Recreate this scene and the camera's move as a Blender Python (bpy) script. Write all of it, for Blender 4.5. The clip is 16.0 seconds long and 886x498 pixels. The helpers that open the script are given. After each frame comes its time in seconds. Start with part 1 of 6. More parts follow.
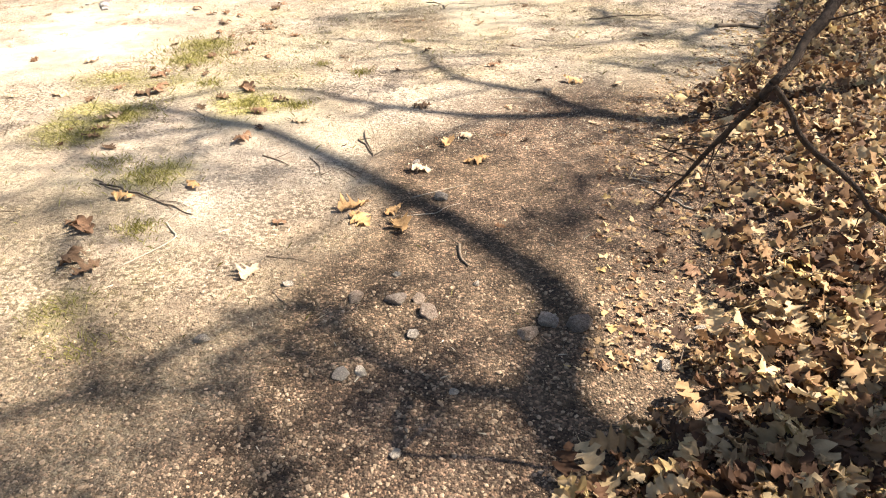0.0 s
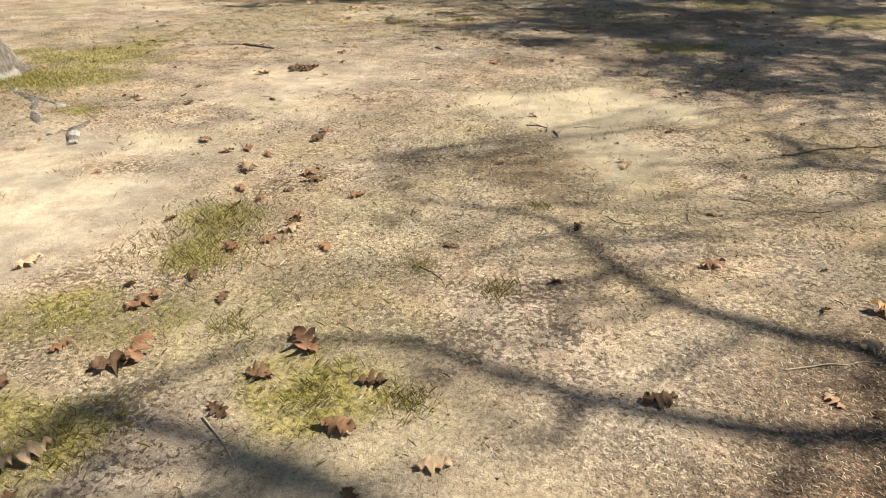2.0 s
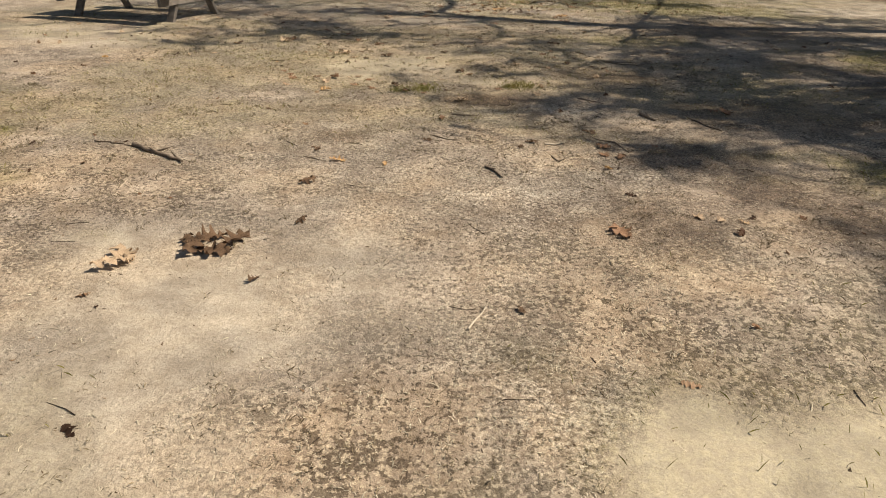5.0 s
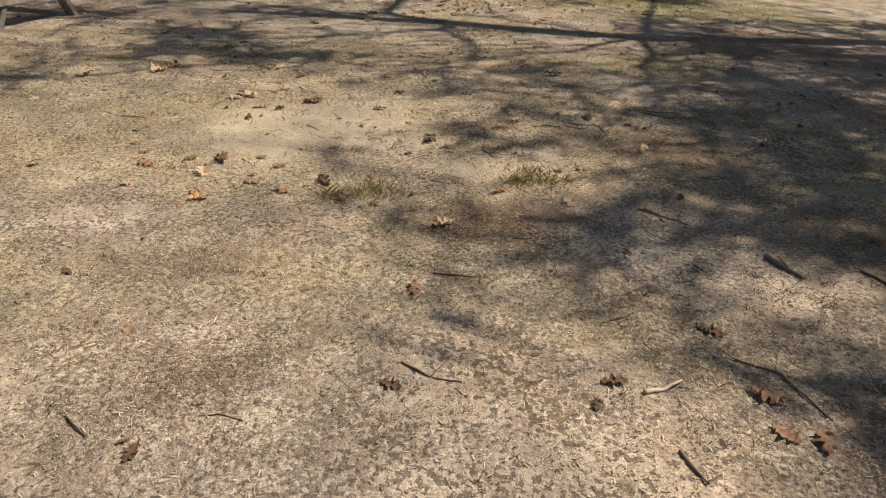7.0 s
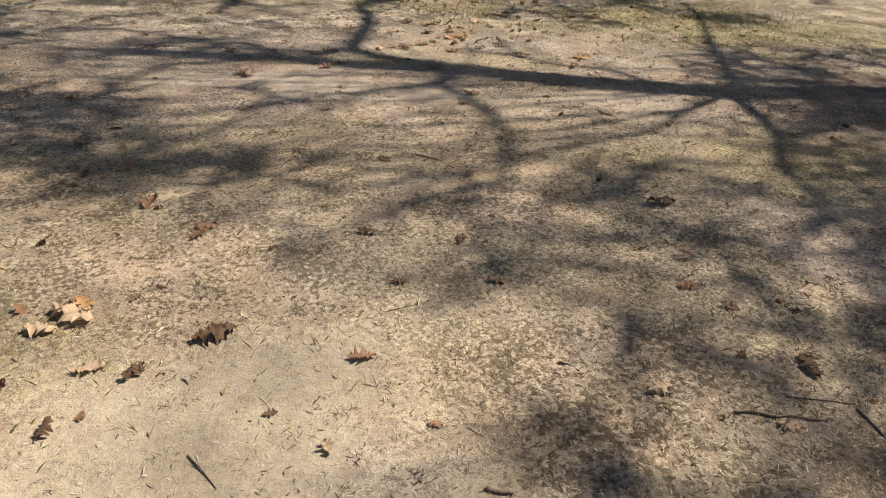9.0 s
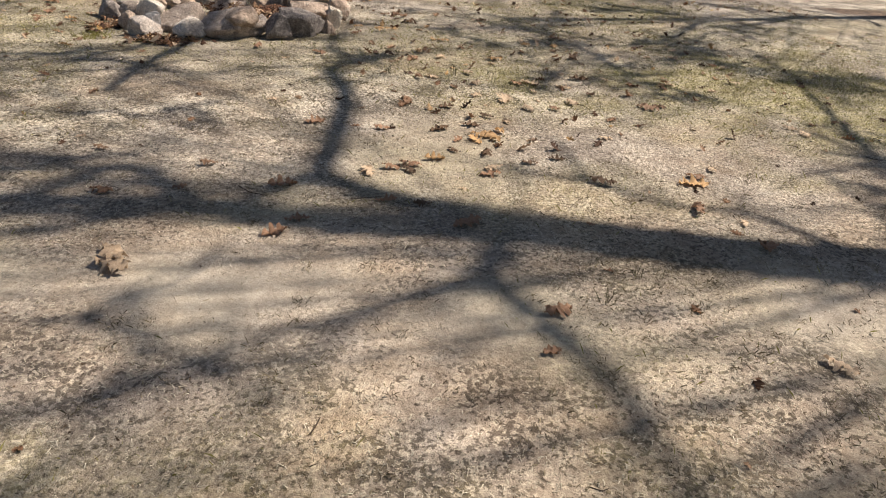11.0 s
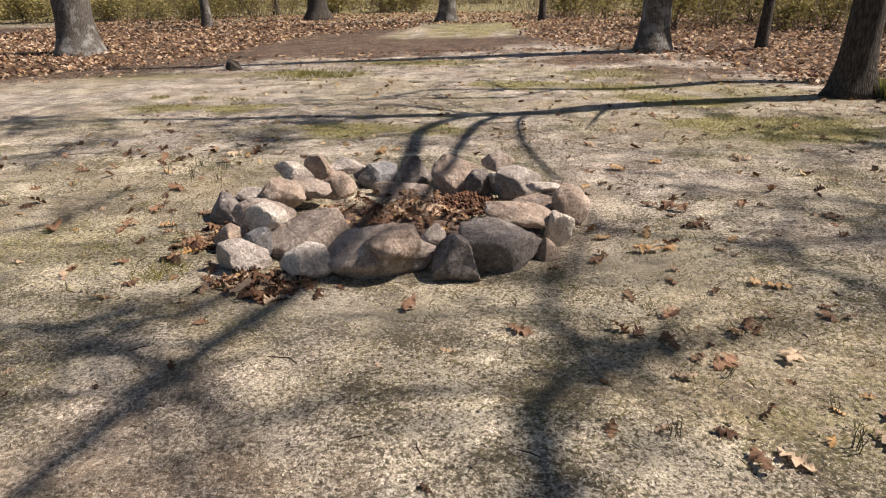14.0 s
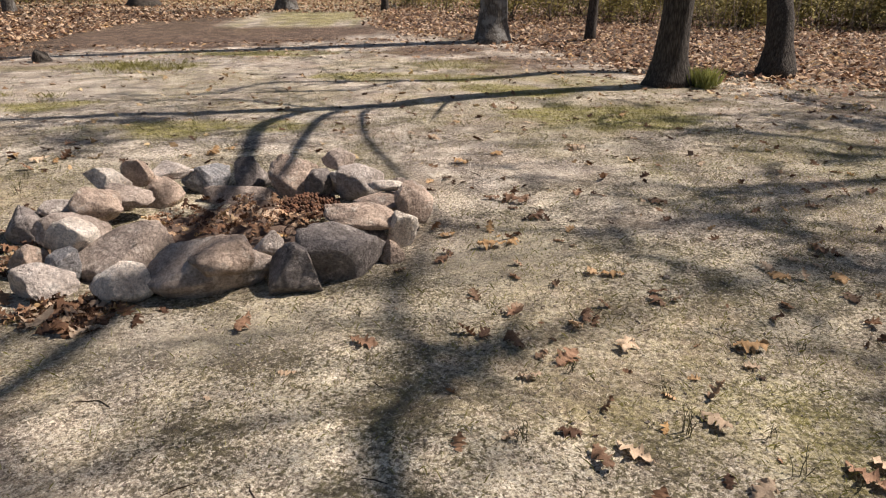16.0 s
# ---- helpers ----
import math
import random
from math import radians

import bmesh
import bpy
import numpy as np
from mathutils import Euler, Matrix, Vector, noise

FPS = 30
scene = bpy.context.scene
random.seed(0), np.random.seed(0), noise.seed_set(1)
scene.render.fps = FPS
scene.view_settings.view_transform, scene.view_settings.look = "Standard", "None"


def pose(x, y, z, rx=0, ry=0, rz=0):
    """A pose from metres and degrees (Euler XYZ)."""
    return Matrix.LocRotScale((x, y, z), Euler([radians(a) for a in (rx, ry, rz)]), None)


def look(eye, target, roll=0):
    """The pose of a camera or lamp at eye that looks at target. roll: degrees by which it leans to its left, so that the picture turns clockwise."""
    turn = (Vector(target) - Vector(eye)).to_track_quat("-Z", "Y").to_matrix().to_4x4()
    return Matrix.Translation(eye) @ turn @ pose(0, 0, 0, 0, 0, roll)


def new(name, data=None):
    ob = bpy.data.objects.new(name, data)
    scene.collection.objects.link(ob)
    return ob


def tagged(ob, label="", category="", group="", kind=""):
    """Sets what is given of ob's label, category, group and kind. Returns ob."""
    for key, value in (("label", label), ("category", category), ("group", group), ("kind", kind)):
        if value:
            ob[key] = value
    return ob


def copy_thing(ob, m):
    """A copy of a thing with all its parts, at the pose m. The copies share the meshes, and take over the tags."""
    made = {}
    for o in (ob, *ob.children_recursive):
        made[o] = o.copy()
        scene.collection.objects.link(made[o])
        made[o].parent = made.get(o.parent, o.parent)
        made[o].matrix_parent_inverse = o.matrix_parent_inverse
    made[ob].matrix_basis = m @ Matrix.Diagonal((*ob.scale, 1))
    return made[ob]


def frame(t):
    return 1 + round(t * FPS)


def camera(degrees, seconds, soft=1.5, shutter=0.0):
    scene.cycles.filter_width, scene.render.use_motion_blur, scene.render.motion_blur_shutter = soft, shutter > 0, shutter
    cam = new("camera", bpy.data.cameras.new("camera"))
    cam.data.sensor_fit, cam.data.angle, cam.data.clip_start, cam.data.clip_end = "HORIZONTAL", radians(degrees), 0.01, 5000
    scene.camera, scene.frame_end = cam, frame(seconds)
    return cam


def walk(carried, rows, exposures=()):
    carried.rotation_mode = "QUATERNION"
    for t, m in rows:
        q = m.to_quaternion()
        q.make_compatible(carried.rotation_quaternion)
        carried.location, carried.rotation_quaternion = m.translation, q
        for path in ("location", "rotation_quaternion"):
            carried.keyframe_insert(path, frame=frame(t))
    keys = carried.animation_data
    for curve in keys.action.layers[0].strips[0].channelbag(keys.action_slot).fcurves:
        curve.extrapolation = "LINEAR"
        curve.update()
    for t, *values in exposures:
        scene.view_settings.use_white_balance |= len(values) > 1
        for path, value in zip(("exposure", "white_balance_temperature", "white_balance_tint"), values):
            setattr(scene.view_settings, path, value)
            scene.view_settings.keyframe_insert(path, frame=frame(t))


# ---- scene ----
cam = camera(69.0, 16.0, soft=1.1)
PATH = [
    (0.0, pose(0.012, -0.254, 1.527, 57.49, -0.06, 1.08)),
    (0.5, pose(-0.315, 0.279, 1.545, 59.80, -0.33, -1.40)),
    (1.0, pose(-0.567, 0.877, 1.516, 61.29, 0.14, -2.30)),
    (1.5, pose(-0.809, 1.539, 1.505, 61.88, -0.19, -1.91)),
    (2.0, pose(-0.920, 2.222, 1.452, 62.89, 0.33, 0.44)),
    (2.5, pose(-1.016, 2.905, 1.462, 62.89, 0.79, 2.22)),
    (3.0, pose(-1.114, 3.595, 1.469, 63.06, 0.20, 2.84)),
    (3.5, pose(-1.205, 4.314, 1.454, 63.32, -0.33, 2.18)),
    (4.0, pose(-1.256, 5.082, 1.457, 63.10, -0.73, 2.02)),
    (4.2, pose(-1.277, 5.386, 1.446, 63.20, -0.81, 1.87)),
    (6.3, pose(-1.422, 8.347, 1.538, 61.48, -2.22, -2.21)),
    (6.5, pose(-1.448, 8.674, 1.527, 60.98, -2.43, -3.01)),
    (7.0, pose(-1.511, 9.486, 1.508, 61.01, -2.37, -3.99)),
    (7.5, pose(-1.585, 10.305, 1.515, 61.98, -1.53, -3.92)),
    (8.0, pose(-1.626, 11.114, 1.480, 61.55, -0.80, -5.03)),
    (8.5, pose(-1.656, 11.928, 1.507, 59.57, -1.82, -6.51)),
    (9.0, pose(-1.633, 12.666, 1.507, 59.60, -2.95, -7.71)),
    (9.2, pose(-1.614, 12.991, 1.515, 59.18, -3.43, -8.09)),
    (11.3, pose(-1.589, 16.000, 1.479, 60.29, -4.27, -10.64)),
    (11.5, pose(-1.572, 16.296, 1.470, 60.43, -4.77, -10.43)),
    (12.0, pose(-1.527, 17.083, 1.454, 60.37, -3.64, -4.93)),
    (12.5, pose(-1.517, 17.775, 1.457, 61.39, -1.51, -0.06)),
    (13.0, pose(-1.527, 18.443, 1.459, 63.32, -1.25, 3.72)),
    (13.5, pose(-1.498, 18.982, 1.444, 66.12, 0.03, 6.66)),
    (14.0, pose(-1.437, 19.162, 1.462, 68.11, 1.19, 9.34)),
    (14.5, pose(-1.443, 19.213, 1.477, 67.97, 1.18, 8.93)),
    (15.0, pose(-1.448, 19.268, 1.485, 67.52, 1.02, 7.39)),
    (15.5, pose(-1.423, 19.341, 1.478, 67.12, 0.58, 3.18)),
    (16.0, pose(-1.349, 19.341, 1.474, 67.11, -0.14, -3.47)),
]
walk(cam, PATH, exposures=[(0.0, 1.78, 6900, 11), (0.4, 1.36, 7050, 11), (1.0, 0.94, 7150, 10), (1.5, 0.90, 7200, 8), (2.0, 0.80, 7250, 7), (2.5, 0.46, 7200, 8), (3.0, 0.47, 7180, 8), (4.0, 0.37, 7150, 8), (6.3, 0.44, 7150, 12), (7.0, 0.46, 7100, 12), (8.0, 0.65, 7000, 13), (9.0, 0.62, 6900, 14), (11.5, 0.77, 6550, 12), (13.2, 0.74, 6600, 14), (14.0, 0.69, 6500, 15), (16.0, 0.69, 6450, 15)])

# ---- light: a clear spring sun from the right, a little ahead ----
SUN_EL = 48.0
SHADE = Vector((-0.972, -0.235)) / math.tan(radians(SUN_EL))   # ground shift of a shadow per metre of height
world = bpy.data.worlds.new("sky")
scene.world = world
world.use_nodes = True
wn = world.node_tree
sky = wn.nodes.new("ShaderNodeTexSky")
sky.sky_type, sky.sun_disc = 'NISHITA', False
sky.sun_elevation = radians(SUN_EL)
sky.sun_rotation = math.atan2(0.972, 0.235)
wn.links.new(sky.outputs[0], wn.nodes["Background"].inputs[0])
wn.nodes["Background"].inputs[1].default_value = 0.05
sun = new("sun", bpy.data.lights.new("sun", 'SUN'))
sun.data.energy, sun.data.angle, sun.data.color = 5.0, radians(0.53), (1.0, 0.92, 0.82)
sun.matrix_world = look((40 * 0.972, 40 * 0.235, 40 * math.tan(radians(SUN_EL))), (0, 0, 0))


# ---- materials ----
def material(name, rough=0.85):
    m = bpy.data.materials.new(name)
    m.use_nodes = True
    b = m.node_tree.nodes["Principled BSDF"]
    b.inputs["Roughness"].default_value = rough
    b.inputs["Specular IOR Level"].default_value = 0.25
    return m, m.node_tree, b


def add(tree, kind, **props):
    n = tree.nodes.new(kind)
    for k, v in props.items():
        if k in n.inputs:
            n.inputs[k].default_value = v
    return n


def noise_node(tree, scale, detail=4.0, rough=0.6, vec=None):
    n = add(tree, "ShaderNodeTexNoise", Scale=scale, Detail=detail, Roughness=rough)
    if vec is not None:
        tree.links.new(vec, n.inputs["Vector"])
    return n.outputs[0]


def ramp(tree, fac, *stops):
    n = tree.nodes.new("ShaderNodeValToRGB")
    while len(n.color_ramp.elements) < len(stops):
        n.color_ramp.elements.new(0.5)
    for e, (p, c) in zip(n.color_ramp.elements, stops):
        e.position = p
        e.color = (*c, 1) if len(c) == 3 else c
    tree.links.new(fac, n.inputs[0])
    return n.outputs[0]


def mixc(tree, fac, a, b, mode='MIX'):
    n = tree.nodes.new("ShaderNodeMix")
    n.data_type, n.blend_type = 'RGBA', mode
    for sock, v in ((n.inputs[0], fac), (n.inputs[6], a), (n.inputs[7], b)):
        if isinstance(v, (int, float)):
            sock.default_value = v
        elif isinstance(v, tuple):
            sock.default_value = (*v, 1)
        else:
            tree.links.new(v, sock)
    return n.outputs[2]


def mathn(tree, op, a, b=0.0):
    n = tree.nodes.new("ShaderNodeMath")
    n.operation = op
    for sock, v in zip(n.inputs, (a, b)):
        if isinstance(v, (int, float)):
            sock.default_value = v
        else:
            tree.links.new(v, sock)
    return n.outputs[0]


def bumpn(tree, bsdf, height, strength, dist):
    n = add(tree, "ShaderNodeBump", Strength=strength, Distance=dist)
    tree.links.new(height, n.inputs["Height"])
    tree.links.new(n.outputs[0], bsdf.inputs["Normal"])


def ground_material():
    m, t, b = material("trodden_sandy_soil", 0.95)
    co = t.nodes.new("ShaderNodeTexCoord").outputs["Object"]
    grass, humus_and_shade, sand, speck = [t.nodes.new("ShaderNodeAttribute") for _ in range(4)]
    grass.attribute_name, humus_and_shade.attribute_name, sand.attribute_name = "grassy", "brown", "sandy"
    speck.attribute_name = "specky"
    speck = speck.outputs["Fac"]
    grass, humus_and_shade, sand = grass.outputs["Fac"], humus_and_shade.outputs["Fac"], sand.outputs["Fac"]
    big = noise_node(t, 0.9, 5, 0.6, co)
    patch = noise_node(t, 2.6, 7, 0.72, co)
    mid = noise_node(t, 8.0, 6, 0.7, co)
    fine = noise_node(t, 42.0, 5, 0.75, co)
    grain = noise_node(t, 130.0, 4, 0.75, co)

    def bw(fac, lo, hi, top=1.0, low=0.0):
        return ramp(t, fac, (lo, (low, low, low)), (hi, (top, top, top)))
    less_sand = mathn(t, 'SUBTRACT', 1.0, mathn(t, 'MULTIPLY', sand, 0.92))
    soil = ramp(t, mid, (0.36, (0.30, 0.23, 0.162)), (0.50, (0.41, 0.325, 0.24)), (0.62, (0.48, 0.395, 0.30)))
    greyer = ramp(t, mid, (0.38, (0.31, 0.255, 0.20)), (0.60, (0.48, 0.41, 0.335)))
    soil = mixc(t, bw(big, 0.42, 0.56), soil, greyer)
    # dark humus and dead moss worked into the soil, in broken patches
    worn = mathn(t, 'ADD', mathn(t, 'MULTIPLY', patch, 0.62), mathn(t, 'ADD', mathn(t, 'MULTIPLY', fine, 0.34), mathn(t, 'MULTIPLY', grain, 0.16)))
    dirt = mathn(t, 'MULTIPLY', bw(mathn(t, 'ADD', worn, mathn(t, 'MULTIPLY', humus_and_shade, 0.10)), 0.545, 0.615, 0.62), less_sand)
    soil = mixc(t, dirt, soil, mixc(t, bw(fine, 0.4, 0.6), (0.105, 0.082, 0.066), (0.23, 0.185, 0.146)))
    # flecks of dead moss and leaf crumbs and pale straw between them, thicker in places
    warp = mixc(t, 0.03, co, add(t, "ShaderNodeTexNoise", Scale=30.0).outputs[1])
    swirl = mixc(t, 0.05, co, add(t, "ShaderNodeTexNoise", Scale=22.0, Detail=4.0, Roughness=0.7).outputs[1])
    dense = mathn(t, 'MULTIPLY', mathn(t, 'SUBTRACT', mathn(t, 'ADD', mathn(t, 'MULTIPLY', patch, 0.6), mathn(t, 'MULTIPLY', mid, 0.4)), 0.5), 0.95)
    straw = bw(mathn(t, 'ADD', noise_node(t, 62.0, 5, 0.70, co), dense), 0.53, 0.57, 0.75)
    soil = mixc(t, mathn(t, 'MULTIPLY', straw, less_sand), soil, mixc(t, bw(big, 0.4, 0.6), (0.60, 0.50, 0.36), (0.58, 0.505, 0.40)))
    bits = mathn(t, 'ADD', noise_node(t, 46.0, 4, 0.62, swirl), dense)
    fleck = mathn(t, 'MULTIPLY', bw(bits, 0.535, 0.560, 0.86), less_sand)
    soil = mixc(t, fleck, soil, mixc(t, bw(big, 0.4, 0.6), (0.112, 0.082, 0.056), (0.120, 0.098, 0.078)))
    # crumbly dark soil strewn with pale straw and lichen flakes
    flake = bw(mathn(t, 'ADD', noise_node(t, 85.0, 5, 0.72, swirl), mathn(t, 'MULTIPLY', dense, 0.6)), 0.50, 0.545)
    hue = noise_node(t, 24.0, 4, 0.7, co)
    crumbly = ramp(t, fine, (0.36, (0.095, 0.080, 0.065)), (0.62, (0.29, 0.248, 0.205)))
    crumbly = mixc(t, 1.0, crumbly, ramp(t, patch, (0.40, (0.72, 0.71, 0.72)), (0.56, (1.75, 1.72, 1.68))), 'MULTIPLY')
    crumbly = mixc(t, flake, crumbly, mixc(t, bw(hue, 0.38, 0.62), (0.57, 0.505, 0.40), (0.86, 0.795, 0.675)))
    specks = bw(mathn(t, 'ADD', noise_node(t, 52.0, 4, 0.64, swirl), mathn(t, 'MULTIPLY', mathn(t, 'SUBTRACT', patch, 0.5), -0.5)), 0.543, 0.562, 0.94)
    crumbly = mixc(t, specks, crumbly, (0.055, 0.045, 0.036))
    soil = mixc(t, mathn(t, 'MULTIPLY', mathn(t, 'MULTIPLY', speck, less_sand), bw(big, 0.34, 0.50, 0.92, 0.45)), soil, crumbly)
    sandc = mixc(t, bw(mid, 0.4, 0.6), (0.38, 0.332, 0.262), (0.47, 0.42, 0.342))
    soil = mixc(t, sand, soil, sandc)
    grit = add(t, "ShaderNodeTexVoronoi", Scale=120.0)
    t.links.new(warp, grit.inputs["Vector"])
    gsep = t.nodes.new("ShaderNodeSeparateColor")
    t.links.new(grit.outputs["Color"], gsep.inputs[0])
    brown = mixc(t, bw(mid, 0.40, 0.60), (0.050, 0.033, 0.023), (0.130, 0.090, 0.063))
    brown = mixc(t, 1.0, brown, ramp(t, gsep.outputs[0], (0.0, (0.55, 0.55, 0.55)), (0.6, (1.1, 1.1, 1.1)), (0.9, (2.6, 2.5, 2.4)), (1.0, (4.6, 4.4, 4.2))), 'MULTIPLY')
    soil = mixc(t, bw(humus_and_shade, 0.3, 0.9, 0.95), soil, brown)
    green = mixc(t, bw(fine, 0.42, 0.58), (0.105, 0.096, 0.027), (0.29, 0.258, 0.086))
    soil = mixc(t, mathn(t, 'MULTIPLY', grass, bw(mid, 0.36, 0.54, 1.0, 0.45)), soil, green)
    tone = ramp(t, fine, (0.34, (0.55, 0.52, 0.49)), (0.46, (0.95, 0.94, 0.93)), (0.64, (1.15, 1.15, 1.14)))
    soil = mixc(t, mathn(t, 'MULTIPLY', less_sand, 0.9), soil, tone, 'MULTIPLY')
    tone = ramp(t, noise_node(t, 1.7, 4, 0.6, co), (0.38, (0.74, 0.73, 0.73)), (0.50, (1.0, 0.99, 0.98)), (0.60, (1.22, 1.2, 1.17)))
    soil = mixc(t, 0.9, soil, tone, 'MULTIPLY')
    tone = ramp(t, grain, (0.36, (0.72, 0.70, 0.68)), (0.60, (1.15, 1.15, 1.15)))
    soil = mixc(t, 0.5, soil, tone, 'MULTIPLY')
    t.links.new(soil, b.inputs["Base Color"])
    h = mathn(t, 'ADD', mathn(t, 'MULTIPLY', fine, 0.8), mathn(t, 'ADD', mathn(t, 'MULTIPLY', grain, 0.3), mathn(t, 'ADD', mathn(t, 'MULTIPLY', mid, 0.6), mathn(t, 'ADD', mathn(t, 'MULTIPLY', fleck, 0.35), mathn(t, 'MULTIPLY', mathn(t, 'MULTIPLY', specks, speck), 0.35)))))
    h = mathn(t, 'SUBTRACT', h, mathn(t, 'MULTIPLY', mathn(t, 'MULTIPLY', grit.outputs["Distance"], humus_and_shade), 0.7))
    h = mathn(t, 'MULTIPLY', h, mathn(t, 'SUBTRACT', 1.0, mathn(t, 'MULTIPLY', sand, 0.65)))
    bumpn(t, b, h, 0.75, 0.02)
    return m


def varied(name, c0, c1, scale=14.0, rough=0.85, c2=None, bump=0.3, dist=0.004, island=False, spread=0.25, trans=0.0):
    """A grainy surface between two colours, a little lighter or darker from piece to piece."""
    m, t, b = material(name, rough)
    co = t.nodes.new("ShaderNodeTexCoord").outputs["Object"]
    n = noise_node(t, scale, 6, 0.65, co)
    stops = [(0.32, c0), (0.66, c1)] if c2 is None else [(0.28, c0), (0.5, c1), (0.74, c2)]
    col = ramp(t, n, *stops)
    rnd = (t.nodes.new("ShaderNodeNewGeometry").outputs["Random Per Island"] if island else t.nodes.new("ShaderNodeObjectInfo").outputs["Random"])
    v = mathn(t, 'ADD', mathn(t, 'MULTIPLY', rnd, 2 * spread), 1 - spread)
    hsv = add(t, "ShaderNodeHueSaturation")
    t.links.new(v, hsv.inputs["Value"])
    t.links.new(col, hsv.inputs["Color"])
    t.links.new(hsv.outputs[0], b.inputs["Base Color"])
    if bump:
        bumpn(t, b, noise_node(t, scale * 3, 5, 0.7, co), bump, dist)
    if trans:
        tr = t.nodes.new("ShaderNodeBsdfTranslucent")
        t.links.new(hsv.outputs[0], tr.inputs[0])
        mx = add(t, "ShaderNodeMixShader", Fac=trans)
        t.links.new(b.outputs[0], mx.inputs[1])
        t.links.new(tr.outputs[0], mx.inputs[2])
        t.links.new(mx.outputs[0], t.nodes["Material Output"].inputs[0])
    return m


def litter_material(name, *tones):
    m, t, b = material(name, 0.8)
    rnd = t.nodes.new("ShaderNodeNewGeometry").outputs["Random Per Island"]
    co = t.nodes.new("ShaderNodeTexCoord").outputs["Object"]
    col = ramp(t, rnd, *zip((0.0, 0.24, 0.46, 0.66, 0.84, 1.0), tones))
    col = mixc(t, 0.5, col, ramp(t, noise_node(t, 45, 4, 0.6, co), (0.35, (0.6, 0.56, 0.5)), (0.65, (1.1, 1.1, 1.1))), 'MULTIPLY')
    t.links.new(col, b.inputs["Base Color"])
    tr = t.nodes.new("ShaderNodeBsdfTranslucent")
    t.links.new(col, tr.inputs[0])
    mx = add(t, "ShaderNodeMixShader", Fac=0.2)
    t.links.new(b.outputs[0], mx.inputs[1])
    t.links.new(tr.outputs[0], mx.inputs[2])
    t.links.new(mx.outputs[0], t.nodes["Material Output"].inputs[0])
    return m


def bark_material(name, dark, light, lichen=0.0):
    m, t, b = material(name, 0.95)
    co = t.nodes.new("ShaderNodeTexCoord").outputs["Object"]
    mp = add(t, "ShaderNodeMapping", Scale=(1, 1, 0.16))
    t.links.new(co, mp.inputs[0])
    ridge = add(t, "ShaderNodeTexVoronoi", Scale=40.0)
    ridge.feature = 'DISTANCE_TO_EDGE'
    t.links.new(mp.outputs[0], ridge.inputs["Vector"])
    n = noise_node(t, 30, 7, 0.75, mp.outputs[0])
    h = mathn(t, 'ADD', mathn(t, 'MULTIPLY', ridge.outputs["Distance"], 0.7), mathn(t, 'MULTIPLY', n, 0.8))
    col = ramp(t, h, (0.34, dark), (0.72, light))
    if lichen:
        col = mixc(t, ramp(t, noise_node(t, 3.5, 5, 0.65, co), (0.5, (0, 0, 0)), (0.6, (lichen, lichen, lichen))), col, (0.62, 0.62, 0.58))
    t.links.new(col, b.inputs["Base Color"])
    bumpn(t, b, h, 1.0, 0.03)
    return m


GROUND = ground_material()
LITTER = litter_material("mixed_fallen_leaves", (0.04, 0.022, 0.014), (0.11, 0.058, 0.034), (0.20, 0.108, 0.060), (0.31, 0.185, 0.108), (0.52, 0.39, 0.27), (0.46, 0.27, 0.10))
# lighter copies of the leaf mix, with sunlight put into their tones
BLEACHED_SUNLIT = litter_material("bleached_sunlit_leaves", (0.05, 0.026, 0.016), (0.14, 0.072, 0.042), (0.29, 0.165, 0.092), (0.47, 0.31, 0.19), (0.66, 0.51, 0.37), (0.52, 0.33, 0.14))
BANK = litter_material("sunlit_bank_leaves", (0.045, 0.025, 0.016), (0.13, 0.068, 0.038), (0.26, 0.155, 0.08), (0.42, 0.29, 0.155), (0.57, 0.44, 0.27), (0.50, 0.36, 0.15))
LEAF = {
    'tan': varied("pale_tan_leaf", (0.36, 0.25, 0.155), (0.56, 0.43, 0.30), 40, 0.7, trans=0.15),
    'orange': varied("orange_leaf", (0.34, 0.19, 0.08), (0.54, 0.35, 0.17), 40, 0.7, trans=0.15),
    'russet': varied("russet_leaf", (0.165, 0.09, 0.053), (0.33, 0.195, 0.115), 40, 0.7, trans=0.15),
    'dark': varied("dark_brown_leaf", (0.07, 0.042, 0.026), (0.17, 0.105, 0.062), 40, 0.8, trans=0.1),
}
TWIG = varied("grey_brown_twig", (0.10, 0.075, 0.055), (0.23, 0.18, 0.135), 60, 0.9)
PALE_TWIG = varied("bleached_twig", (0.30, 0.25, 0.19), (0.46, 0.40, 0.32), 60, 0.9)
GRASS = varied("dry_green_grass", (0.155, 0.145, 0.036), (0.33, 0.30, 0.095), 5, 0.8, island=True, spread=0.35, bump=0, trans=0.25)
STRAW = varied("straw_thatch", (0.30, 0.255, 0.18), (0.58, 0.52, 0.40), 5, 0.85, island=True, spread=0.4, bump=0)
TUFT = varied("fresh_spring_grass", (0.16, 0.17, 0.045), (0.34, 0.34, 0.11), 5, 0.8, island=True, spread=0.3, bump=0, trans=0.3)
STUB = varied("dead_grass_stubs", (0.13, 0.10, 0.058), (0.29, 0.235, 0.145), 5, 0.85, island=True, spread=0.4, bump=0)
CRUMB = varied("leaf_crumbs", (0.065, 0.042, 0.026), (0.17, 0.115, 0.07), 8, 0.9, island=True, spread=0.6, bump=0)
CLOD = varied("soil_clods", (0.10, 0.083, 0.066), (0.24, 0.20, 0.16), 8, 0.95, island=True, spread=0.4, bump=0)
WEED = varied("dry_weed_stalk", (0.06, 0.055, 0.03), (0.16, 0.14, 0.08), 30, 0.9, bump=0)
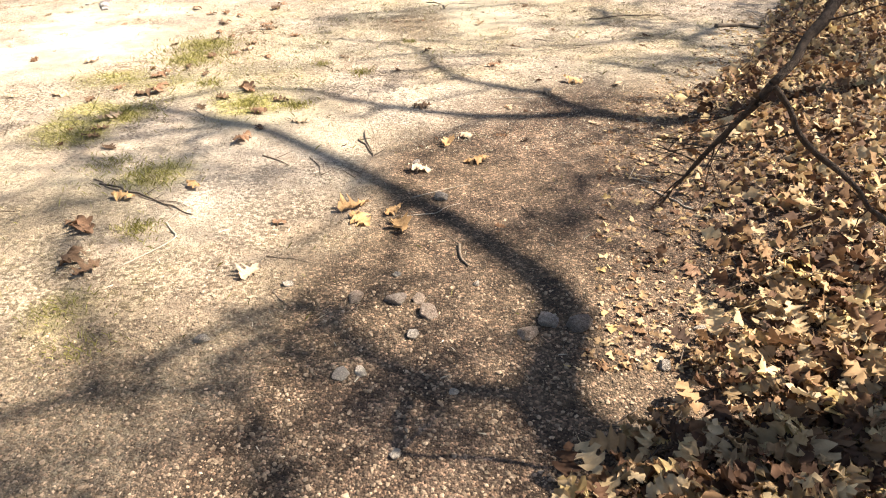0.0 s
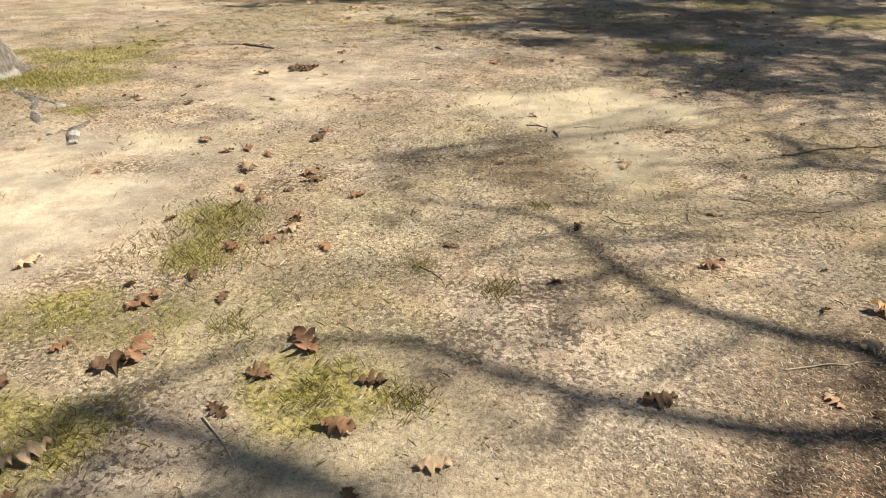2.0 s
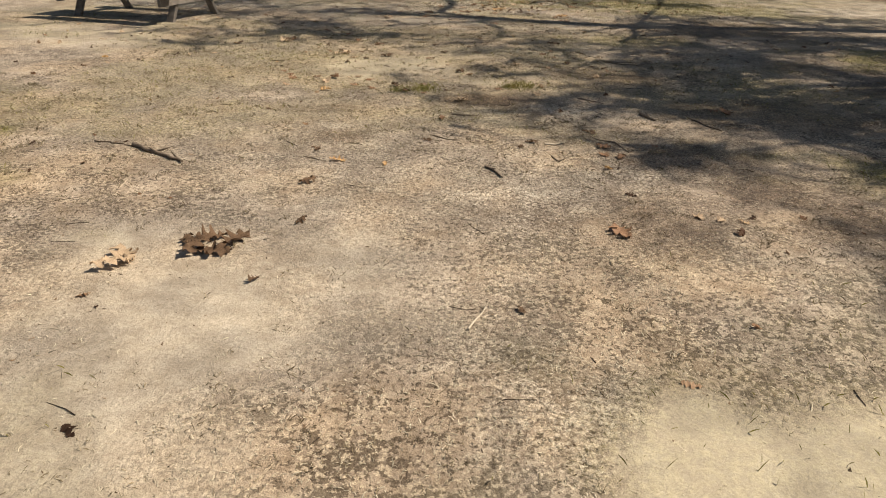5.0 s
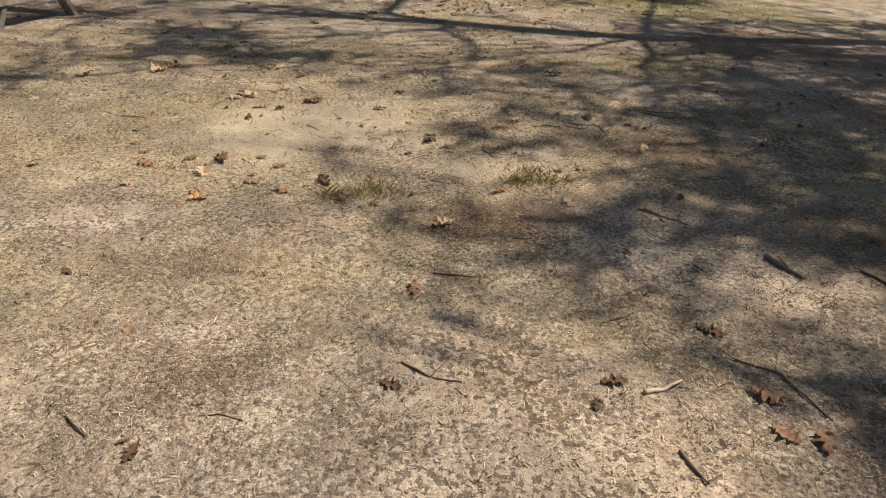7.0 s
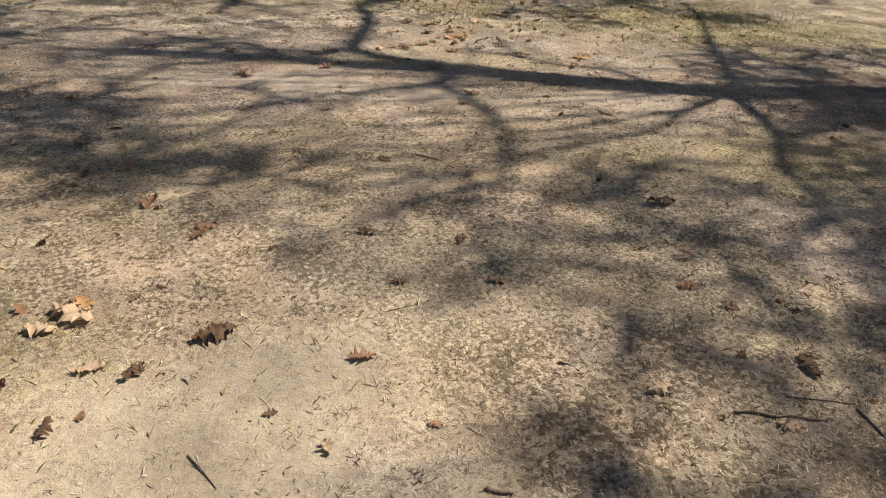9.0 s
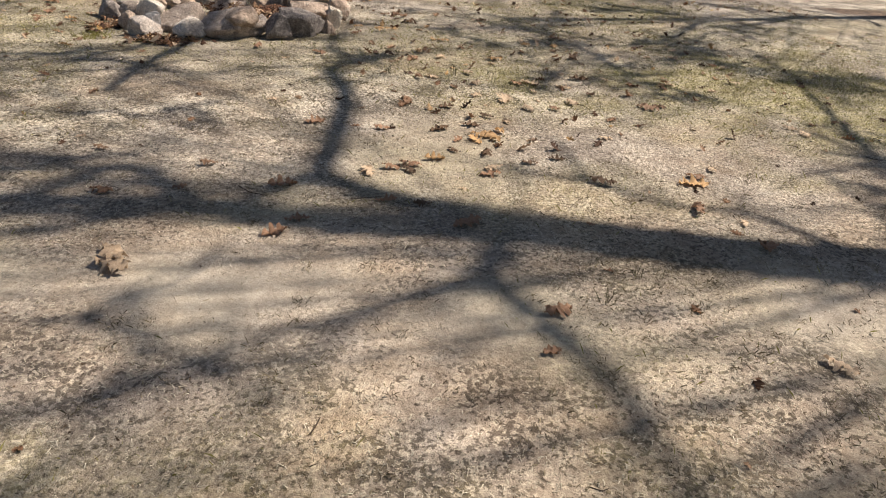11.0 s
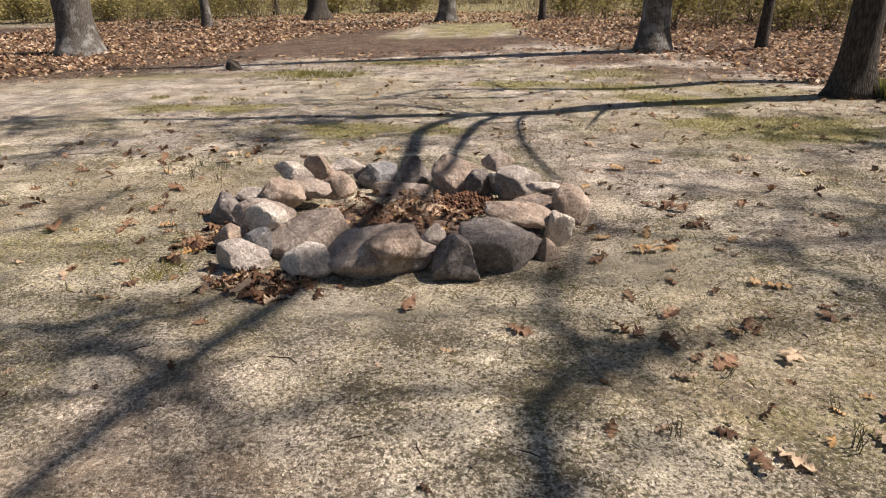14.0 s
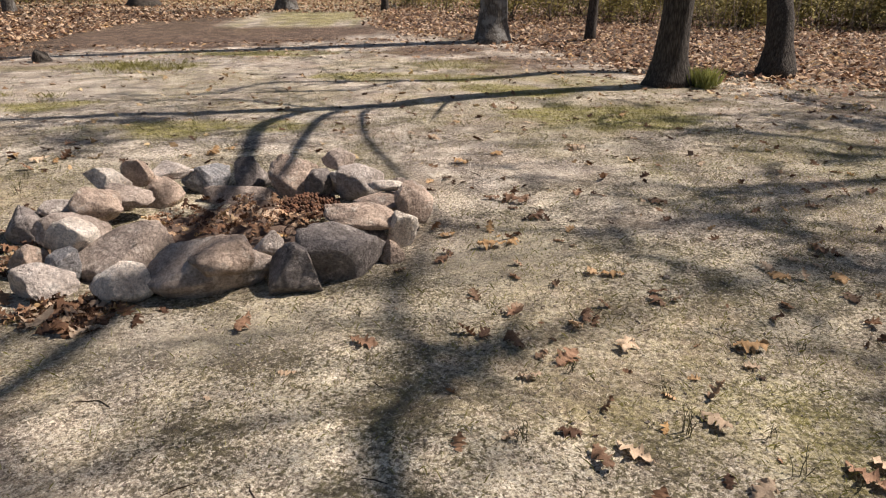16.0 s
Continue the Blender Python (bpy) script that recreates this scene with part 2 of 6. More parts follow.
GRIT = varied("grit", (0.10, 0.068, 0.045), (0.40, 0.30, 0.205), 25, 0.9, island=True, spread=0.5, bump=0)
BARK = bark_material("oak_bark", (0.022, 0.017, 0.013), (0.115, 0.098, 0.080))
DARK_TWIG = varied("dark_dead_wood", (0.022, 0.015, 0.011), (0.085, 0.060, 0.043), 55, 0.95, bump=0.8, dist=0.01)
# paler bark with whitish patches
BARK_WHITE = bark_material("whitish_bark", (0.09, 0.08, 0.07), (0.30, 0.275, 0.245), 0.6)
BARK_PALE = bark_material("lichened_oak_bark", (0.045, 0.038, 0.031), (0.185, 0.165, 0.14), 0.25)
WOOD = varied("weathered_timber", (0.10, 0.085, 0.075), (0.22, 0.195, 0.17), 9, 0.9)
PAINT = varied("black_stencil_paint", (0.012, 0.012, 0.012), (0.03, 0.03, 0.03), 30, 0.7)
SHRUB = varied("budding_shrub_leaf", (0.17, 0.146, 0.045), (0.36, 0.305, 0.12), 3, 0.8, island=True, spread=0.4, bump=0, trans=0.3)
ASH = varied("ashy_pit_soil", (0.05, 0.032, 0.023), (0.155, 0.108, 0.08), 12, 0.95, bump=0.8, dist=0.02)
CONE = varied("charred_cones", (0.045, 0.022, 0.014), (0.16, 0.075, 0.04), 20, 0.8, island=True, spread=0.5)
def stone_material(name, dark, light, pale, lichen=0.5):
    """Rough fieldstone: mottled, speckled, with pale lichen and dark stains."""
    m, t, b = material(name, 0.95)
    co = t.nodes.new("ShaderNodeTexCoord").outputs["Object"]
    mott = noise_node(t, 7.0, 6, 0.7, co)
    fine = noise_node(t, 60.0, 5, 0.75, co)
    col = ramp(t, mott, (0.34, dark), (0.62, light))
    col = mixc(t, ramp(t, noise_node(t, 13.0, 6, 0.72, co), (0.54, (0, 0, 0)), (0.64, (lichen, lichen, lichen))), col, pale)
    col = mixc(t, ramp(t, noise_node(t, 5.0, 5, 0.65, co), (0.34, (0.5, 0.5, 0.5)), (0.44, (0, 0, 0))), col, tuple(0.6 * c for c in dark))
    col = mixc(t, 0.9, col, ramp(t, fine, (0.36, (0.62, 0.60, 0.58)), (0.48, (1.02, 1.01, 1.0)), (0.64, (1.4, 1.38, 1.34))), 'MULTIPLY')
    v = mathn(t, 'ADD', mathn(t, 'MULTIPLY', t.nodes.new("ShaderNodeObjectInfo").outputs["Random"], 0.3), 0.85)
    hsv = add(t, "ShaderNodeHueSaturation")
    t.links.new(v, hsv.inputs["Value"])
    t.links.new(col, hsv.inputs["Color"])
    t.links.new(hsv.outputs[0], b.inputs["Base Color"])
    bumpn(t, b, mathn(t, 'ADD', mathn(t, 'MULTIPLY', noise_node(t, 22.0, 6, 0.75, co), 1.0), mathn(t, 'MULTIPLY', fine, 0.35)), 1.0, 0.035)
    return m


STONE = {
    'grey': stone_material("grey_granite", (0.260, 0.220, 0.188), (0.560, 0.490, 0.430), (0.760, 0.710, 0.640)),
    'dark': stone_material("dark_basalt", (0.125, 0.108, 0.098), (0.300, 0.262, 0.236), (0.58, 0.51, 0.45), 0.5),
    'brown': stone_material("brown_fieldstone", (0.235, 0.188, 0.155), (0.450, 0.370, 0.308), (0.66, 0.58, 0.50), 0.5),
    'tan': stone_material("tan_sandstone", (0.300, 0.225, 0.175), (0.560, 0.435, 0.340), (0.720, 0.660, 0.560)),
    'pale': stone_material("pale_quartz_stone", (0.46, 0.375, 0.30), (0.78, 0.70, 0.60), (0.80, 0.75, 0.68)),
    'blue': stone_material("speckled_bluish_stone", (0.112, 0.119, 0.124), (0.320, 0.305, 0.300), (0.640, 0.595, 0.555)),
}


# ---- mesh helpers ----
def part(name, bm, mat, parent, label=""):
    me = bpy.data.meshes.new(name)
    bm.to_mesh(me)
    bm.free()
    me.materials.append(mat)
    ob = new(name, me)
    ob.parent = parent
    if label:
        tagged(ob, label)
    return ob


def from_arrays(name, verts, faces, mat, smooth=False):
    me = bpy.data.meshes.new(name)
    me.from_pydata([tuple(map(float, v)) for v in verts], [], [tuple(map(int, f)) for f in faces])
    me.materials.append(mat)
    if smooth:
        me.polygons.foreach_set("use_smooth", [True] * len(me.polygons))
    return new(name, me)


def hash2(ix, iy, seed):
    n = (ix * 374761393 + iy * 668265263 + seed * 974711) & 0xFFFFFFFF
    n = ((n ^ (n >> 13)) * 1274126177) & 0xFFFFFFFF
    return ((n ^ (n >> 16)) & 0xFFFF) / 65535.0


def vnoise(x, y, scale, seed=0):
    """Smooth value noise, 0 to 1, over arrays."""
    x, y = np.asarray(x, float) * scale, np.asarray(y, float) * scale
    ix, iy = np.floor(x).astype(np.int64), np.floor(y).astype(np.int64)
    fx, fy = x - ix, y - iy
    fx, fy = fx * fx * (3 - 2 * fx), fy * fy * (3 - 2 * fy)
    a, b, c, d = hash2(ix, iy, seed), hash2(ix + 1, iy, seed), hash2(ix, iy + 1, seed), hash2(ix + 1, iy + 1, seed)
    return (a * (1 - fx) + b * fx) * (1 - fy) + (c * (1 - fx) + d * fx) * fy


def rise(y):
    d = np.clip(np.asarray(y, float) - 31.0, 0, 44)
    return 0.03 * d * d / (d + 3)


def bank_edge(y):
    """x at which the leaf bank beside the track begins."""
    return np.interp(y, [-3, 0.6, 0.9, 1.1, 1.35, 1.7, 2.2, 2.8, 3.4, 4.1, 5.0, 6.6, 9.0, 14.0, 20, 28], [-0.4, 0.1, 0.36, 0.6, 0.8, 0.98, 1.07, 1.2, 1.3, 1.62, 2.35, 3.2, 4.7, 7.4, 9.5, 6.0])


def ground_z(x, y):
    x, y = np.asarray(x, float), np.asarray(y, float)
    z = rise(y) + 0.03 * (vnoise(x, y, 0.35, 3) - 0.5) + 0.016 * (vnoise(x, y, 1.7, 5) - 0.5) + 0.010 * (vnoise(x, y, 6.0, 7) - 0.5) + 0.006 * (vnoise(x, y, 17.0, 9) - 0.5)
    z = z + 0.10 * np.clip((x - bank_edge(y)) / 0.8, 0, 1) * (y < 12)
    pit = np.hypot((x + 2.38) / 0.72, (y - 23.3) / 0.62)
    return z - 0.05 * np.clip(1.25 - pit, 0, 1)


def gz(x, y):
    return float(ground_z(np.array([x]), np.array([y]))[0])


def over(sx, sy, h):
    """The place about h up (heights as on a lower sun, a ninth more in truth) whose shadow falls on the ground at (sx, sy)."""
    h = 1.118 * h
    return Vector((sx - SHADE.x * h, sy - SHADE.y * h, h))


def tube(bm, pts, radii, sides=7, wob=0.0, seed=0):
    """A tapered limb along pts, smoothed."""
    rng = random.Random(seed)
    p, r = [Vector(q) for q in pts], list(radii)
    fine, fr = [], []
    n = len(p)
    for i in range(n - 1):
        p0, p1, p2, p3 = p[max(i - 1, 0)], p[i], p[i + 1], p[min(i + 2, n - 1)]
        for k in range(3):
            u = k / 3
            fine.append(0.5 * ((2 * p1) + (p2 - p0) * u + (2 * p0 - 5 * p1 + 4 * p2 - p3) * u * u + (3 * p1 - p0 - 3 * p2 + p3) * u ** 3))
            fr.append(r[i] + (r[i + 1] - r[i]) * u)
    fine.append(p[-1])
    fr.append(r[-1])
    rings = []
    for i, c in enumerate(fine):
        d = (fine[min(i + 1, len(fine) - 1)] - fine[max(i - 1, 0)]).normalized()
        a = d.orthogonal().normalized() if abs(d.z) > 0.9 else d.cross(Vector((0, 0, 1))).normalized()
        b = d.cross(a)
        rings.append([bm.verts.new(c + (a * math.cos(2 * math.pi * k / sides) + b * math.sin(2 * math.pi * k / sides)) * fr[i] * (1 + wob * rng.uniform(-1, 1))) for k in range(sides)])
    for q0, q1 in zip(rings, rings[1:]):
        for k in range(sides):
            f = bm.faces.new((q0[k], q0[(k + 1) % sides], q1[(k + 1) % sides], q1[k]))
            f.smooth = True
    bm.faces.new(rings[0][::-1])
    bm.faces.new(rings[-1])


# ---- ground: one sheet, fine round the track and coarse to the horizon ----
def graded(lo, hi, step, reach):
    inner = list(np.arange(lo, hi + step / 2, step))
    out, d, a = [], step, hi
    while a < reach:
        d *= 1.25
        a += d
        out.append(a)
    low, d, a = [], step, lo
    while a > -reach:
        d *= 1.25
        a -= d
        low.append(a)
    return np.array(low[::-1] + inner + out)


def zones(x, y):
    """How grassy, how brown and how sandy the ground is."""
    n1, n2, n3 = vnoise(x, y, 0.5, 21), vnoise(x, y, 1.6, 22), vnoise(x, y, 4.0, 23)
    mix = 0.5 * n1 + 0.3 * n2 + 0.2 * n3

    def spot(cx, cy, rx, ry, soft=0.5):
        return np.clip((1.0 - np.hypot((x - cx) / rx, (y - cy) / ry) + 0.9 * (n2 - 0.5) + 0.5 * (n3 - 0.5)) / soft, 0, 1)
    grass = 0.28 * np.clip((mix - 0.47) * 5, 0, 1)
    for c in ((-5.1, 10.2, 1.6, 1.0), (-4.9, 9.0, 1.1, 0.8), (-4.08, 7.7, 0.35, 0.2), (1.9, 10.6, 0.9, 0.7), (4.3, 14.9, 1.5, 0.9), (5.2, 13.0, 0.9, 1.2), (-2.15, 5.05, 0.32, 0.35), (-1.58, 2.9, 0.35, 0.3), (-2.2, 5.5, 0.28, 0.3), (-2.15, 3.75, 0.4, 0.3), (-1.45, 4.0, 0.35, 0.25), (-2.3, 3.4, 0.35, 0.3), (-1.5, 1.67, 0.22, 0.3), (-2.5, 4.5, 0.5, 0.4), (-6.3, 27.6, 1.2, 0.5),
              (-6.2, 31.4, 1.3, 0.6), (-4.4, 33.2, 2.6, 0.5), (-0.3, 31.3, 1.2, 0.7), (-0.5, 29.7, 1.3, 0.5), (-2.2, 30.0, 1.4, 0.5), (-3.6, 26.3, 1.2, 0.5), (1.0, 26.6, 1.6, 1.0), (-4.2, 41.8, 2.8, 3.6), (0.2, 28.6, 1.5, 0.7), (-9.5, 31.0, 2.0, 0.7)):
        grass = np.maximum(grass, 0.95 * spot(*c))
    grass = np.maximum(grass, 0.34 * spot(2.6, 22.8, 4.6, 2.4, 0.8))
    grass = np.maximum(grass, 0.42 * spot(-1.7, 4.4, 1.0, 1.4, 0.8))
    grass = np.maximum(grass, 0.34 * spot(-1.75, 2.75, 0.8, 0.9, 0.8))
    grass = np.maximum(grass, 0.66 * spot(2.9, 20.4, 4.0, 2.0, 0.6))
    grass = np.maximum(grass, 0.35 * spot(-0.1, 20.3, 1.5, 1.0, 0.7))
    grass = np.maximum(grass, 0.6 * spot(1.2, 29.6, 2.2, 1.6, 0.8))
    grass = np.maximum(grass, 0.55 * spot(-4.7, 22.6, 1.7, 1.5, 0.8))
    grass = np.maximum(grass, 0.5 * spot(2.4, 24.8, 2.4, 1.6, 0.8))
    grass = np.maximum(grass, 0.5 * spot(1.6, 13.2, 2.2, 1.6, 0.8))
    grass = np.maximum(grass, 0.55 * spot(1.2, 16.2, 1.6, 0.9, 0.8))
    grass = np.maximum(grass, 0.4 * spot(-3.1, 14.7, 1.2, 0.8, 0.8))
    grass = np.maximum(grass, 0.36 * np.clip((y - 19.2) / 2, 0, 1) * np.clip((28.5 - y) / 2, 0, 1) * np.clip((mix - 0.42) * 5, 0, 1))
    grass = np.maximum(grass, 0.8 * np.clip((y - 44) / 5, 0, 1))
    brown = np.clip((x - np.interp(y, [-3, 1, 2, 3, 4, 5.2], [-1.8, -1.4, -1.2, -0.9, -0.3, 1.1])) / 0.8 + 0.9 * (n2 - 0.5), 0, 1) * np.clip((5.2 - y) / 1.2, 0, 1)
    brown = np.maximum(brown, np.clip((x - bank_edge(y) + 0.15) / 0.3, 0, 1) * (y < 26))
    # brown soil near the start, deepened to take in the broad shade there
    brown = np.maximum(brown, np.clip(0.58 + 0.5 * (n2 - 0.5), 0, 1) * np.clip((3.9 - y - 0.25 * np.clip(-x - 1, 0, 9)) / 1.6, 0, 1))
    far = np.clip((y - np.interp(x, [-16, -10.5, -9.5, -8.4, -6.9, -5.3, -3.5, -2, 0.5, 1.6, 2.6, 4, 6], [27.0, 29.8, 31.2, 33.0, 33.6, 33.6, 34.8, 36.2, 35.0, 33.3, 30.6, 29.6, 28.0]) + 1.2 * (n2 - 0.5)) / 1.0, 0, 1)
    brown = np.maximum(brown, far * np.clip((48 - y) / 4, 0, 1) * (1 - 0.85 * np.clip((y - 38.2) / 1.0, 0, 1) * np.clip(2.6 - np.abs(x + 4.4), 0, 1)))
    brown = np.maximum(brown, 0.95 * spot(-7.2, 36.6, 7.0, 2.4))
    # dark soil before the carpet, its brown deepened for shadow as well
    brown = np.maximum(brown, 0.95 * spot(1.2, 31.4, 2.8, 1.7, 0.8))
    brown = np.maximum(brown, 0.92 * spot(-0.4, 33.6, 2.8, 1.5, 0.8))
    brown = np.maximum(brown, 0.72 * spot(5.2, 27.4, 2.8, 2.6, 0.8))
    brown = np.maximum(brown, 0.6 * spot(-8.0, 31.5, 2.6, 1.4, 0.8))
    # dark soil patches; the one at (-0.4, 6.2) paints in a soft band of shade
    for c in ((0.7, 10.1, 2.3, 1.0), (1.8, 12.2, 2.2, 1.4), (0.6, 13.6, 1.6, 1.0), (3.5, 13.5, 2.0, 3.0), (3.0, 17.5, 3.0, 2.0), (-2.6, 20.6, 0.9, 0.8), (1.2, 31.2, 2.4, 1.6), (-2.25, 11.3, 0.5, 0.5), (-2.4, 12.1, 0.5, 0.3), (0.2, 10.8, 1.0, 0.5), (-0.4, 6.2, 0.5, 0.8)):
        brown = np.maximum(brown, 0.62 * spot(*c, 0.8))
    brown = np.maximum(brown, 0.8 * spot(-0.85, 12.5, 0.75, 0.33, 0.7))
    sand = spot(0.22, 7.72, 1.0, 0.75, 0.35)
    sand = np.maximum(sand, 0.9 * spot(0.35, 6.6, 0.5, 0.8, 0.6))
    sand = np.maximum(sand, 0.95 * spot(-3.4, 5.6, 1.6, 1.6, 0.7))
    sand = np.maximum(sand, 0.75 * spot(-2.4, 8.6, 1.1, 1.6, 0.8))
    sand = np.maximum(sand, 0.6 * spot(-6.6, 15.6, 2.0, 1.3, 0.8))
    sand = np.maximum(sand, 0.75 * spot(-1.9, 14.0, 1.1, 0.8, 0.7))
    sand = np.maximum(sand, 0.75 * spot(-1.9, 17.85, 1.3, 0.6, 0.7))
    sand = np.maximum(sand, 0.7 * spot(-1.1, 17.55, 0.9, 0.45, 0.7))
    sand = np.maximum(sand, 0.6 * spot(0.5, 17.5, 0.9, 0.5, 0.7))
    sand = np.maximum(sand, 0.7 * spot(-1.05, 13.22, 0.6, 0.3, 0.7))
    sand = np.maximum(sand, 0.8 * spot(-0.72, 12.58, 0.16, 0.12, 0.6))
    # half-pale patches; at (-0.9, 19.5) the pale tone puts in bright sunlight
    for c in ((-1.2, 2.4, 0.7, 0.5), (-1.5, 3.0, 1.5, 1.3), (-0.9, 19.5, 0.9, 0.8), (-0.95, 22.7, 0.55, 0.6), (-2.3, 21.9, 0.9, 0.3)):
        sand = np.maximum(sand, 0.45 * spot(*c, 0.7))
    sand = np.maximum(sand, 0.3 * spot(-5.5, 28.8, 4.0, 0.8, 0.8))
    specky = np.clip(0.12 + 0.80 * np.clip((y - 17.5) / 2.5, 0, 1) + 0.5 * (n2 - 0.5), 0, 1)
    for c in ((-1.05, 5.1, 0.9, 0.7), (-0.9, 6.8, 0.9, 0.6), (-1.0, 10.1, 1.5, 0.7), (-0.1, 10.6, 1.0, 0.6), (-2.2, 11.4, 0.6, 0.7), (-0.3, 12.3, 1.4, 0.8), (0.2, 15.2, 1.6, 1.2), (-1.0, 8.3, 0.6, 0.6)):
        specky = np.maximum(specky, 0.7 * spot(*c, 0.8))
    return np.clip(grass * (1 - 0.8 * brown), 0, 1), np.clip(brown, 0, 1), np.clip(sand * (1 - brown), 0, 1), specky


gx, gy = graded(-6.0, 4.0, 0.06, 420.0), graded(-1.0, 33.0, 0.06, 420.0)
mx, my = np.meshgrid(gx, gy)
gv = np.stack([mx.ravel(), my.ravel(), ground_z(mx, my).ravel()], 1)
idx = np.arange(len(gx) * len(gy)).reshape(len(gy), len(gx))
gf = np.stack([idx[:-1, :-1].ravel(), idx[:-1, 1:].ravel(), idx[1:, 1:].ravel(), idx[1:, :-1].ravel()], 1)
gme = bpy.data.meshes.new("ground")
gme.vertices.add(len(gv))
gme.vertices.foreach_set("co", gv.ravel())
gme.loops.add(gf.size)
gme.loops.foreach_set("vertex_index", gf.ravel())
gme.polygons.add(len(gf))
gme.polygons.foreach_set("loop_start", np.arange(0, gf.size, 4))
gme.polygons.foreach_set("use_smooth", np.ones(len(gf), bool))
gme.update()
for key, values in zip(("grassy", "brown", "sandy", "specky"), zones(gv[:, 0], gv[:, 1])):
    gme.attributes.new(key, 'FLOAT', 'POINT').data.foreach_set("value", np.ascontiguousarray(values, dtype=np.float32))
gme.materials.append(GROUND)
ground = tagged(new("ground", gme), "trodden sandy campsite ground with thin dry grass", "ground", kind="structure")


# ---- trees ----
def sticks(a, m, b, r0, r1, mat, name):
    """Many three-sided bent twigs from a over m to b, as one mesh."""
    n = len(a)
    d = b - a
    side = np.cross(d, np.array([0.31, 0.17, 0.93]))
    side /= np.linalg.norm(side, axis=1, keepdims=True) + 1e-9
    upv = np.cross(side, d)
    upv /= np.linalg.norm(upv, axis=1, keepdims=True) + 1e-9
    P = np.zeros((n, 9, 3))
    for i, (c, r) in enumerate(((a, r0), (m, (r0 + r1) / 2), (b, r1))):
        for k in range(3):
            q = 2.0944 * k
            P[:, 3 * i + k] = c + r[:, None] * (math.cos(q) * side + math.sin(q) * upv)
    f = []
    for i in range(2):
        for k in range(3):
            f.append((3 * i + k, 3 * i + (k + 1) % 3, 3 * i + 3 + (k + 1) % 3, 3 * i + 3 + k))
    F = (np.array(f)[None] + 9 * np.arange(n)[:, None, None]).reshape(-1, 4)
    return from_arrays(name, P.reshape(-1, 3), F, mat, True)


def spray(clumps, stem, seed, mat, name):
    """Branchlets with side twigs, added to shade given places: shadow x, y, height, length, twigs."""
    rng = np.random.RandomState(seed)
    A, M, B, R0, R1 = [], [], [], [], []

    def put(a, b, r0, r1, bend):
        A.append(a)
        B.append(b)
        M.append((a + b) / 2 + bend * rng.randn(3))
        R0.append(r0)
        R1.append(r1)
    stem = np.array([tuple(p) for p in stem])
    near_by = np.linalg.norm(stem[1:] - stem[:-1], axis=1) < 2.5
    stem = np.concatenate([stem] + [(stem[:-1] + (stem[1:] - stem[:-1]) * u)[near_by] for u in (0.2, 0.4, 0.6, 0.8)])
    for sx, sy, h, ln, n in clumps:
        c = np.array(over(sx, sy, h + 0.8 * rng.randn()))
        d = rng.randn(3) * (1, 1, 0.45)
        d /= np.linalg.norm(d)
        a, b = c - d * ln * 0.6, c + d * ln * 0.6
        near = stem[np.argsort(((stem - c) ** 2).sum(1))[rng.randint(min(9, len(stem)))]]
        put(near, a, 0.010, 0.008, 0.25)
        put(a, b, 0.022, 0.008, 0.06)
        for k in range(n):
            u = rng.rand()
            p = a + (b - a) * u + 0.03 * rng.randn(3)
            e = d * rng.uniform(-0.2, 0.9) + rng.randn(3) * (0.7, 0.7, 0.5)
            e *= rng.uniform(0.25, 0.7) / np.linalg.norm(e)
            put(p, p + e, rng.uniform(0.012, 0.022), 0.006, 0.03)
            if rng.rand() < 0.5:
                q = p + e * rng.uniform(0.3, 0.8)
                put(q, q + rng.randn(3) * 0.16, 0.008, 0.004, 0.02)
    return sticks(np.array(A), np.array(M), np.array(B), np.array(R0), np.array(R1), mat, name)


def speckle(x0, x1, y0, y1, n, seed, h=7.0, ln=0.8, k=16, thr=0.5, scale=0.8):
    """Branchlets spread unevenly, added to dapple a stretch of ground with shade."""
    rng = np.random.RandomState(seed)
    x, y = x0 + (x1 - x0) * rng.rand(n), y0 + (y1 - y0) * rng.rand(n)
    keep = rng.rand(n) < np.clip((0.6 * vnoise(x, y, scale, seed) + 0.4 * vnoise(x, y, scale * 2.7, seed + 1) - thr) * 5 + 0.5, 0, 1)
    return [(float(a), float(b), h, ln, k) for a, b in zip(x[keep], y[keep])]


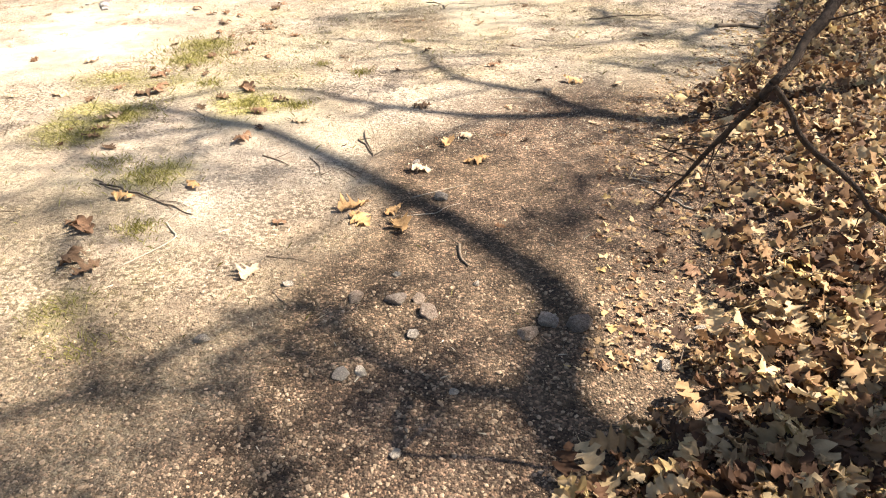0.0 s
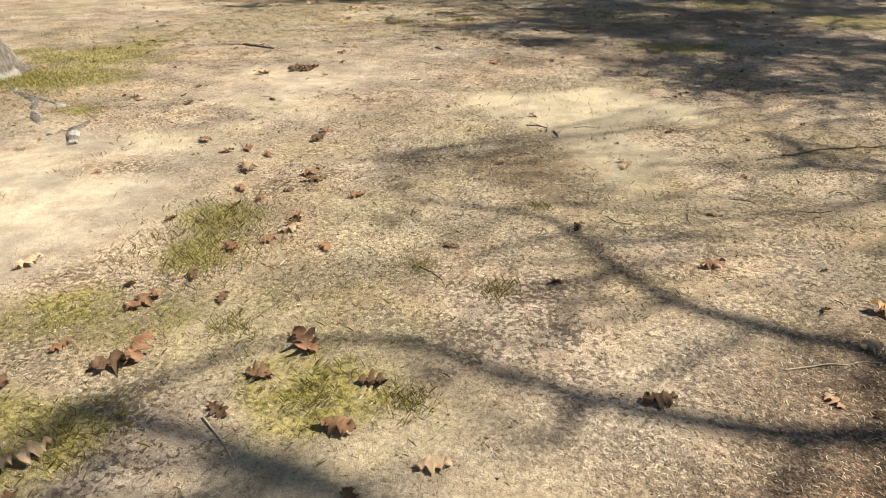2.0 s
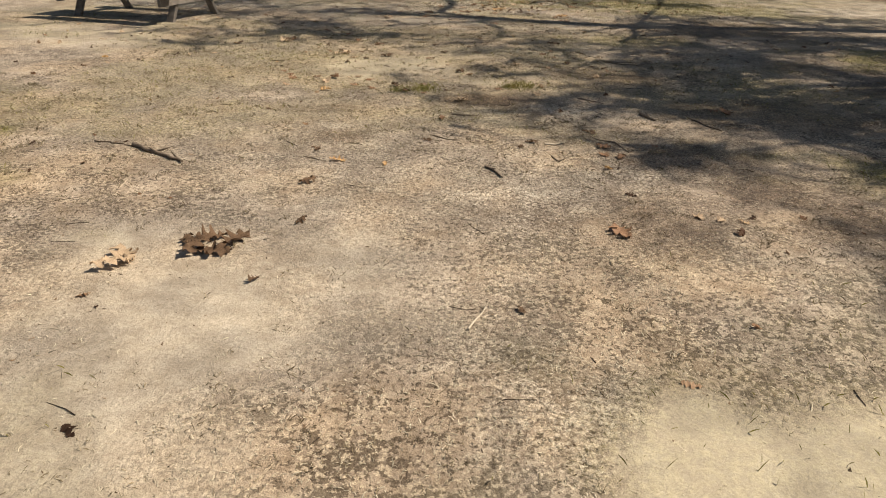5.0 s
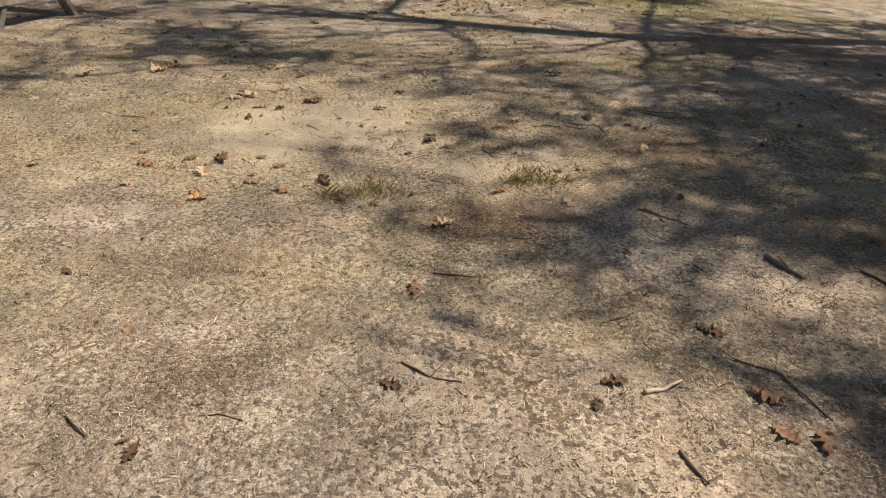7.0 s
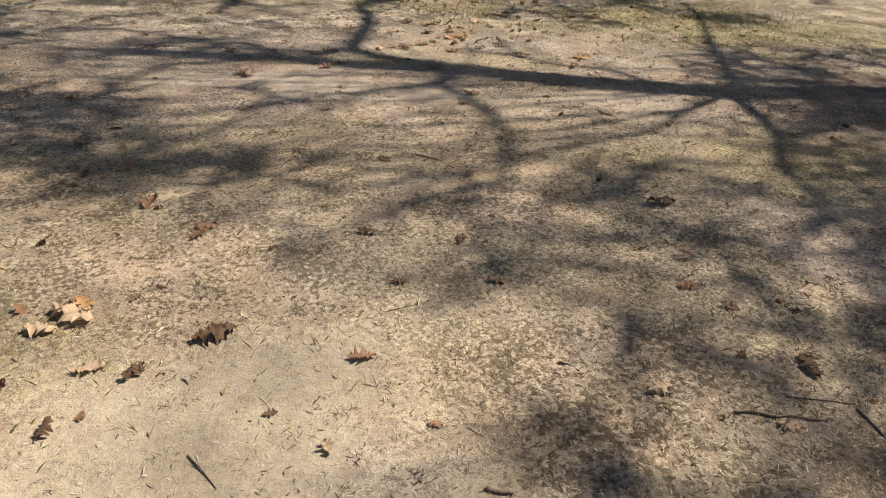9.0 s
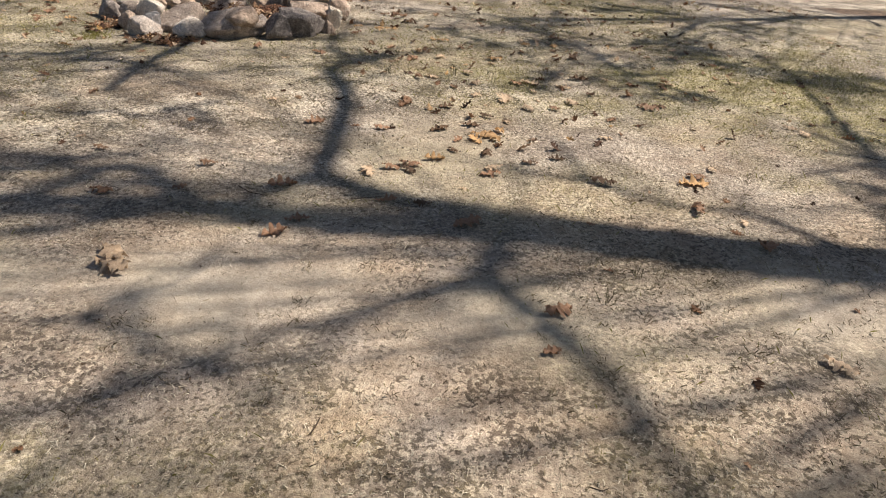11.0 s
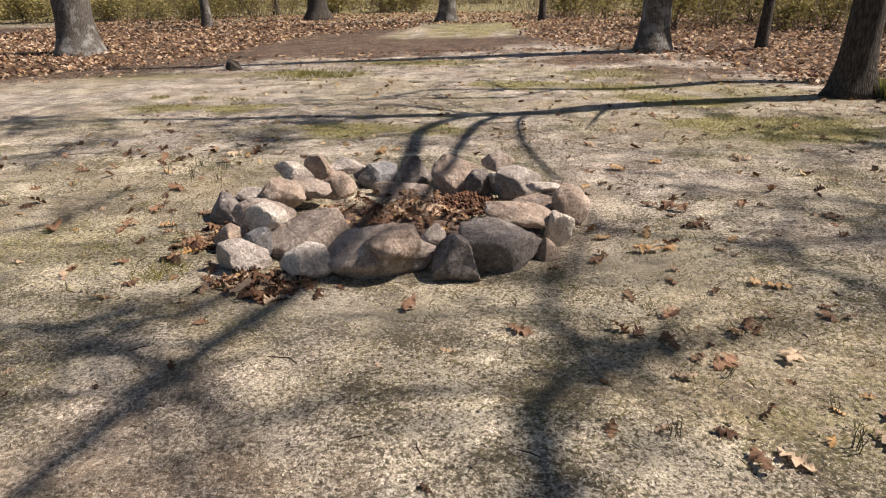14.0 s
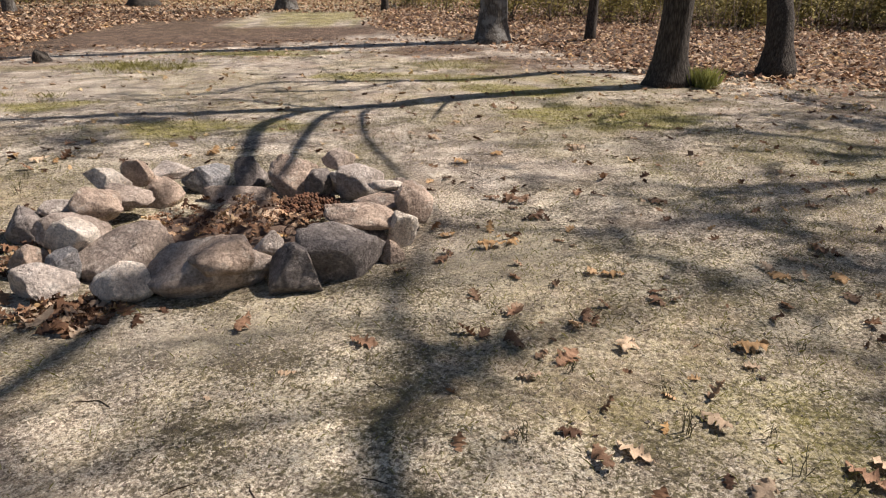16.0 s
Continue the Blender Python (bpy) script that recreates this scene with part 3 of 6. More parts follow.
def tree(label, base, r, axis, limbs=(), sides=16, bark=BARK, flare=1.7, seed=1, crown=40, crown_r=3.0, clumps=(), roots=(), group="trees round the campsite"):
    """A leafless tree: trunk along axis (points above the base with radii), limbs (name, points, radii), and a crown of bare twigs."""
    rng = random.Random(seed)
    bx, by = base
    z0 = gz(bx, by) - 0.08
    root = new("oak_tree")
    root.location = (bx, by, z0)
    tagged(root, label, "tree", group)
    bm = bmesh.new()
    pts = [(bx, by, z0)] + [tuple(p[:3]) for p in axis]
    rad = [r * 1.12] + [p[3] for p in axis]
    tube(bm, [Vector(p) - root.location for p in pts], rad, sides, 0.035, seed)
    lobes = [(rng.uniform(0, 6.28), rng.uniform(0.5, 1.0)) for _ in range(5)]
    for v in bm.verts:
        h = v.co.z
        if h < 0.75:
            ang = math.atan2(v.co.y, v.co.x)
            k = (1 - h / 0.75) ** 2.2
            lob = max(w * math.exp(-((ang - a + math.pi) % (2 * math.pi) - math.pi) ** 2 / 0.22) for a, w in lobes)
            s = 1 + k * ((flare - 1) * (0.45 + 0.9 * lob))
            v.co.x *= s
            v.co.y *= s
    part("trunk", bm, bark, root)
    for k, (rp, r0, r1) in enumerate(roots):
        bm = bmesh.new()
        n = len(rp) - 1
        rr = [r0 + (r1 - r0) * i / n for i in range(n + 1)]
        tube(bm, [Vector((x, y, gz(x, y) + q * rng.uniform(-0.95, -0.55))) - root.location for (x, y), q in zip(rp, rr)], rr, 9, 0.15, seed + 5 + k)
        part("root", bm, bark, root)
    top = Vector(axis[-1][:3])
    for i, (lp, lr) in enumerate(limbs):
        bm = bmesh.new()
        tube(bm, [Vector(p) - root.location for p in lp], lr, 7, 0.05, seed + i)
        for k in range(1, len(lp)):
            for j in range(2):
                s0 = Vector(lp[k]) - root.location
                d = Vector((rng.uniform(-1, 1), rng.uniform(-1, 1), rng.uniform(-0.2, 0.9))).normalized()
                ln = rng.uniform(0.5, 1.3)
                r0 = min(lr[k] * 0.5, 0.02)
                tube(bm, [s0, s0 + d * ln * 0.5 + Vector((0, 0, 0.05)), s0 + d * ln], [r0, r0 * 0.7, 0.004], 4)
        part("limb", bm, bark, root)
    if crown:
        bm = bmesh.new()
        for i in range(crown):
            k = rng.uniform(0.55, 1.0)
            n = len(axis)
            q = Vector(axis[min(n - 1, int(k * n))][:3]) - root.location
            d = Vector((rng.uniform(-1, 1), rng.uniform(-1, 1), rng.uniform(0.0, 1.0))).normalized()
            ln = rng.uniform(0.6, 1.0) * crown_r
            m1 = q + d * ln * 0.4 + Vector((rng.uniform(-.3, .3), rng.uniform(-.3, .3), rng.uniform(0, .5)))
            e1 = q + d * ln + Vector((0, 0, rng.uniform(0, .8)))
            r0 = rng.uniform(0.02, 0.045)
            tube(bm, [q, m1, e1], [r0, r0 * 0.6, 0.008], 5)
            for j in range(4):
                u = rng.uniform(0.35, 1.0)
                s0 = m1.lerp(e1, u)
                d2 = (d + Vector((rng.uniform(-1, 1), rng.uniform(-1, 1), rng.uniform(-.6, .8)))).normalized()
                l2 = rng.uniform(0.5, 1.4)
                tube(bm, [s0, s0 + d2 * l2 * 0.5, s0 + d2 * l2 + Vector((0, 0, 0.1))], [0.012, 0.009, 0.004], 4)
        tagged(part("crown", bm, bark, root), kind="stuff")
    if len(clumps):
        tw = spray(clumps, [Vector(p[:3]) for p in axis[1:]] + [Vector(p) for lp, lr in limbs for p in lp], seed, bark, "spray")
        tw.data.transform(Matrix.Translation(-root.location))
        tw.parent = root
        tagged(tw, kind="stuff")
    return root


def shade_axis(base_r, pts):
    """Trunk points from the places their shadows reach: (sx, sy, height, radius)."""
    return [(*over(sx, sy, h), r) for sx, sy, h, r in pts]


def sh(pts, r0, r1):
    n = len(pts)
    return [over(*p) for p in pts], [r0 + (r1 - r0) * i / (n - 1) for i in range(n)]


def straight(base, height, r, lean=(0, 0), n=6, wander=0.12, seed=0):
    rng = random.Random(seed)
    z0 = gz(*base)
    out = []
    for i in range(1, n + 1):
        u = i / n
        w = wander * u
        out.append((base[0] + lean[0] * height * u + rng.uniform(-w, w), base[1] + lean[1] * height * u + rng.uniform(-w, w), z0 + height * u, r * (1 - 0.75 * u) + 0.01))
    out.insert(0, (base[0] + lean[0] * 0.8, base[1] + lean[1] * 0.8, z0 + 0.8, r * 0.97))
    return out


# the oak beyond the fire pit, with the limbs that reach over it
tree("stout grey-barked leafless oak beside the leaf litter", (2.6, 28.95), 0.225,
     shade_axis(0.225, [(1.9, 28.76, 0.7, 0.215), (0.35, 28.3, 2.3, 0.205), (-0.75, 27.9, 3.4, 0.19), (-1.4, 27.5, 4.1, 0.17), (-2.1, 27.25, 4.8, 0.15), (-3.3, 27.12, 6.0, 0.115), (-4.5, 26.95, 7.3, 0.09), (-5.4, 26.78, 8.2, 0.07), (-7.0, 26.6, 9.8, 0.045), (-8.3, 26.35, 11.1, 0.025)]),
     [sh([(-2.5, 27.1, 5.3), (-2.88, 26.3, 5.5), (-2.72, 24.8, 5.9), (-2.66, 23.4, 6.3), (-2.74, 22.1, 6.7), (-2.88, 21.6, 6.9), (-2.97, 21.15, 7.1), (-3.07, 20.5, 7.4)], 0.075, 0.045),
      sh([(-2.7, 22.3, 6.6), (-3.05, 22.02, 6.9), (-3.25, 21.74, 7.2), (-3.56, 21.6, 7.5), (-4.0, 21.54, 7.9), (-4.6, 21.4, 8.4)], 0.035, 0.018),
      sh([(-2.1, 27.1, 4.9), (-2.31, 26.5, 5.1), (-2.36, 24.6, 5.7), (-2.39, 23.3, 6.1), (-2.55, 22.4, 6.6)], 0.06, 0.018),
      sh([(-1.75, 27.15, 4.6), (-1.83, 26.8, 4.7), (-1.70, 25.6, 5.2), (-1.47, 24.7, 5.7), (-1.15, 23.5, 6.1), (-0.95, 23.15, 6.4), (-0.3, 23.07, 6.8)], 0.04, 0.010),
      sh([(-0.7, 27.9, 3.5), (-0.85, 27.4, 3.7), (-1.06, 26.4, 4.2)], 0.04, 0.012),
      sh([(-2.3, 27.2, 5.0), (-3.4, 27.9, 5.8), (-4.4, 27.9, 6.6), (-5.7, 27.85, 7.4)], 0.05, 0.015),
      sh([(-3.4, 27.05, 6.1), (-4.5, 26.6, 7.0), (-5.6, 26.3, 8.0)], 0.05, 0.02)], seed=11, crown=16, crown_r=2.6)
# trunk leaned away above the foot so its shadow falls farther back
tree("dark oak at the edge of the leaf litter, leaned for its shadow", (4.75, 29.8), 0.215,
     [(4.74, 30.0, 0.9, 0.20), (4.77, 30.75, 2.2, 0.185), (4.76, 31.2, 3.5, 0.17), (4.79, 31.0, 4.9, 0.14), (4.82, 30.75, 5.9, 0.11), (4.85, 30.95, 7.0, 0.085), (4.85, 31.2, 8.0, 0.06), (4.8, 31.4, 9.3, 0.035)],
     [sh([(-2.0, 28.68, 7.0), (-3.0, 28.57, 8.0), (-4.8, 28.3, 9.2), (-6.3, 28.4, 10.2)], 0.055, 0.02),
      sh([(-2.6, 28.55, 7.6), (-3.9, 28.75, 8.4), (-5.2, 28.9, 9.3), (-6.6, 29.0, 10.2)], 0.035, 0.015)], seed=12, crown=14)
tree("broad oak trunk with pale lichened bark in dry leaves", (0.77, 35.1), 0.34, straight((0.77, 35.1), 13, 0.33, (0.01, 0.0), seed=4), seed=13, bark=BARK_PALE, crown=26)
tree("thin dark young oak in dry leaves", (3.15, 35.35), 0.125, straight((3.15, 35.35), 9, 0.12, (0.05, 0.02), seed=5), seed=14, flare=1.25, crown=14, sides=10)
tree("large grey oak standing in dry leaves", (-14.0, 35.4), 0.50, straight((-14.0, 35.4), 14, 0.48, (0.0, 0.0), seed=6), seed=15, bark=BARK_PALE, crown=24)
tree("slender pale oak beyond the brown track", (-14.9, 44.0), 0.2, straight((-14.9, 44.0), 11, 0.19, (0.0, 0.0), seed=7), seed=16, flare=1.3, bark=BARK_PALE, crown=12, sides=10)
tree("dark oak beyond the brown track", (-11.4, 47.0), 0.42, straight((-11.4, 47.0), 13, 0.4, (0.0, 0.0), seed=8), seed=17, crown=20)
tree("grey oak at the end of the clearing", (-5.5, 44.8), 0.32, straight((-5.5, 44.8), 13, 0.31, (0.0, 0.0), seed=9), seed=18, bark=BARK_PALE, crown=20)
tree("thin sapling at the end of the clearing", (-1.95, 44.6), 0.13, straight((-1.95, 44.6), 8, 0.12, (0.02, 0.0), seed=10), seed=19, flare=1.2, crown=10, sides=8)
tree("dark thin oak behind the brown track", (-14.3, 49.5), 0.17, straight((-14.3, 49.5), 9, 0.16, seed=20), seed=20, flare=1.2, crown=10, sides=8)
tree("oak with a whitish root flare in green moss", (-5.88, 8.95), 0.32, straight((-5.88, 8.95), 12, 0.31, (-0.02, 0.0), seed=21), seed=21, bark=BARK_WHITE, flare=1.9, crown=16,
     roots=[([(-5.4, 8.65), (-4.75, 8.12), (-4.45, 7.6), (-4.15, 7.2), (-3.98, 7.0)], 0.085, 0.03), ([(-5.1, 8.4), (-4.4, 7.9), (-3.9, 7.48), (-3.86, 7.15), (-3.68, 6.75)], 0.06, 0.055)])

# unseen trees beside the track, placed and shaped by the shadows they cast across it
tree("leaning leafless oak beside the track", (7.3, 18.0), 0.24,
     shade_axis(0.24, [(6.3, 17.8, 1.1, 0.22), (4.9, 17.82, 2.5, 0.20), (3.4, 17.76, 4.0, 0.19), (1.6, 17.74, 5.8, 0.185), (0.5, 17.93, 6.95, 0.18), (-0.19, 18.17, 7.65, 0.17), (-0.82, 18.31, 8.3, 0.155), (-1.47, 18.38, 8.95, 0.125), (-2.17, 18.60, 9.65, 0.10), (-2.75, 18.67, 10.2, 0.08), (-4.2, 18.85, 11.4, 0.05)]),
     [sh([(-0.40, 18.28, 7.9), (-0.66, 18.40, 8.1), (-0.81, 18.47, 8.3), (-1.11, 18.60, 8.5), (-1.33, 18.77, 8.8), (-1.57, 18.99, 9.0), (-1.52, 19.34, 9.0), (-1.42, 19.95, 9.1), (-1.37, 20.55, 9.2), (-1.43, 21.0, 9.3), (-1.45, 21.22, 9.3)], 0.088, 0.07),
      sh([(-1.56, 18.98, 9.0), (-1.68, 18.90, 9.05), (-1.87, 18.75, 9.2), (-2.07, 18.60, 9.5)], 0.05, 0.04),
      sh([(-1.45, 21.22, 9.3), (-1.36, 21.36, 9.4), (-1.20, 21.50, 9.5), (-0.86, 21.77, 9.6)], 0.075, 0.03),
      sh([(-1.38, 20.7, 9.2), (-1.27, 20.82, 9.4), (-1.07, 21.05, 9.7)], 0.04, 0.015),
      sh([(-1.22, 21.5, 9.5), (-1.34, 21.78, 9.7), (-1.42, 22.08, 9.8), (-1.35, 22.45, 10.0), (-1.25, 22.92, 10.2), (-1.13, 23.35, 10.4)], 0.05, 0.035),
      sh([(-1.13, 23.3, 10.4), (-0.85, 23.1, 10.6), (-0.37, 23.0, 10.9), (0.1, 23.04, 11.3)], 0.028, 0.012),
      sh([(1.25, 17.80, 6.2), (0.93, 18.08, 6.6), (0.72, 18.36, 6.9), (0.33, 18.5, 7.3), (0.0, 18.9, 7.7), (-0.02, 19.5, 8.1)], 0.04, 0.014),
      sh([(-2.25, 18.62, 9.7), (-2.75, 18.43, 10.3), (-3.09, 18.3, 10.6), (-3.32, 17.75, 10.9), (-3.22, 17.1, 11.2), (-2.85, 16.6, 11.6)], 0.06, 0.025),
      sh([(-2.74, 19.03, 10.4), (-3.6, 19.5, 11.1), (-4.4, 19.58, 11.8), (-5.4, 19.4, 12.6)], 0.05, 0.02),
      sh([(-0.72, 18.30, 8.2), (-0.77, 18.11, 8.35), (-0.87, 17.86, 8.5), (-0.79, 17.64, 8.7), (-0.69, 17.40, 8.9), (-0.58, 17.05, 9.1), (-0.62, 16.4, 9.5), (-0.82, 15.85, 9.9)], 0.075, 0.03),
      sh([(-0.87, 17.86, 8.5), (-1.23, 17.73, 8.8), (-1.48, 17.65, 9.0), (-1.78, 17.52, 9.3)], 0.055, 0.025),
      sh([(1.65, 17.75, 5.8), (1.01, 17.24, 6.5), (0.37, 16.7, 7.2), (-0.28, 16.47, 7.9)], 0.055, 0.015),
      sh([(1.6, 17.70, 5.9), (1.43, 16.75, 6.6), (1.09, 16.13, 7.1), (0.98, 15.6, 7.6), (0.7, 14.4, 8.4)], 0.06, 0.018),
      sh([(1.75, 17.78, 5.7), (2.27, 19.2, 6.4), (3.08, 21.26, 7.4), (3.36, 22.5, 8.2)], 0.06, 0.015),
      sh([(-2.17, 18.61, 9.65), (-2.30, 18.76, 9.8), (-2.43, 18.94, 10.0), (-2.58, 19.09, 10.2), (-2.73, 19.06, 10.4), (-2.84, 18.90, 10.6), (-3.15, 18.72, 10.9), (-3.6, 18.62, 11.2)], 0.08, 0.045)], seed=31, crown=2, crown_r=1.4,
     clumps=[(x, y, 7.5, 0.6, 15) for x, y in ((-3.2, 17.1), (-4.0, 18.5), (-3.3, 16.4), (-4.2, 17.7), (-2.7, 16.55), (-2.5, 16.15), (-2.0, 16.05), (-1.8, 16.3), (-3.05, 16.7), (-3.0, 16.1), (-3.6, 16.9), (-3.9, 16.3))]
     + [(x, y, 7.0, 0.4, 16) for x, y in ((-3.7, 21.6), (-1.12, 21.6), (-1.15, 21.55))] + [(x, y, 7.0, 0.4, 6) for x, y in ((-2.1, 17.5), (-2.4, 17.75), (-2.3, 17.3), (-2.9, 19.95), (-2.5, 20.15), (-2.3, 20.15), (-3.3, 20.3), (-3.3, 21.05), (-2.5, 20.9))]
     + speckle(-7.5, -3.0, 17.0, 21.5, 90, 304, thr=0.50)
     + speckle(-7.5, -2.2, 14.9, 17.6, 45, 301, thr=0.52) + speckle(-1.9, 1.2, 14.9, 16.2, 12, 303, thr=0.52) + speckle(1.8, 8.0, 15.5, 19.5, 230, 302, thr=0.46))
tree("leafless oak behind the leaf bank at the start of the track", (6.0, 2.3), 0.22,
     shade_axis(0.22, [(4.6, 1.9, 1.4, 0.20), (3.0, 1.5, 3.0, 0.17), (1.4, 1.02, 4.7, 0.14), (0.62, 1.02, 5.5, 0.12), (0.34, 1.25, 5.9, 0.10), (0.46, 1.72, 6.1, 0.082), (0.2, 2.2, 6.5, 0.066), (-0.49, 2.94, 7.3, 0.062), (-1.38, 3.63, 8.2, 0.05), (-2.2, 3.9, 9.0, 0.05)]),
     [sh([(0.34, 1.25, 5.9), (-0.2, 1.40, 6.6), (-0.52, 1.72, 7.2), (-0.8, 1.65, 7.6), (-1.14, 1.26, 8.0), (-1.5, 1.08, 8.4)], 0.05, 0.02),
      sh([(-1.14, 1.26, 8.0), (-1.22, 1.39, 8.0), (-1.49, 1.78, 8.3), (-1.79, 2.21, 8.6)], 0.035, 0.02),
      sh([(-0.3, 2.75, 7.1), (-0.24, 1.97, 7.6), (-0.66, 1.38, 8.1)], 0.03, 0.012),
      sh([(-0.49, 2.94, 7.3), (-0.56, 2.33, 7.8), (-0.9, 2.0, 8.2)], 0.03, 0.012),
      sh([(-1.38, 3.63, 8.2), (-1.7, 3.2, 8.6), (-2.3, 2.9, 9.2)], 0.03, 0.012),
      sh([(2.6, 1.2, 3.6), (1.9, 0.90, 4.4), (1.4, 0.74, 4.9), (0.9, 0.66, 5.4), (0.45, 0.58, 5.9)], 0.16, 0.07)], seed=32, crown=3, crown_r=1.4,
     clumps=[(x, y, 6.5, 0.45, 14) for x, y in ((-0.6, 1.53), (-0.26, 1.25), (0.11, 1.48), (-0.9, 1.24), (-0.57, 1.02), (0.9, 0.7), (1.5, 0.6), (-1.2, 0.9), (0.4, 0.5))]
     + [(x, y, 6.5, 0.55, 9) for x, y in ((-2.17, 3.14), (-1.79, 2.38), (-1.71, 2.79), (-2.1, 2.7), (-2.3, 3.5), (-1.55, 3.3), (0.93, 2.85), (1.09, 2.6), (0.6, 2.6), (0.75, 2.2), (0.45, 1.05), (0.9, 4.0), (1.2, 3.6))])
tree("slim leafless oak on the leaf bank", (6.7, 5.4), 0.16,
     shade_axis(0.16, [(5.2, 4.9, 1.5, 0.14), (3.2, 4.2, 3.5, 0.11), (1.62, 3.71, 5.2, 0.075), (0.93, 3.82, 5.9, 0.06), (0.22, 3.77, 6.6, 0.05), (-0.48, 3.98, 7.3, 0.04), (-1.11, 4.31, 8.0, 0.03), (-1.7, 4.25, 8.6, 0.02)]),
     [sh([(1.2, 3.75, 5.6), (0.83, 3.94, 6.0), (0.65, 4.22, 6.2), (0.34, 4.39, 6.5), (0.07, 4.59, 6.8), (-0.12, 4.89, 7.0), (-0.27, 5.29, 7.2), (-0.54, 5.54, 7.5), (-1.1, 5.7, 8.0)], 0.055, 0.02),
      sh([(-0.12, 4.89, 7.0), (-0.43, 4.71, 7.4), (-0.9, 4.75, 7.9)], 0.03, 0.012),
      sh([(-0.54, 5.54, 7.5), (-1.1, 5.75, 8.2), (-1.35, 6.3, 8.7), (-1.5, 6.7, 9.1)], 0.018, 0.008)], seed=33, crown=3, crown_r=1.2,
     clumps=[(x, y, 6.5, 0.6, 14) for x, y in ((3.2, 9.2), (2.6, 8.0))] + speckle(1.7, 5.0, 4.6, 9.5, 30, 305, h=7.0, thr=0.45) + speckle(1.45, 3.1, 4.5, 7.2, 30, 306, h=7.0, k=9, thr=0.42))
def drift(*rows, h=7.0, rad=0.5, n=70):
    """Twig clumps added to shade a row of places."""
    return [(x, y, h, rad, n) for x, y in rows]


tree("unseen leafless oak set back from the track, added for its shade", (11.8, 15.5), 0.28,
     straight((11.8, 15.5), 9, 0.27, (-0.03, 0.0), seed=34),
     [sh([(3.4, 13.6, 8.4), (2.1, 13.3, 9.6), (1.0, 12.7, 10.6), (-0.3, 12.25, 11.8), (-1.1, 12.05, 12.4)], 0.10, 0.02),
      sh([(3.4, 13.6, 8.4), (2.9, 12.0, 9.2), (2.6, 10.6, 9.8), (2.3, 9.6, 10.6), (2.0, 9.0, 11.4)], 0.06, 0.015),
      sh([(3.4, 13.6, 8.4), (2.7, 14.8, 9.2), (1.7, 16.2, 10.2), (0.6, 16.7, 11.2)], 0.08, 0.02),
      sh([(1.0, 12.7, 10.6), (0.2, 13.3, 11.2), (-0.2, 14.2, 11.8), (-0.4, 14.6, 12.4)], 0.05, 0.02)], seed=34, crown=24, crown_r=3.0,
     clumps=speckle(1.4, 8.0, 8.3, 17.0, 640, 310, thr=0.40, k=18) + speckle(-0.4, 1.8, 10.8, 15.5, 130, 311, thr=0.47, k=16)
     + drift((1.4, 9.4), (0.75, 9.05), (1.2, 8.9), (0.85, 9.85), (1.6, 8.4), (-0.75, 12.18), (-0.3, 12.12), (0.12, 12.1), (0.4, 12.3), (-0.6, 11.85), (-1.3, 11.68), (-0.28, 11.7), (0.1, 11.0), (0.55, 10.8), (0.6, 11.3), (0.3, 11.32), (0.95, 11.2), (0.45, 11.0), (1.27, 14.4), (1.16, 13.7), (-0.77, 13.8), (-0.57, 13.73), (-0.6, 15.3), (-0.3, 15.6), (-0.7, 14.95), (-0.1, 15.3), (-1.15, 12.74), (-0.58, 12.47), (-0.26, 12.55), (0.76, 15.6), (0.56, 14.6), (-1.62, 12.62), (-1.9, 13.38), (-0.41, 14.71), (-0.38, 14.41), (0.25, 14.55), (-0.85, 13.98), (-0.1, 15.85), (0.6, 15.84), h=8.0, rad=0.6, n=14))
tree("unseen leafless oak at the edge of the clearing, added for its shade", (12.5, 26.3), 0.26,
     straight((12.5, 26.3), 9, 0.26, (-0.02, 0.0), seed=35),
     [sh([(3.6, 24.2, 9.0), (1.8, 23.9, 10.6), (1.05, 23.75, 11.4), (0.45, 24.05, 12.0), (-0.25, 23.5, 12.6)], 0.07, 0.02),
      sh([(3.7, 24.4, 9.0), (2.5, 25.45, 9.8), (1.6, 25.9, 10.6), (0.4, 26.2, 11.6)], 0.06, 0.02),
      sh([(3.6, 24.0, 9.2), (2.2, 22.6, 10.4), (1.26, 22.4, 11.2), (0.2, 22.3, 12.0)], 0.05, 0.015)], seed=35, crown=24, crown_r=3.0,
     clumps=drift((0.0, 23.0), (0.1, 22.55), (-0.4, 24.3), (0.5, 27.4), (1.1, 23.8), (1.7, 25.8), (2.5, 24.8), (3.1, 23.0), (2.4, 22.2), h=7.5, rad=0.6, n=15) + speckle(0.3, 6.5, 20.5, 28.0, 165, 320, thr=0.49, k=14) + speckle(-8.5, -3.6, 20.0, 27.0, 95, 321, h=8.0, thr=0.49, k=14))
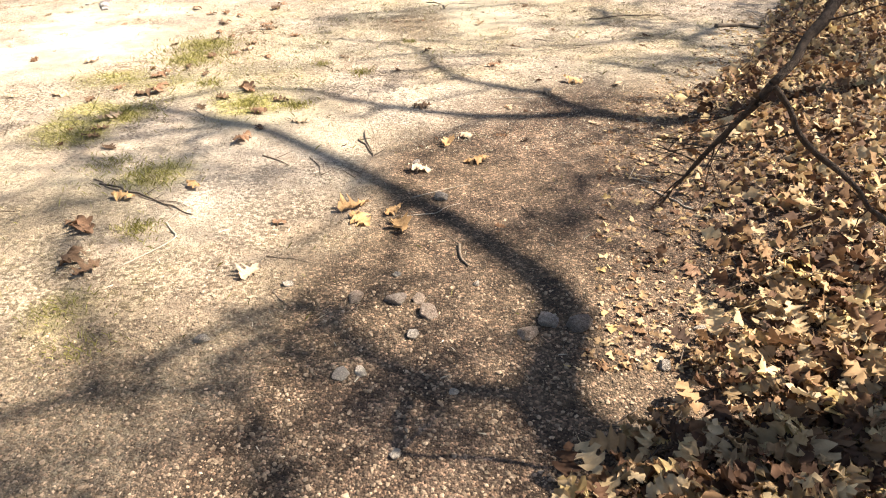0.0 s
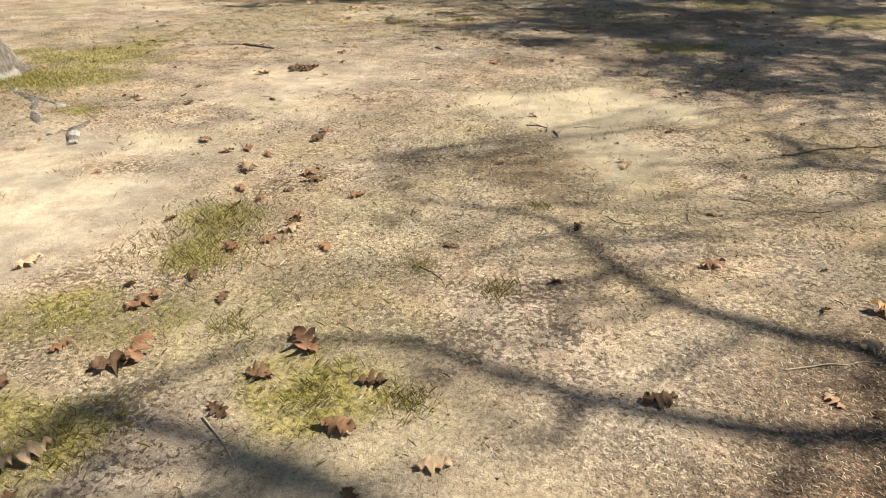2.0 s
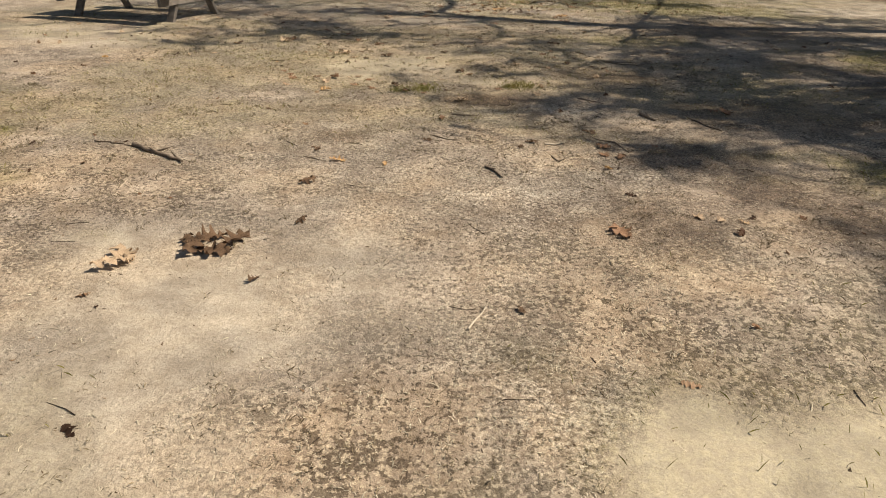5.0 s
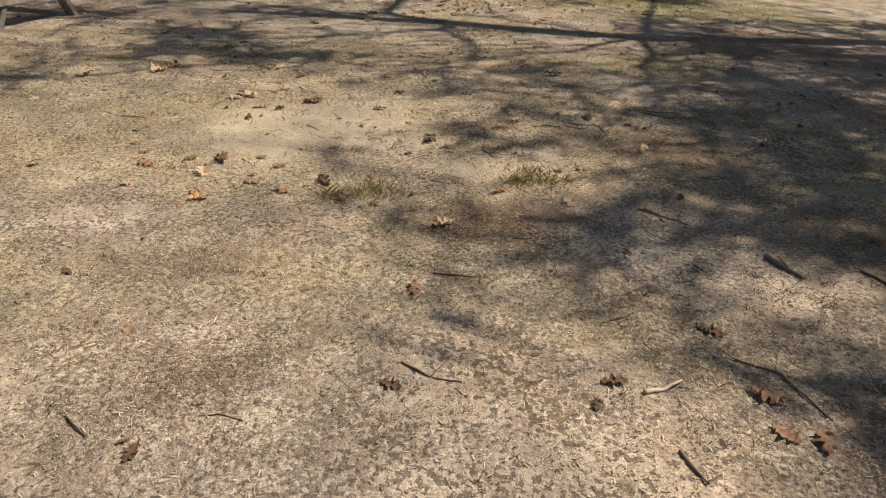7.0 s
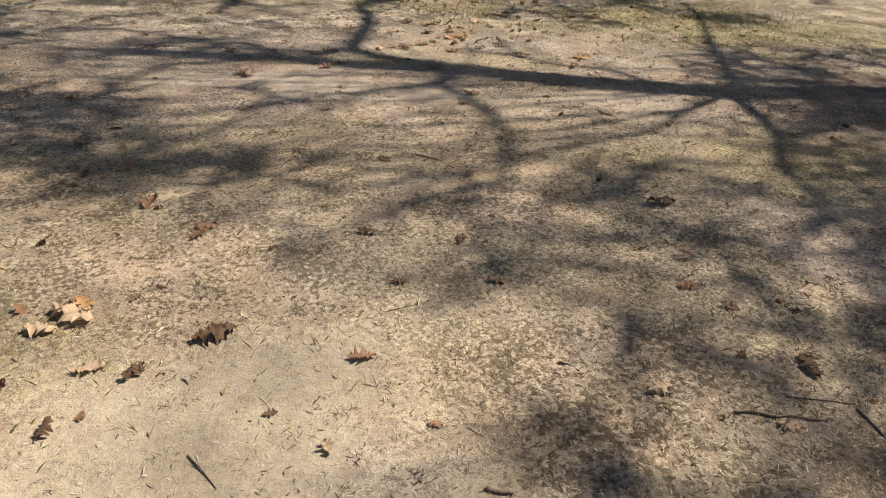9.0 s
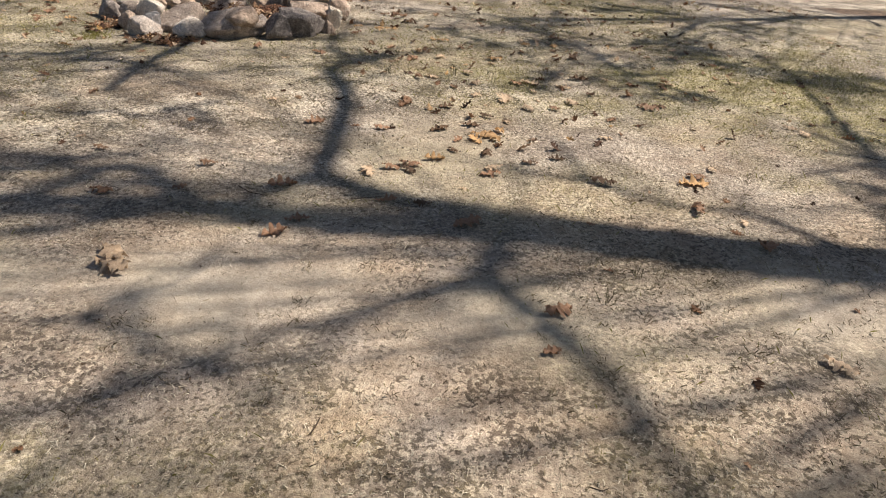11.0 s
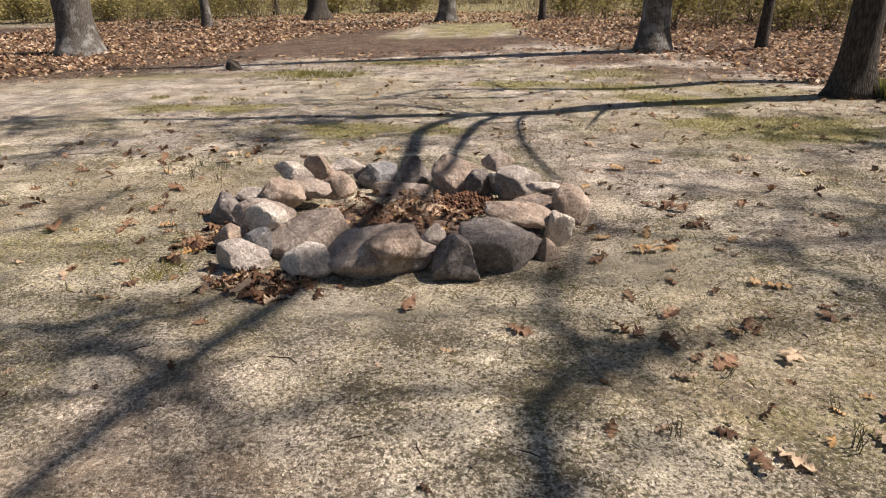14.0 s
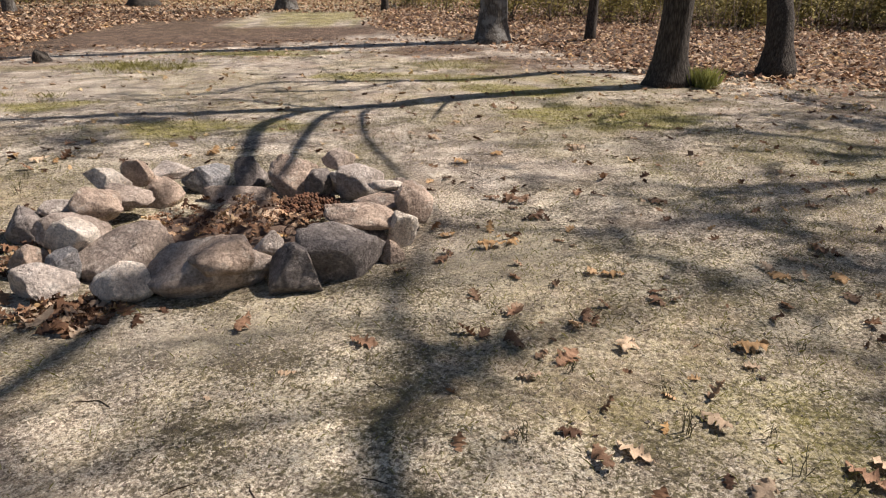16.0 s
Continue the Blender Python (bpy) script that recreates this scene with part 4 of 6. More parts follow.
# ---- fire pit ----
def stone_mesh(seed, rough=0.20, smooth=0.5):
    """A boulder of unit size: flattish worn faces, rounder as smooth grows."""
    bm = bmesh.new()
    bmesh.ops.create_icosphere(bm, subdivisions=4, radius=0.5)
    rng = random.Random(seed)
    lo, hi = 0.17 + 0.12 * smooth, 0.34 + 0.10 * smooth
    cuts = [(Vector((rng.uniform(-1, 1), rng.uniform(-1, 1), rng.uniform(-0.25, 1))).normalized(), rng.uniform(lo, hi)) for _ in range(int(17 - 6 * smooth))]
    off = Vector((seed * 3.1, seed * 1.7, 0))
    for v in bm.verts:
        p = v.co.copy()
        p *= 1 + 0.35 * smooth * noise.noise(p * 2.2 + off * 0.7)
        for n, d in cuts:
            k = p.dot(n) - d
            if k > 0:
                p -= n * k * (0.97 - 0.17 * smooth)
        p *= 1 + rough * (noise.noise(p * 2.6 + off) * 0.40 + noise.noise(p * 7 + off) * 0.30 + noise.noise(p * 16 + off) * 0.26 + noise.noise(p * 34 + off) * 0.16)
        v.co = p
    for f in bm.faces:
        f.smooth = True
    lo, hi = [min(v.co[i] for v in bm.verts) for i in range(3)], [max(v.co[i] for v in bm.verts) for i in range(3)]
    for v in bm.verts:
        v.co = Vector(((v.co[i] - (lo[i] + hi[i]) / 2) / (hi[i] - lo[i]) for i in range(3)))
    return bm


pit = new("fire_pit")
pit.location = (-2.38, 23.3, gz(-2.38, 23.3))
tagged(pit, "ring of piled grey and tan fieldstones round an ashy hearth", "fire pit")
stone_count = 0


def pit_stone(x, y, z, w, d, h, kind, az=0.0, tilt=0.0, label="", smooth=0.5, wedge=0.0, faces=()):
    """A stone of the ring: middle, height of its underside, size, colour and turn; wedge thins it towards its right end, faces are broken flat sides (normal and depth)."""
    global stone_count
    stone_count += 1
    bm = stone_mesh(stone_count, smooth=smooth)
    for v in bm.verts:
        v.co.z = -0.5 + (v.co.z + 0.5) * (1 - wedge * (v.co.x + 0.5))
        for nx, ny, nz, depth in faces:
            flat = Vector((nx, ny, nz)).normalized()
            k = v.co.dot(flat) - depth - 0.03 * noise.noise(v.co * 6.0)
            if k > 0:
                v.co -= flat * k * 0.95
    sunk = 0.05 if z == 0 else 0.015
    m = pose(x, y, z + (h - sunk) / 2 + gz(x, y) * (z == 0), tilt * 0.5, tilt, -az) @ Matrix.Diagonal((w * 1.1, d * 1.1, h * 1.06 + sunk, 1))
    bmesh.ops.transform(bm, matrix=Matrix.Translation(-pit.location) @ m, verts=bm.verts)
    return part("stone", bm, STONE[kind], pit, label)


pit_stone(-3.33, 23.62, 0.17, 0.28, 0.22, 0.14, 'pale', -20, 12, "angular stone with a whitish top", 0.1, faces=((-0.7, -0.6, 0.2, 0.26), (0.1, -0.3, 0.95, 0.32)))
pit_stone(-3.21, 23.80, 0.13, 0.20, 0.20, 0.18, 'tan', -20, -8, smooth=0.3)
pit_stone(-3.02, 23.92, 0.15, 0.28, 0.22, 0.11, 'grey', -15, smooth=0.4)
pit_stone(-3.05, 23.80, 0.0, 0.26, 0.24, 0.20, 'tan', -20, smooth=0.3)
pit_stone(-3.18, 23.50, 0.09, 0.32, 0.26, 0.13, 'brown', -20, 5, smooth=0.4)
pit_stone(-3.36, 23.75, 0.0, 0.30, 0.30, 0.17, 'brown', 10)
pit_stone(-3.27, 23.26, 0.05, 0.28, 0.26, 0.22, 'tan', -25, -6, smooth=0.6)
pit_stone(-3.50, 23.32, 0.08, 0.27, 0.20, 0.10, 'grey', -35, 14, smooth=0.3)
pit_stone(-3.66, 23.16, 0.0, 0.22, 0.26, 0.19, 'dark', -31, smooth=0.3)
pit_stone(-3.32, 23.02, 0.0, 0.38, 0.30, 0.20, 'brown', -28, smooth=0.7)
pit_stone(-3.17, 22.72, 0.05, 0.25, 0.22, 0.21, 'pale', -20, -8, "cream coloured rounded stone", 0.7)
pit_stone(-3.15, 22.52, 0.0, 0.17, 0.16, 0.20, 'blue', -28, 6, "dark bluish speckled stone", 0.3)
pit_stone(-3.36, 22.62, 0.0, 0.19, 0.16, 0.17, 'tan', -31, smooth=0.6)
pit_stone(-3.16, 22.36, 0.0, 0.28, 0.24, 0.23, 'grey', -26, 0, "grey wedge-shaped stone", 0.2, 0.42, ((0.1, -0.8, 0.5, 0.28),))
pit_stone(-2.90, 22.66, 0.0, 0.50, 0.38, 0.26, 'brown', -25, -16, "large flat brown slab leaning into the ring", 0.3, faces=((-0.25, -0.5, 0.83, 0.20), (0.5, -0.75, 0.2, 0.33)))
pit_stone(-2.76, 22.30, 0.0, 0.27, 0.22, 0.19, 'pale', -20, 4, "rounded whitish stone", 0.8)
pit_stone(-2.36, 22.42, 0.0, 0.62, 0.44, 0.27, 'brown', -8, 2, "large grey-brown boulder with a round knob on top", 0.45, faces=((0.0, -0.85, 0.45, 0.33), (0.1, -0.9, -0.4, 0.36), (-0.7, -0.3, 0.65, 0.30)))
pit_stone(-2.27, 22.36, 0.08, 0.29, 0.28, 0.20, 'tan', -10, 0, "", 0.9)
pit_stone(-1.93, 22.36, 0.0, 0.31, 0.26, 0.25, 'dark', 35, 24, "dark grey three-sided stone", 0.2, faces=((0.6, -0.5, 0.6, 0.22), (-0.6, -0.55, 0.5, 0.24)))
pit_stone(-1.69, 22.55, 0.0, 0.48, 0.38, 0.29, 'dark', -18, 8, "large dark grey boulder with a flat top", 0.3, faces=((0.1, -0.2, 0.97, 0.30), (-0.1, -0.9, -0.25, 0.30), (0.45, -0.7, 0.35, 0.33)))
pit_stone(-2.15, 22.84, 0.0, 0.20, 0.16, 0.17, 'grey', 0, smooth=0.4)
pit_stone(-1.60, 22.90, 0.15, 0.42, 0.28, 0.11, 'tan', 12, 8, "long flat tan stone lying on others", 0.6)
pit_stone(-1.62, 22.88, 0.0, 0.34, 0.26, 0.17, 'dark', 0)
pit_stone(-1.37, 22.88, 0.0, 0.15, 0.15, 0.23, 'pale', 10, 18, smooth=0.3)
pit_stone(-1.44, 22.70, 0.0, 0.15, 0.13, 0.13, 'tan', 0, smooth=0.6)
pit_stone(-1.29, 23.20, 0.04, 0.21, 0.22, 0.27, 'tan', 5, -8, smooth=0.6)
pit_stone(-1.52, 23.30, 0.12, 0.30, 0.22, 0.07, 'tan', -3, 3, smooth=0.2)
pit_stone(-1.50, 23.32, 0.0, 0.28, 0.26, 0.14, 'brown', 20)
pit_stone(-1.67, 23.72, 0.05, 0.30, 0.28, 0.22, 'grey', 10, -8, smooth=0.6)
pit_stone(-1.47, 23.42, 0.19, 0.23, 0.16, 0.06, 'pale', -2, 5, smooth=0.1)
pit_stone(-1.40, 23.62, 0.0, 0.26, 0.24, 0.20, 'brown', 35)
pit_stone(-1.85, 24.20, 0.12, 0.24, 0.22, 0.14, 'brown', -6, smooth=0.7)
pit_stone(-1.80, 24.05, 0.0, 0.26, 0.26, 0.14, 'grey', 15)
pit_stone(-1.83, 23.93, 0.10, 0.14, 0.10, 0.07, 'pale', -6, smooth=0.2)
pit_stone(-2.16, 24.06, 0.0, 0.36, 0.30, 0.28, 'tan', -10, -6, smooth=0.35, faces=((0.2, -0.8, 0.5, 0.25),))
pit_stone(-1.99, 23.96, 0.0, 0.19, 0.16, 0.19, 'dark', -8, smooth=0.3)
pit_stone(-2.50, 24.17, 0.0, 0.31, 0.25, 0.29, 'dark', -30, 8, smooth=0.05, faces=((0.65, -0.45, 0.6, 0.18), (-0.65, -0.4, 0.6, 0.18)))
pit_stone(-2.84, 24.10, 0.0, 0.33, 0.26, 0.19, 'blue', -17, 8, smooth=0.4)
pit_stone(-2.55, 23.86, 0.0, 0.46, 0.16, 0.12, 'brown', -8, smooth=0.4)
bm = bmesh.new()
bmesh.ops.create_grid(bm, x_segments=28, y_segments=28, size=0.75)
for v in bm.verts:
    v.co.x *= 1.05
    r = math.hypot(v.co.x / 0.75, v.co.y / 0.72)
    v.co.z = 0.035 + 0.05 * noise.noise(v.co * 3.0) + 0.02 * noise.noise(v.co * 11.0) - 0.10 * max(0, r - 0.85)
    v.co.y *= 0.9
for f in bm.faces:
    f.smooth = True
part("hearth", bm, ASH, pit, "ashy brown hearth soil")

# ---- picnic table ----
def box(bm, size, m):
    r = bmesh.ops.create_cube(bm, size=1)
    bmesh.ops.transform(bm, matrix=m @ Matrix.Diagonal((*size, 1)), verts=r["verts"])


def plank(name, size, m, parent, label=""):
    bm = bmesh.new()
    box(bm, size, m)
    bmesh.ops.bevel(bm, geom=list(bm.edges), offset=0.006, segments=1, affect='EDGES')
    return part(name, bm, WOOD, parent, label)


table = new("picnic_table")
table.matrix_basis = pose(-6.40, 17.74, gz(-6.40, 17.74) - 0.01, 0, 0, 75)
tagged(table, "weathered grey timber picnic table with a stencilled number", "picnic table")
for k in range(5):
    plank("top_board", (0.145, 2.3, 0.045), pose(-0.31 + 0.155 * k, 0, 0.745), table)
for sgn in (-1, 1):
    for k in range(2):
        plank("seat_board", (0.135, 2.3, 0.045), pose(sgn * (0.70 + 0.145 * k), 0, 0.445), table)
    for e in (-0.87, 0.87):
        bm = bmesh.new()
        a, b2 = Vector((sgn * 0.60, e, 0.0)), Vector((sgn * 0.20, e, 0.70))
        d = b2 - a
        box(bm, (0.12, 0.06, d.length + 0.04), Matrix.Translation((a + b2) / 2) @ d.to_track_quat('Z', 'Y').to_matrix().to_4x4())
        bmesh.ops.bevel(bm, geom=list(bm.edges), offset=0.005, segments=1, affect='EDGES')
        part("leg", bm, WOOD, table)
for e in (-0.87, 0.87):
    beam = plank("cross_beam", (1.76, 0.06, 0.165), pose(0, e + math.copysign(0.062, e), 0.345), table, "timber cross beam under the seats")
    if e < 0:
        cu = bpy.data.curves.new("number", 'FONT')
        cu.body, cu.size, cu.align_x, cu.align_y, cu.extrude = "490", 0.195, 'CENTER', 'CENTER', 0.001
        tmp = new("tmp", cu)
        dg = bpy.context.evaluated_depsgraph_get()
        me = bpy.data.meshes.new_from_object(tmp.evaluated_get(dg))
        bpy.data.objects.remove(tmp)
        me.materials.clear()
        me.materials.append(PAINT)
        me.transform(pose(0.03, e - 0.062 - 0.032, 0.345, 90, 0, 0) @ Matrix.Diagonal((1.15, 1, 1, 1)))
        num = new("painted_number", me)
        num.parent = beam
        tagged(num, "black painted number on the beam")
    plank("top_batten", (0.70, 0.06, 0.09), pose(0, e + math.copysign(0.062, e), 0.675), table)




# ---- fallen leaves ----
LEAF_EDGE = ((0.0, 0.012), (0.06, 0.05), (0.12, 0.15), (0.20, 0.22), (0.25, 0.20), (0.28, 0.11), (0.33, 0.12), (0.38, 0.27), (0.46, 0.36), (0.52, 0.32), (0.55, 0.14), (0.60, 0.14), (0.66, 0.27), (0.73, 0.31), (0.78, 0.25), (0.81, 0.11), (0.86, 0.12), (0.92, 0.13), (1.0, 0.01))


def leaf_points(curl, bend, twist, seed, across=4):
    """An oak leaf a metre long lying along x: stalk, midrib and lobed edges, arched or curled."""
    rng = random.Random(seed)
    verts, faces, rows = [], [], []
    for i, (u, w) in enumerate(LEAF_EDGE):
        x, row = u - 0.5, []
        for k in range(across + 1):
            sgn = 2 * k / across - 1
            a = sgn * w * rng.uniform(0.6, 1.15)
            z = curl * a * a * 1.6 + bend * (0.25 - x * x) + twist * a * x + 0.10 * rng.uniform(-1, 1) * abs(sgn) + 0.018 * (sgn != 0)
            row.append(len(verts))
            verts.append((x + 0.10 * abs(a) * (1 - 0.4 * u), a, z))
        rows.append(row)
    for r0, r1 in zip(rows, rows[1:]):
        for k in range(across):
            faces.append((r0[k], r1[k], r1[k + 1], r0[k + 1]))
    s = len(verts)
    verts += [(-0.5, 0.010, 0.0), (-0.5, -0.010, 0.0), (-0.70, 0.02, 0.03)]
    faces.append((s, s + 1, s + 2))
    return np.array(verts), faces


BENDS = [(-0.5, 0.14, 0.3), (-0.8, 0.08, -0.5), (0.5, -0.18, 0.4), (-0.3, 0.20, 0.2), (0.8, 0.06, -0.5), (-1.0, 0.18, 0.5), (0.4, -0.16, 0.6)]
LEAF_SHAPES = [leaf_points(*b, 70 + k) for k, b in enumerate(BENDS)]
COARSE_SHAPES = [leaf_points(*b, 90 + k, 2) for k, b in enumerate(BENDS)]
FAR_EDGE = LEAF_EDGE[::3]


def far_leaf(curl, bend, twist, seed):
    """The same leaf, cut coarser, for the far carpet."""
    rng = random.Random(seed)
    verts, faces = [], []
    for u, w in FAR_EDGE:
        for sgn in (-1, 0, 1):
            a, x = sgn * w * rng.uniform(0.7, 1.3), u - 0.5
            verts.append((x, a, curl * a * a * 1.6 + bend * (0.25 - x * x) + twist * a * x + 0.06 * rng.uniform(-1, 1)))
    for i in range(len(FAR_EDGE) - 1):
        for k in (0, 1):
            faces.append((3 * i + k, 3 * i + 3 + k, 3 * i + 4 + k, 3 * i + 1 + k))
    return np.array(verts), faces


FAR_SHAPES = [far_leaf(*b, 110 + k) for k, b in enumerate(BENDS)]
LEAF_MESH = {}
for kind in LEAF:
    for k, (v, f) in enumerate(LEAF_SHAPES):
        me = bpy.data.meshes.new("oak_leaf")
        me.from_pydata([tuple(q) for q in v], [], f)
        me.materials.append(LEAF[kind])
        me.polygons.foreach_set("use_smooth", [True] * len(me.polygons))
        LEAF_MESH[kind, k] = (me, float(v[:, 2].min()))
LEAF_LABEL = {'tan': "pale tan curled oak leaf lying on the ground", 'orange': "orange-brown fallen oak leaf lying on the ground", 'russet': "russet dry oak leaf lying on the ground", 'dark': "dark brown shrivelled oak leaf on the ground"}
leaf_rng = random.Random(5)


def leaves(kind, rows):
    """Single leaves on the ground: x, y, length."""
    for x, y, ln in rows:
        me, low = LEAF_MESH[kind, leaf_rng.randrange(7)]
        ob = new("oak_leaf", me)
        ob.matrix_basis = pose(x, y, gz(x, y) + 0.003 - low * ln * 0.9, leaf_rng.uniform(-8, 8), leaf_rng.uniform(-8, 8), leaf_rng.uniform(0, 360)) @ Matrix.Diagonal((ln, ln * leaf_rng.uniform(0.85, 1.15), ln, 1))
        tagged(ob, LEAF_LABEL[kind], "leaf", "fallen oak leaves")


leaves('tan', [(-0.83, 1.95, 0.13), (-0.17, 2.95, 0.14), (0.09, 3.42, 0.10), (-0.97, 3.64, 0.12), (0.91, 3.66, 0.10), (-2.21, 3.67, 0.17), (-2.77, 4.11, 0.15), (0.68, 4.23, 0.12), (1.20, 4.38, 0.11), (-2.93, 4.92, 0.15), (-1.75, 5.28, 0.14), (-2.24, 6.24, 0.20), (0.24, 6.26, 0.12), (0.26, 6.34, 0.11), (-3.72, 8.06, 0.12), (-2.90, 9.15, 0.20), (-2.90, 9.26, 0.20), (-0.51, 12.72, 0.13), (-1.24, 12.45, 0.15), (-2.62, 13.14, 0.14), (0.22, 13.60, 0.14), (-2.75, 14.70, 0.12), (-2.67, 14.78, 0.20), (-3.58, 15.51, 0.20), (0.29, 17.12, 0.13), (-2.44, 18.04, 0.19), (-2.46, 18.13, 0.20)])
leaves('tan', [(0.62, 18.25, 0.08), (-1.31, 19.01, 0.14), (-0.56, 19.03, 0.12), (0.37, 19.54, 0.11), (-0.25, 19.87, 0.09), (0.01, 20.17, 0.13), (0.41, 20.32, 0.15), (-0.12, 20.40, 0.19), (-0.33, 20.50, 0.13), (0.50, 20.77, 0.15), (0.23, 20.87, 0.19), (-0.60, 21.02, 0.14), (-0.26, 21.16, 0.13), (-0.41, 21.68, 0.15), (-2.81, 21.96, 0.12), (-3.07, 22.07, 0.19), (-4.46, 24.91, 0.17), (0.24, 25.14, 0.18), (-1.04, 25.56, 0.14), (-1.27, 25.81, 0.12), (-0.06, 27.11, 0.17)])
leaves('orange', [(-0.43, 2.40, 0.15), (-0.48, 2.53, 0.18), (-0.24, 2.35, 0.16), (-0.28, 2.49, 0.11), (-1.64, 2.58, 0.13), (-1.34, 2.72, 0.12), (0.14, 3.07, 0.15), (-0.03, 3.32, 0.13), (0.89, 4.47, 0.16), (-1.77, 10.66, 0.07), (-2.10, 10.71, 0.12), (-2.55, 12.75, 0.11), (-2.60, 12.84, 0.07), (-2.66, 14.87, 0.11), (0.61, 18.76, 0.19), (-0.89, 19.18, 0.13), (-0.56, 19.50, 0.14), (-0.44, 19.55, 0.18), (-0.52, 19.59, 0.13), (-0.36, 19.66, 0.10), (0.11, 21.63, 0.15), (0.93, 22.28, 0.13), (0.62, 22.32, 0.13), (-0.26, 22.39, 0.13), (-0.85, 22.82, 0.17), (-1.10, 23.03, 0.11), (-0.32, 23.06, 0.11), (-0.87, 24.68, 0.15), (-0.52, 24.96, 0.16), (-3.06, 25.13, 0.20)])
leaves('orange', [(1.13, 26.56, 0.14)])
leaves('russet', [(1.01, 2.00, 0.13), (-1.70, 2.29, 0.17), (-0.81, 2.36, 0.08), (-1.25, 3.33, 0.16), (-1.28, 3.80, 0.14), (-2.09, 4.20, 0.19), (-1.48, 4.27, 0.17), (-2.23, 4.57, 0.18), (0.32, 4.90, 0.12), (-1.54, 5.09, 0.10), (-2.01, 5.10, 0.12), (-1.84, 5.16, 0.09), (-2.03, 5.73, 0.09), (-1.47, 5.78, 0.13), (-2.19, 5.88, 0.12), (-1.82, 6.16, 0.13), (-2.49, 6.57, 0.11), (-2.73, 6.84, 0.14), (-0.40, 9.65, 0.17), (-0.12, 10.90, 0.11), (-0.20, 11.12, 0.13), (1.12, 12.24, 0.18), (-1.60, 12.68, 0.07), (-0.72, 13.02, 0.07), (-1.62, 13.06, 0.07), (-2.18, 13.24, 0.09), (-2.56, 13.33, 0.14), (-2.32, 13.38, 0.07)])
leaves('russet', [(-3.17, 13.62, 0.08), (-1.02, 14.91, 0.09), (-2.31, 15.47, 0.11), (-2.63, 15.76, 0.13), (-0.77, 17.32, 0.09), (-0.66, 17.57, 0.14), (-0.87, 18.34, 0.16), (0.44, 18.41, 0.15), (-1.24, 18.63, 0.11), (-2.30, 18.81, 0.08), (-0.60, 18.95, 0.14), (-1.05, 19.10, 0.14), (-2.19, 19.11, 0.10), (-0.68, 19.51, 0.10), (-1.16, 19.73, 0.11), (-1.33, 19.79, 0.07), (-1.60, 19.86, 0.15), (1.02, 20.22, 0.18), (-0.93, 20.27, 0.16), (-3.14, 20.47, 0.11), (0.10, 20.86, 0.15), (-0.72, 20.99, 0.13), (-0.69, 21.60, 0.14), (-1.54, 21.78, 0.13), (-0.52, 21.93, 0.12), (-2.10, 21.98, 0.15), (-0.85, 22.01, 0.11), (-0.13, 22.08, 0.11)])
leaves('russet', [(-3.02, 22.13, 0.16), (-1.14, 22.65, 0.13), (1.05, 22.65, 0.17), (-4.78, 22.82, 0.18), (-4.28, 22.95, 0.12), (-4.29, 23.29, 0.17), (-0.49, 23.29, 0.16), (-0.58, 23.62, 0.20), (-4.41, 23.78, 0.19)])
leaves('dark', [(-2.19, 3.37, 0.13), (-0.21, 3.94, 0.13), (-1.19, 4.04, 0.11), (-1.60, 4.07, 0.11), (-2.15, 4.13, 0.19), (-1.75, 5.36, 0.13), (-2.15, 5.63, 0.10), (-1.89, 5.86, 0.08), (-1.77, 6.03, 0.13), (-1.89, 6.88, 0.15), (-3.24, 7.92, 0.14), (1.11, 8.91, 0.15), (-2.49, 9.31, 0.20), (-2.58, 9.34, 0.20), (-2.41, 9.45, 0.20), (-2.22, 10.28, 0.12), (-0.23, 11.51, 0.12), (-1.24, 13.73, 0.14), (-2.56, 14.20, 0.09), (0.01, 14.27, 0.13), (-2.37, 14.45, 0.11), (-2.13, 14.63, 0.17), (-2.33, 15.40, 0.12), (0.04, 15.61, 0.19), (0.04, 18.79, 0.16), (-1.07, 19.01, 0.11), (-0.55, 19.26, 0.11)])
leaves('dark', [(-0.75, 19.32, 0.09), (-2.81, 19.35, 0.09), (-0.77, 19.71, 0.15), (-0.53, 19.80, 0.14), (-0.37, 19.98, 0.12), (-0.63, 20.19, 0.12), (0.67, 20.57, 0.12), (0.73, 21.01, 0.20), (-0.89, 21.73, 0.15), (0.96, 21.78, 0.16), (0.85, 22.06, 0.12), (-1.01, 22.20, 0.12), (0.43, 23.57, 0.16)])

leaves('tan', [(0.97, 21.01, 0.11), (1.56, 20.90, 0.11), (2.28, 22.24, 0.11), (1.81, 21.88, 0.11), (-1.90, 20.33, 0.08), (-0.80, 18.76, 0.05), (2.48, 21.52, 0.11), (3.35, 22.08, 0.11), (1.98, 19.76, 0.11), (1.88, 20.72, 0.11), (2.27, 20.98, 0.11), (0.61, 22.43, 0.13), (1.96, 23.91, 0.11), (0.81, 22.53, 0.11), (0.01, 26.29, 0.11), (1.16, 24.52, 0.11), (0.05, 21.50, 0.08), (-0.27, 20.81, 0.13), (-0.73, 26.70, 0.11), (-4.21, 29.39, 0.11), (-6.85, 25.68, 0.10), (-1.44, 13.31, 0.05), (-2.52, 14.48, 0.12), (-0.88, 14.37, 0.05), (-0.59, 14.21, 0.10), (-1.72, 14.06, 0.07), (2.00, 19.61, 0.12), (2.59, 19.89, 0.09)])
leaves('tan', [(3.83, 19.64, 0.10), (0.85, 18.97, 0.10), (0.18, 20.61, 0.10)])
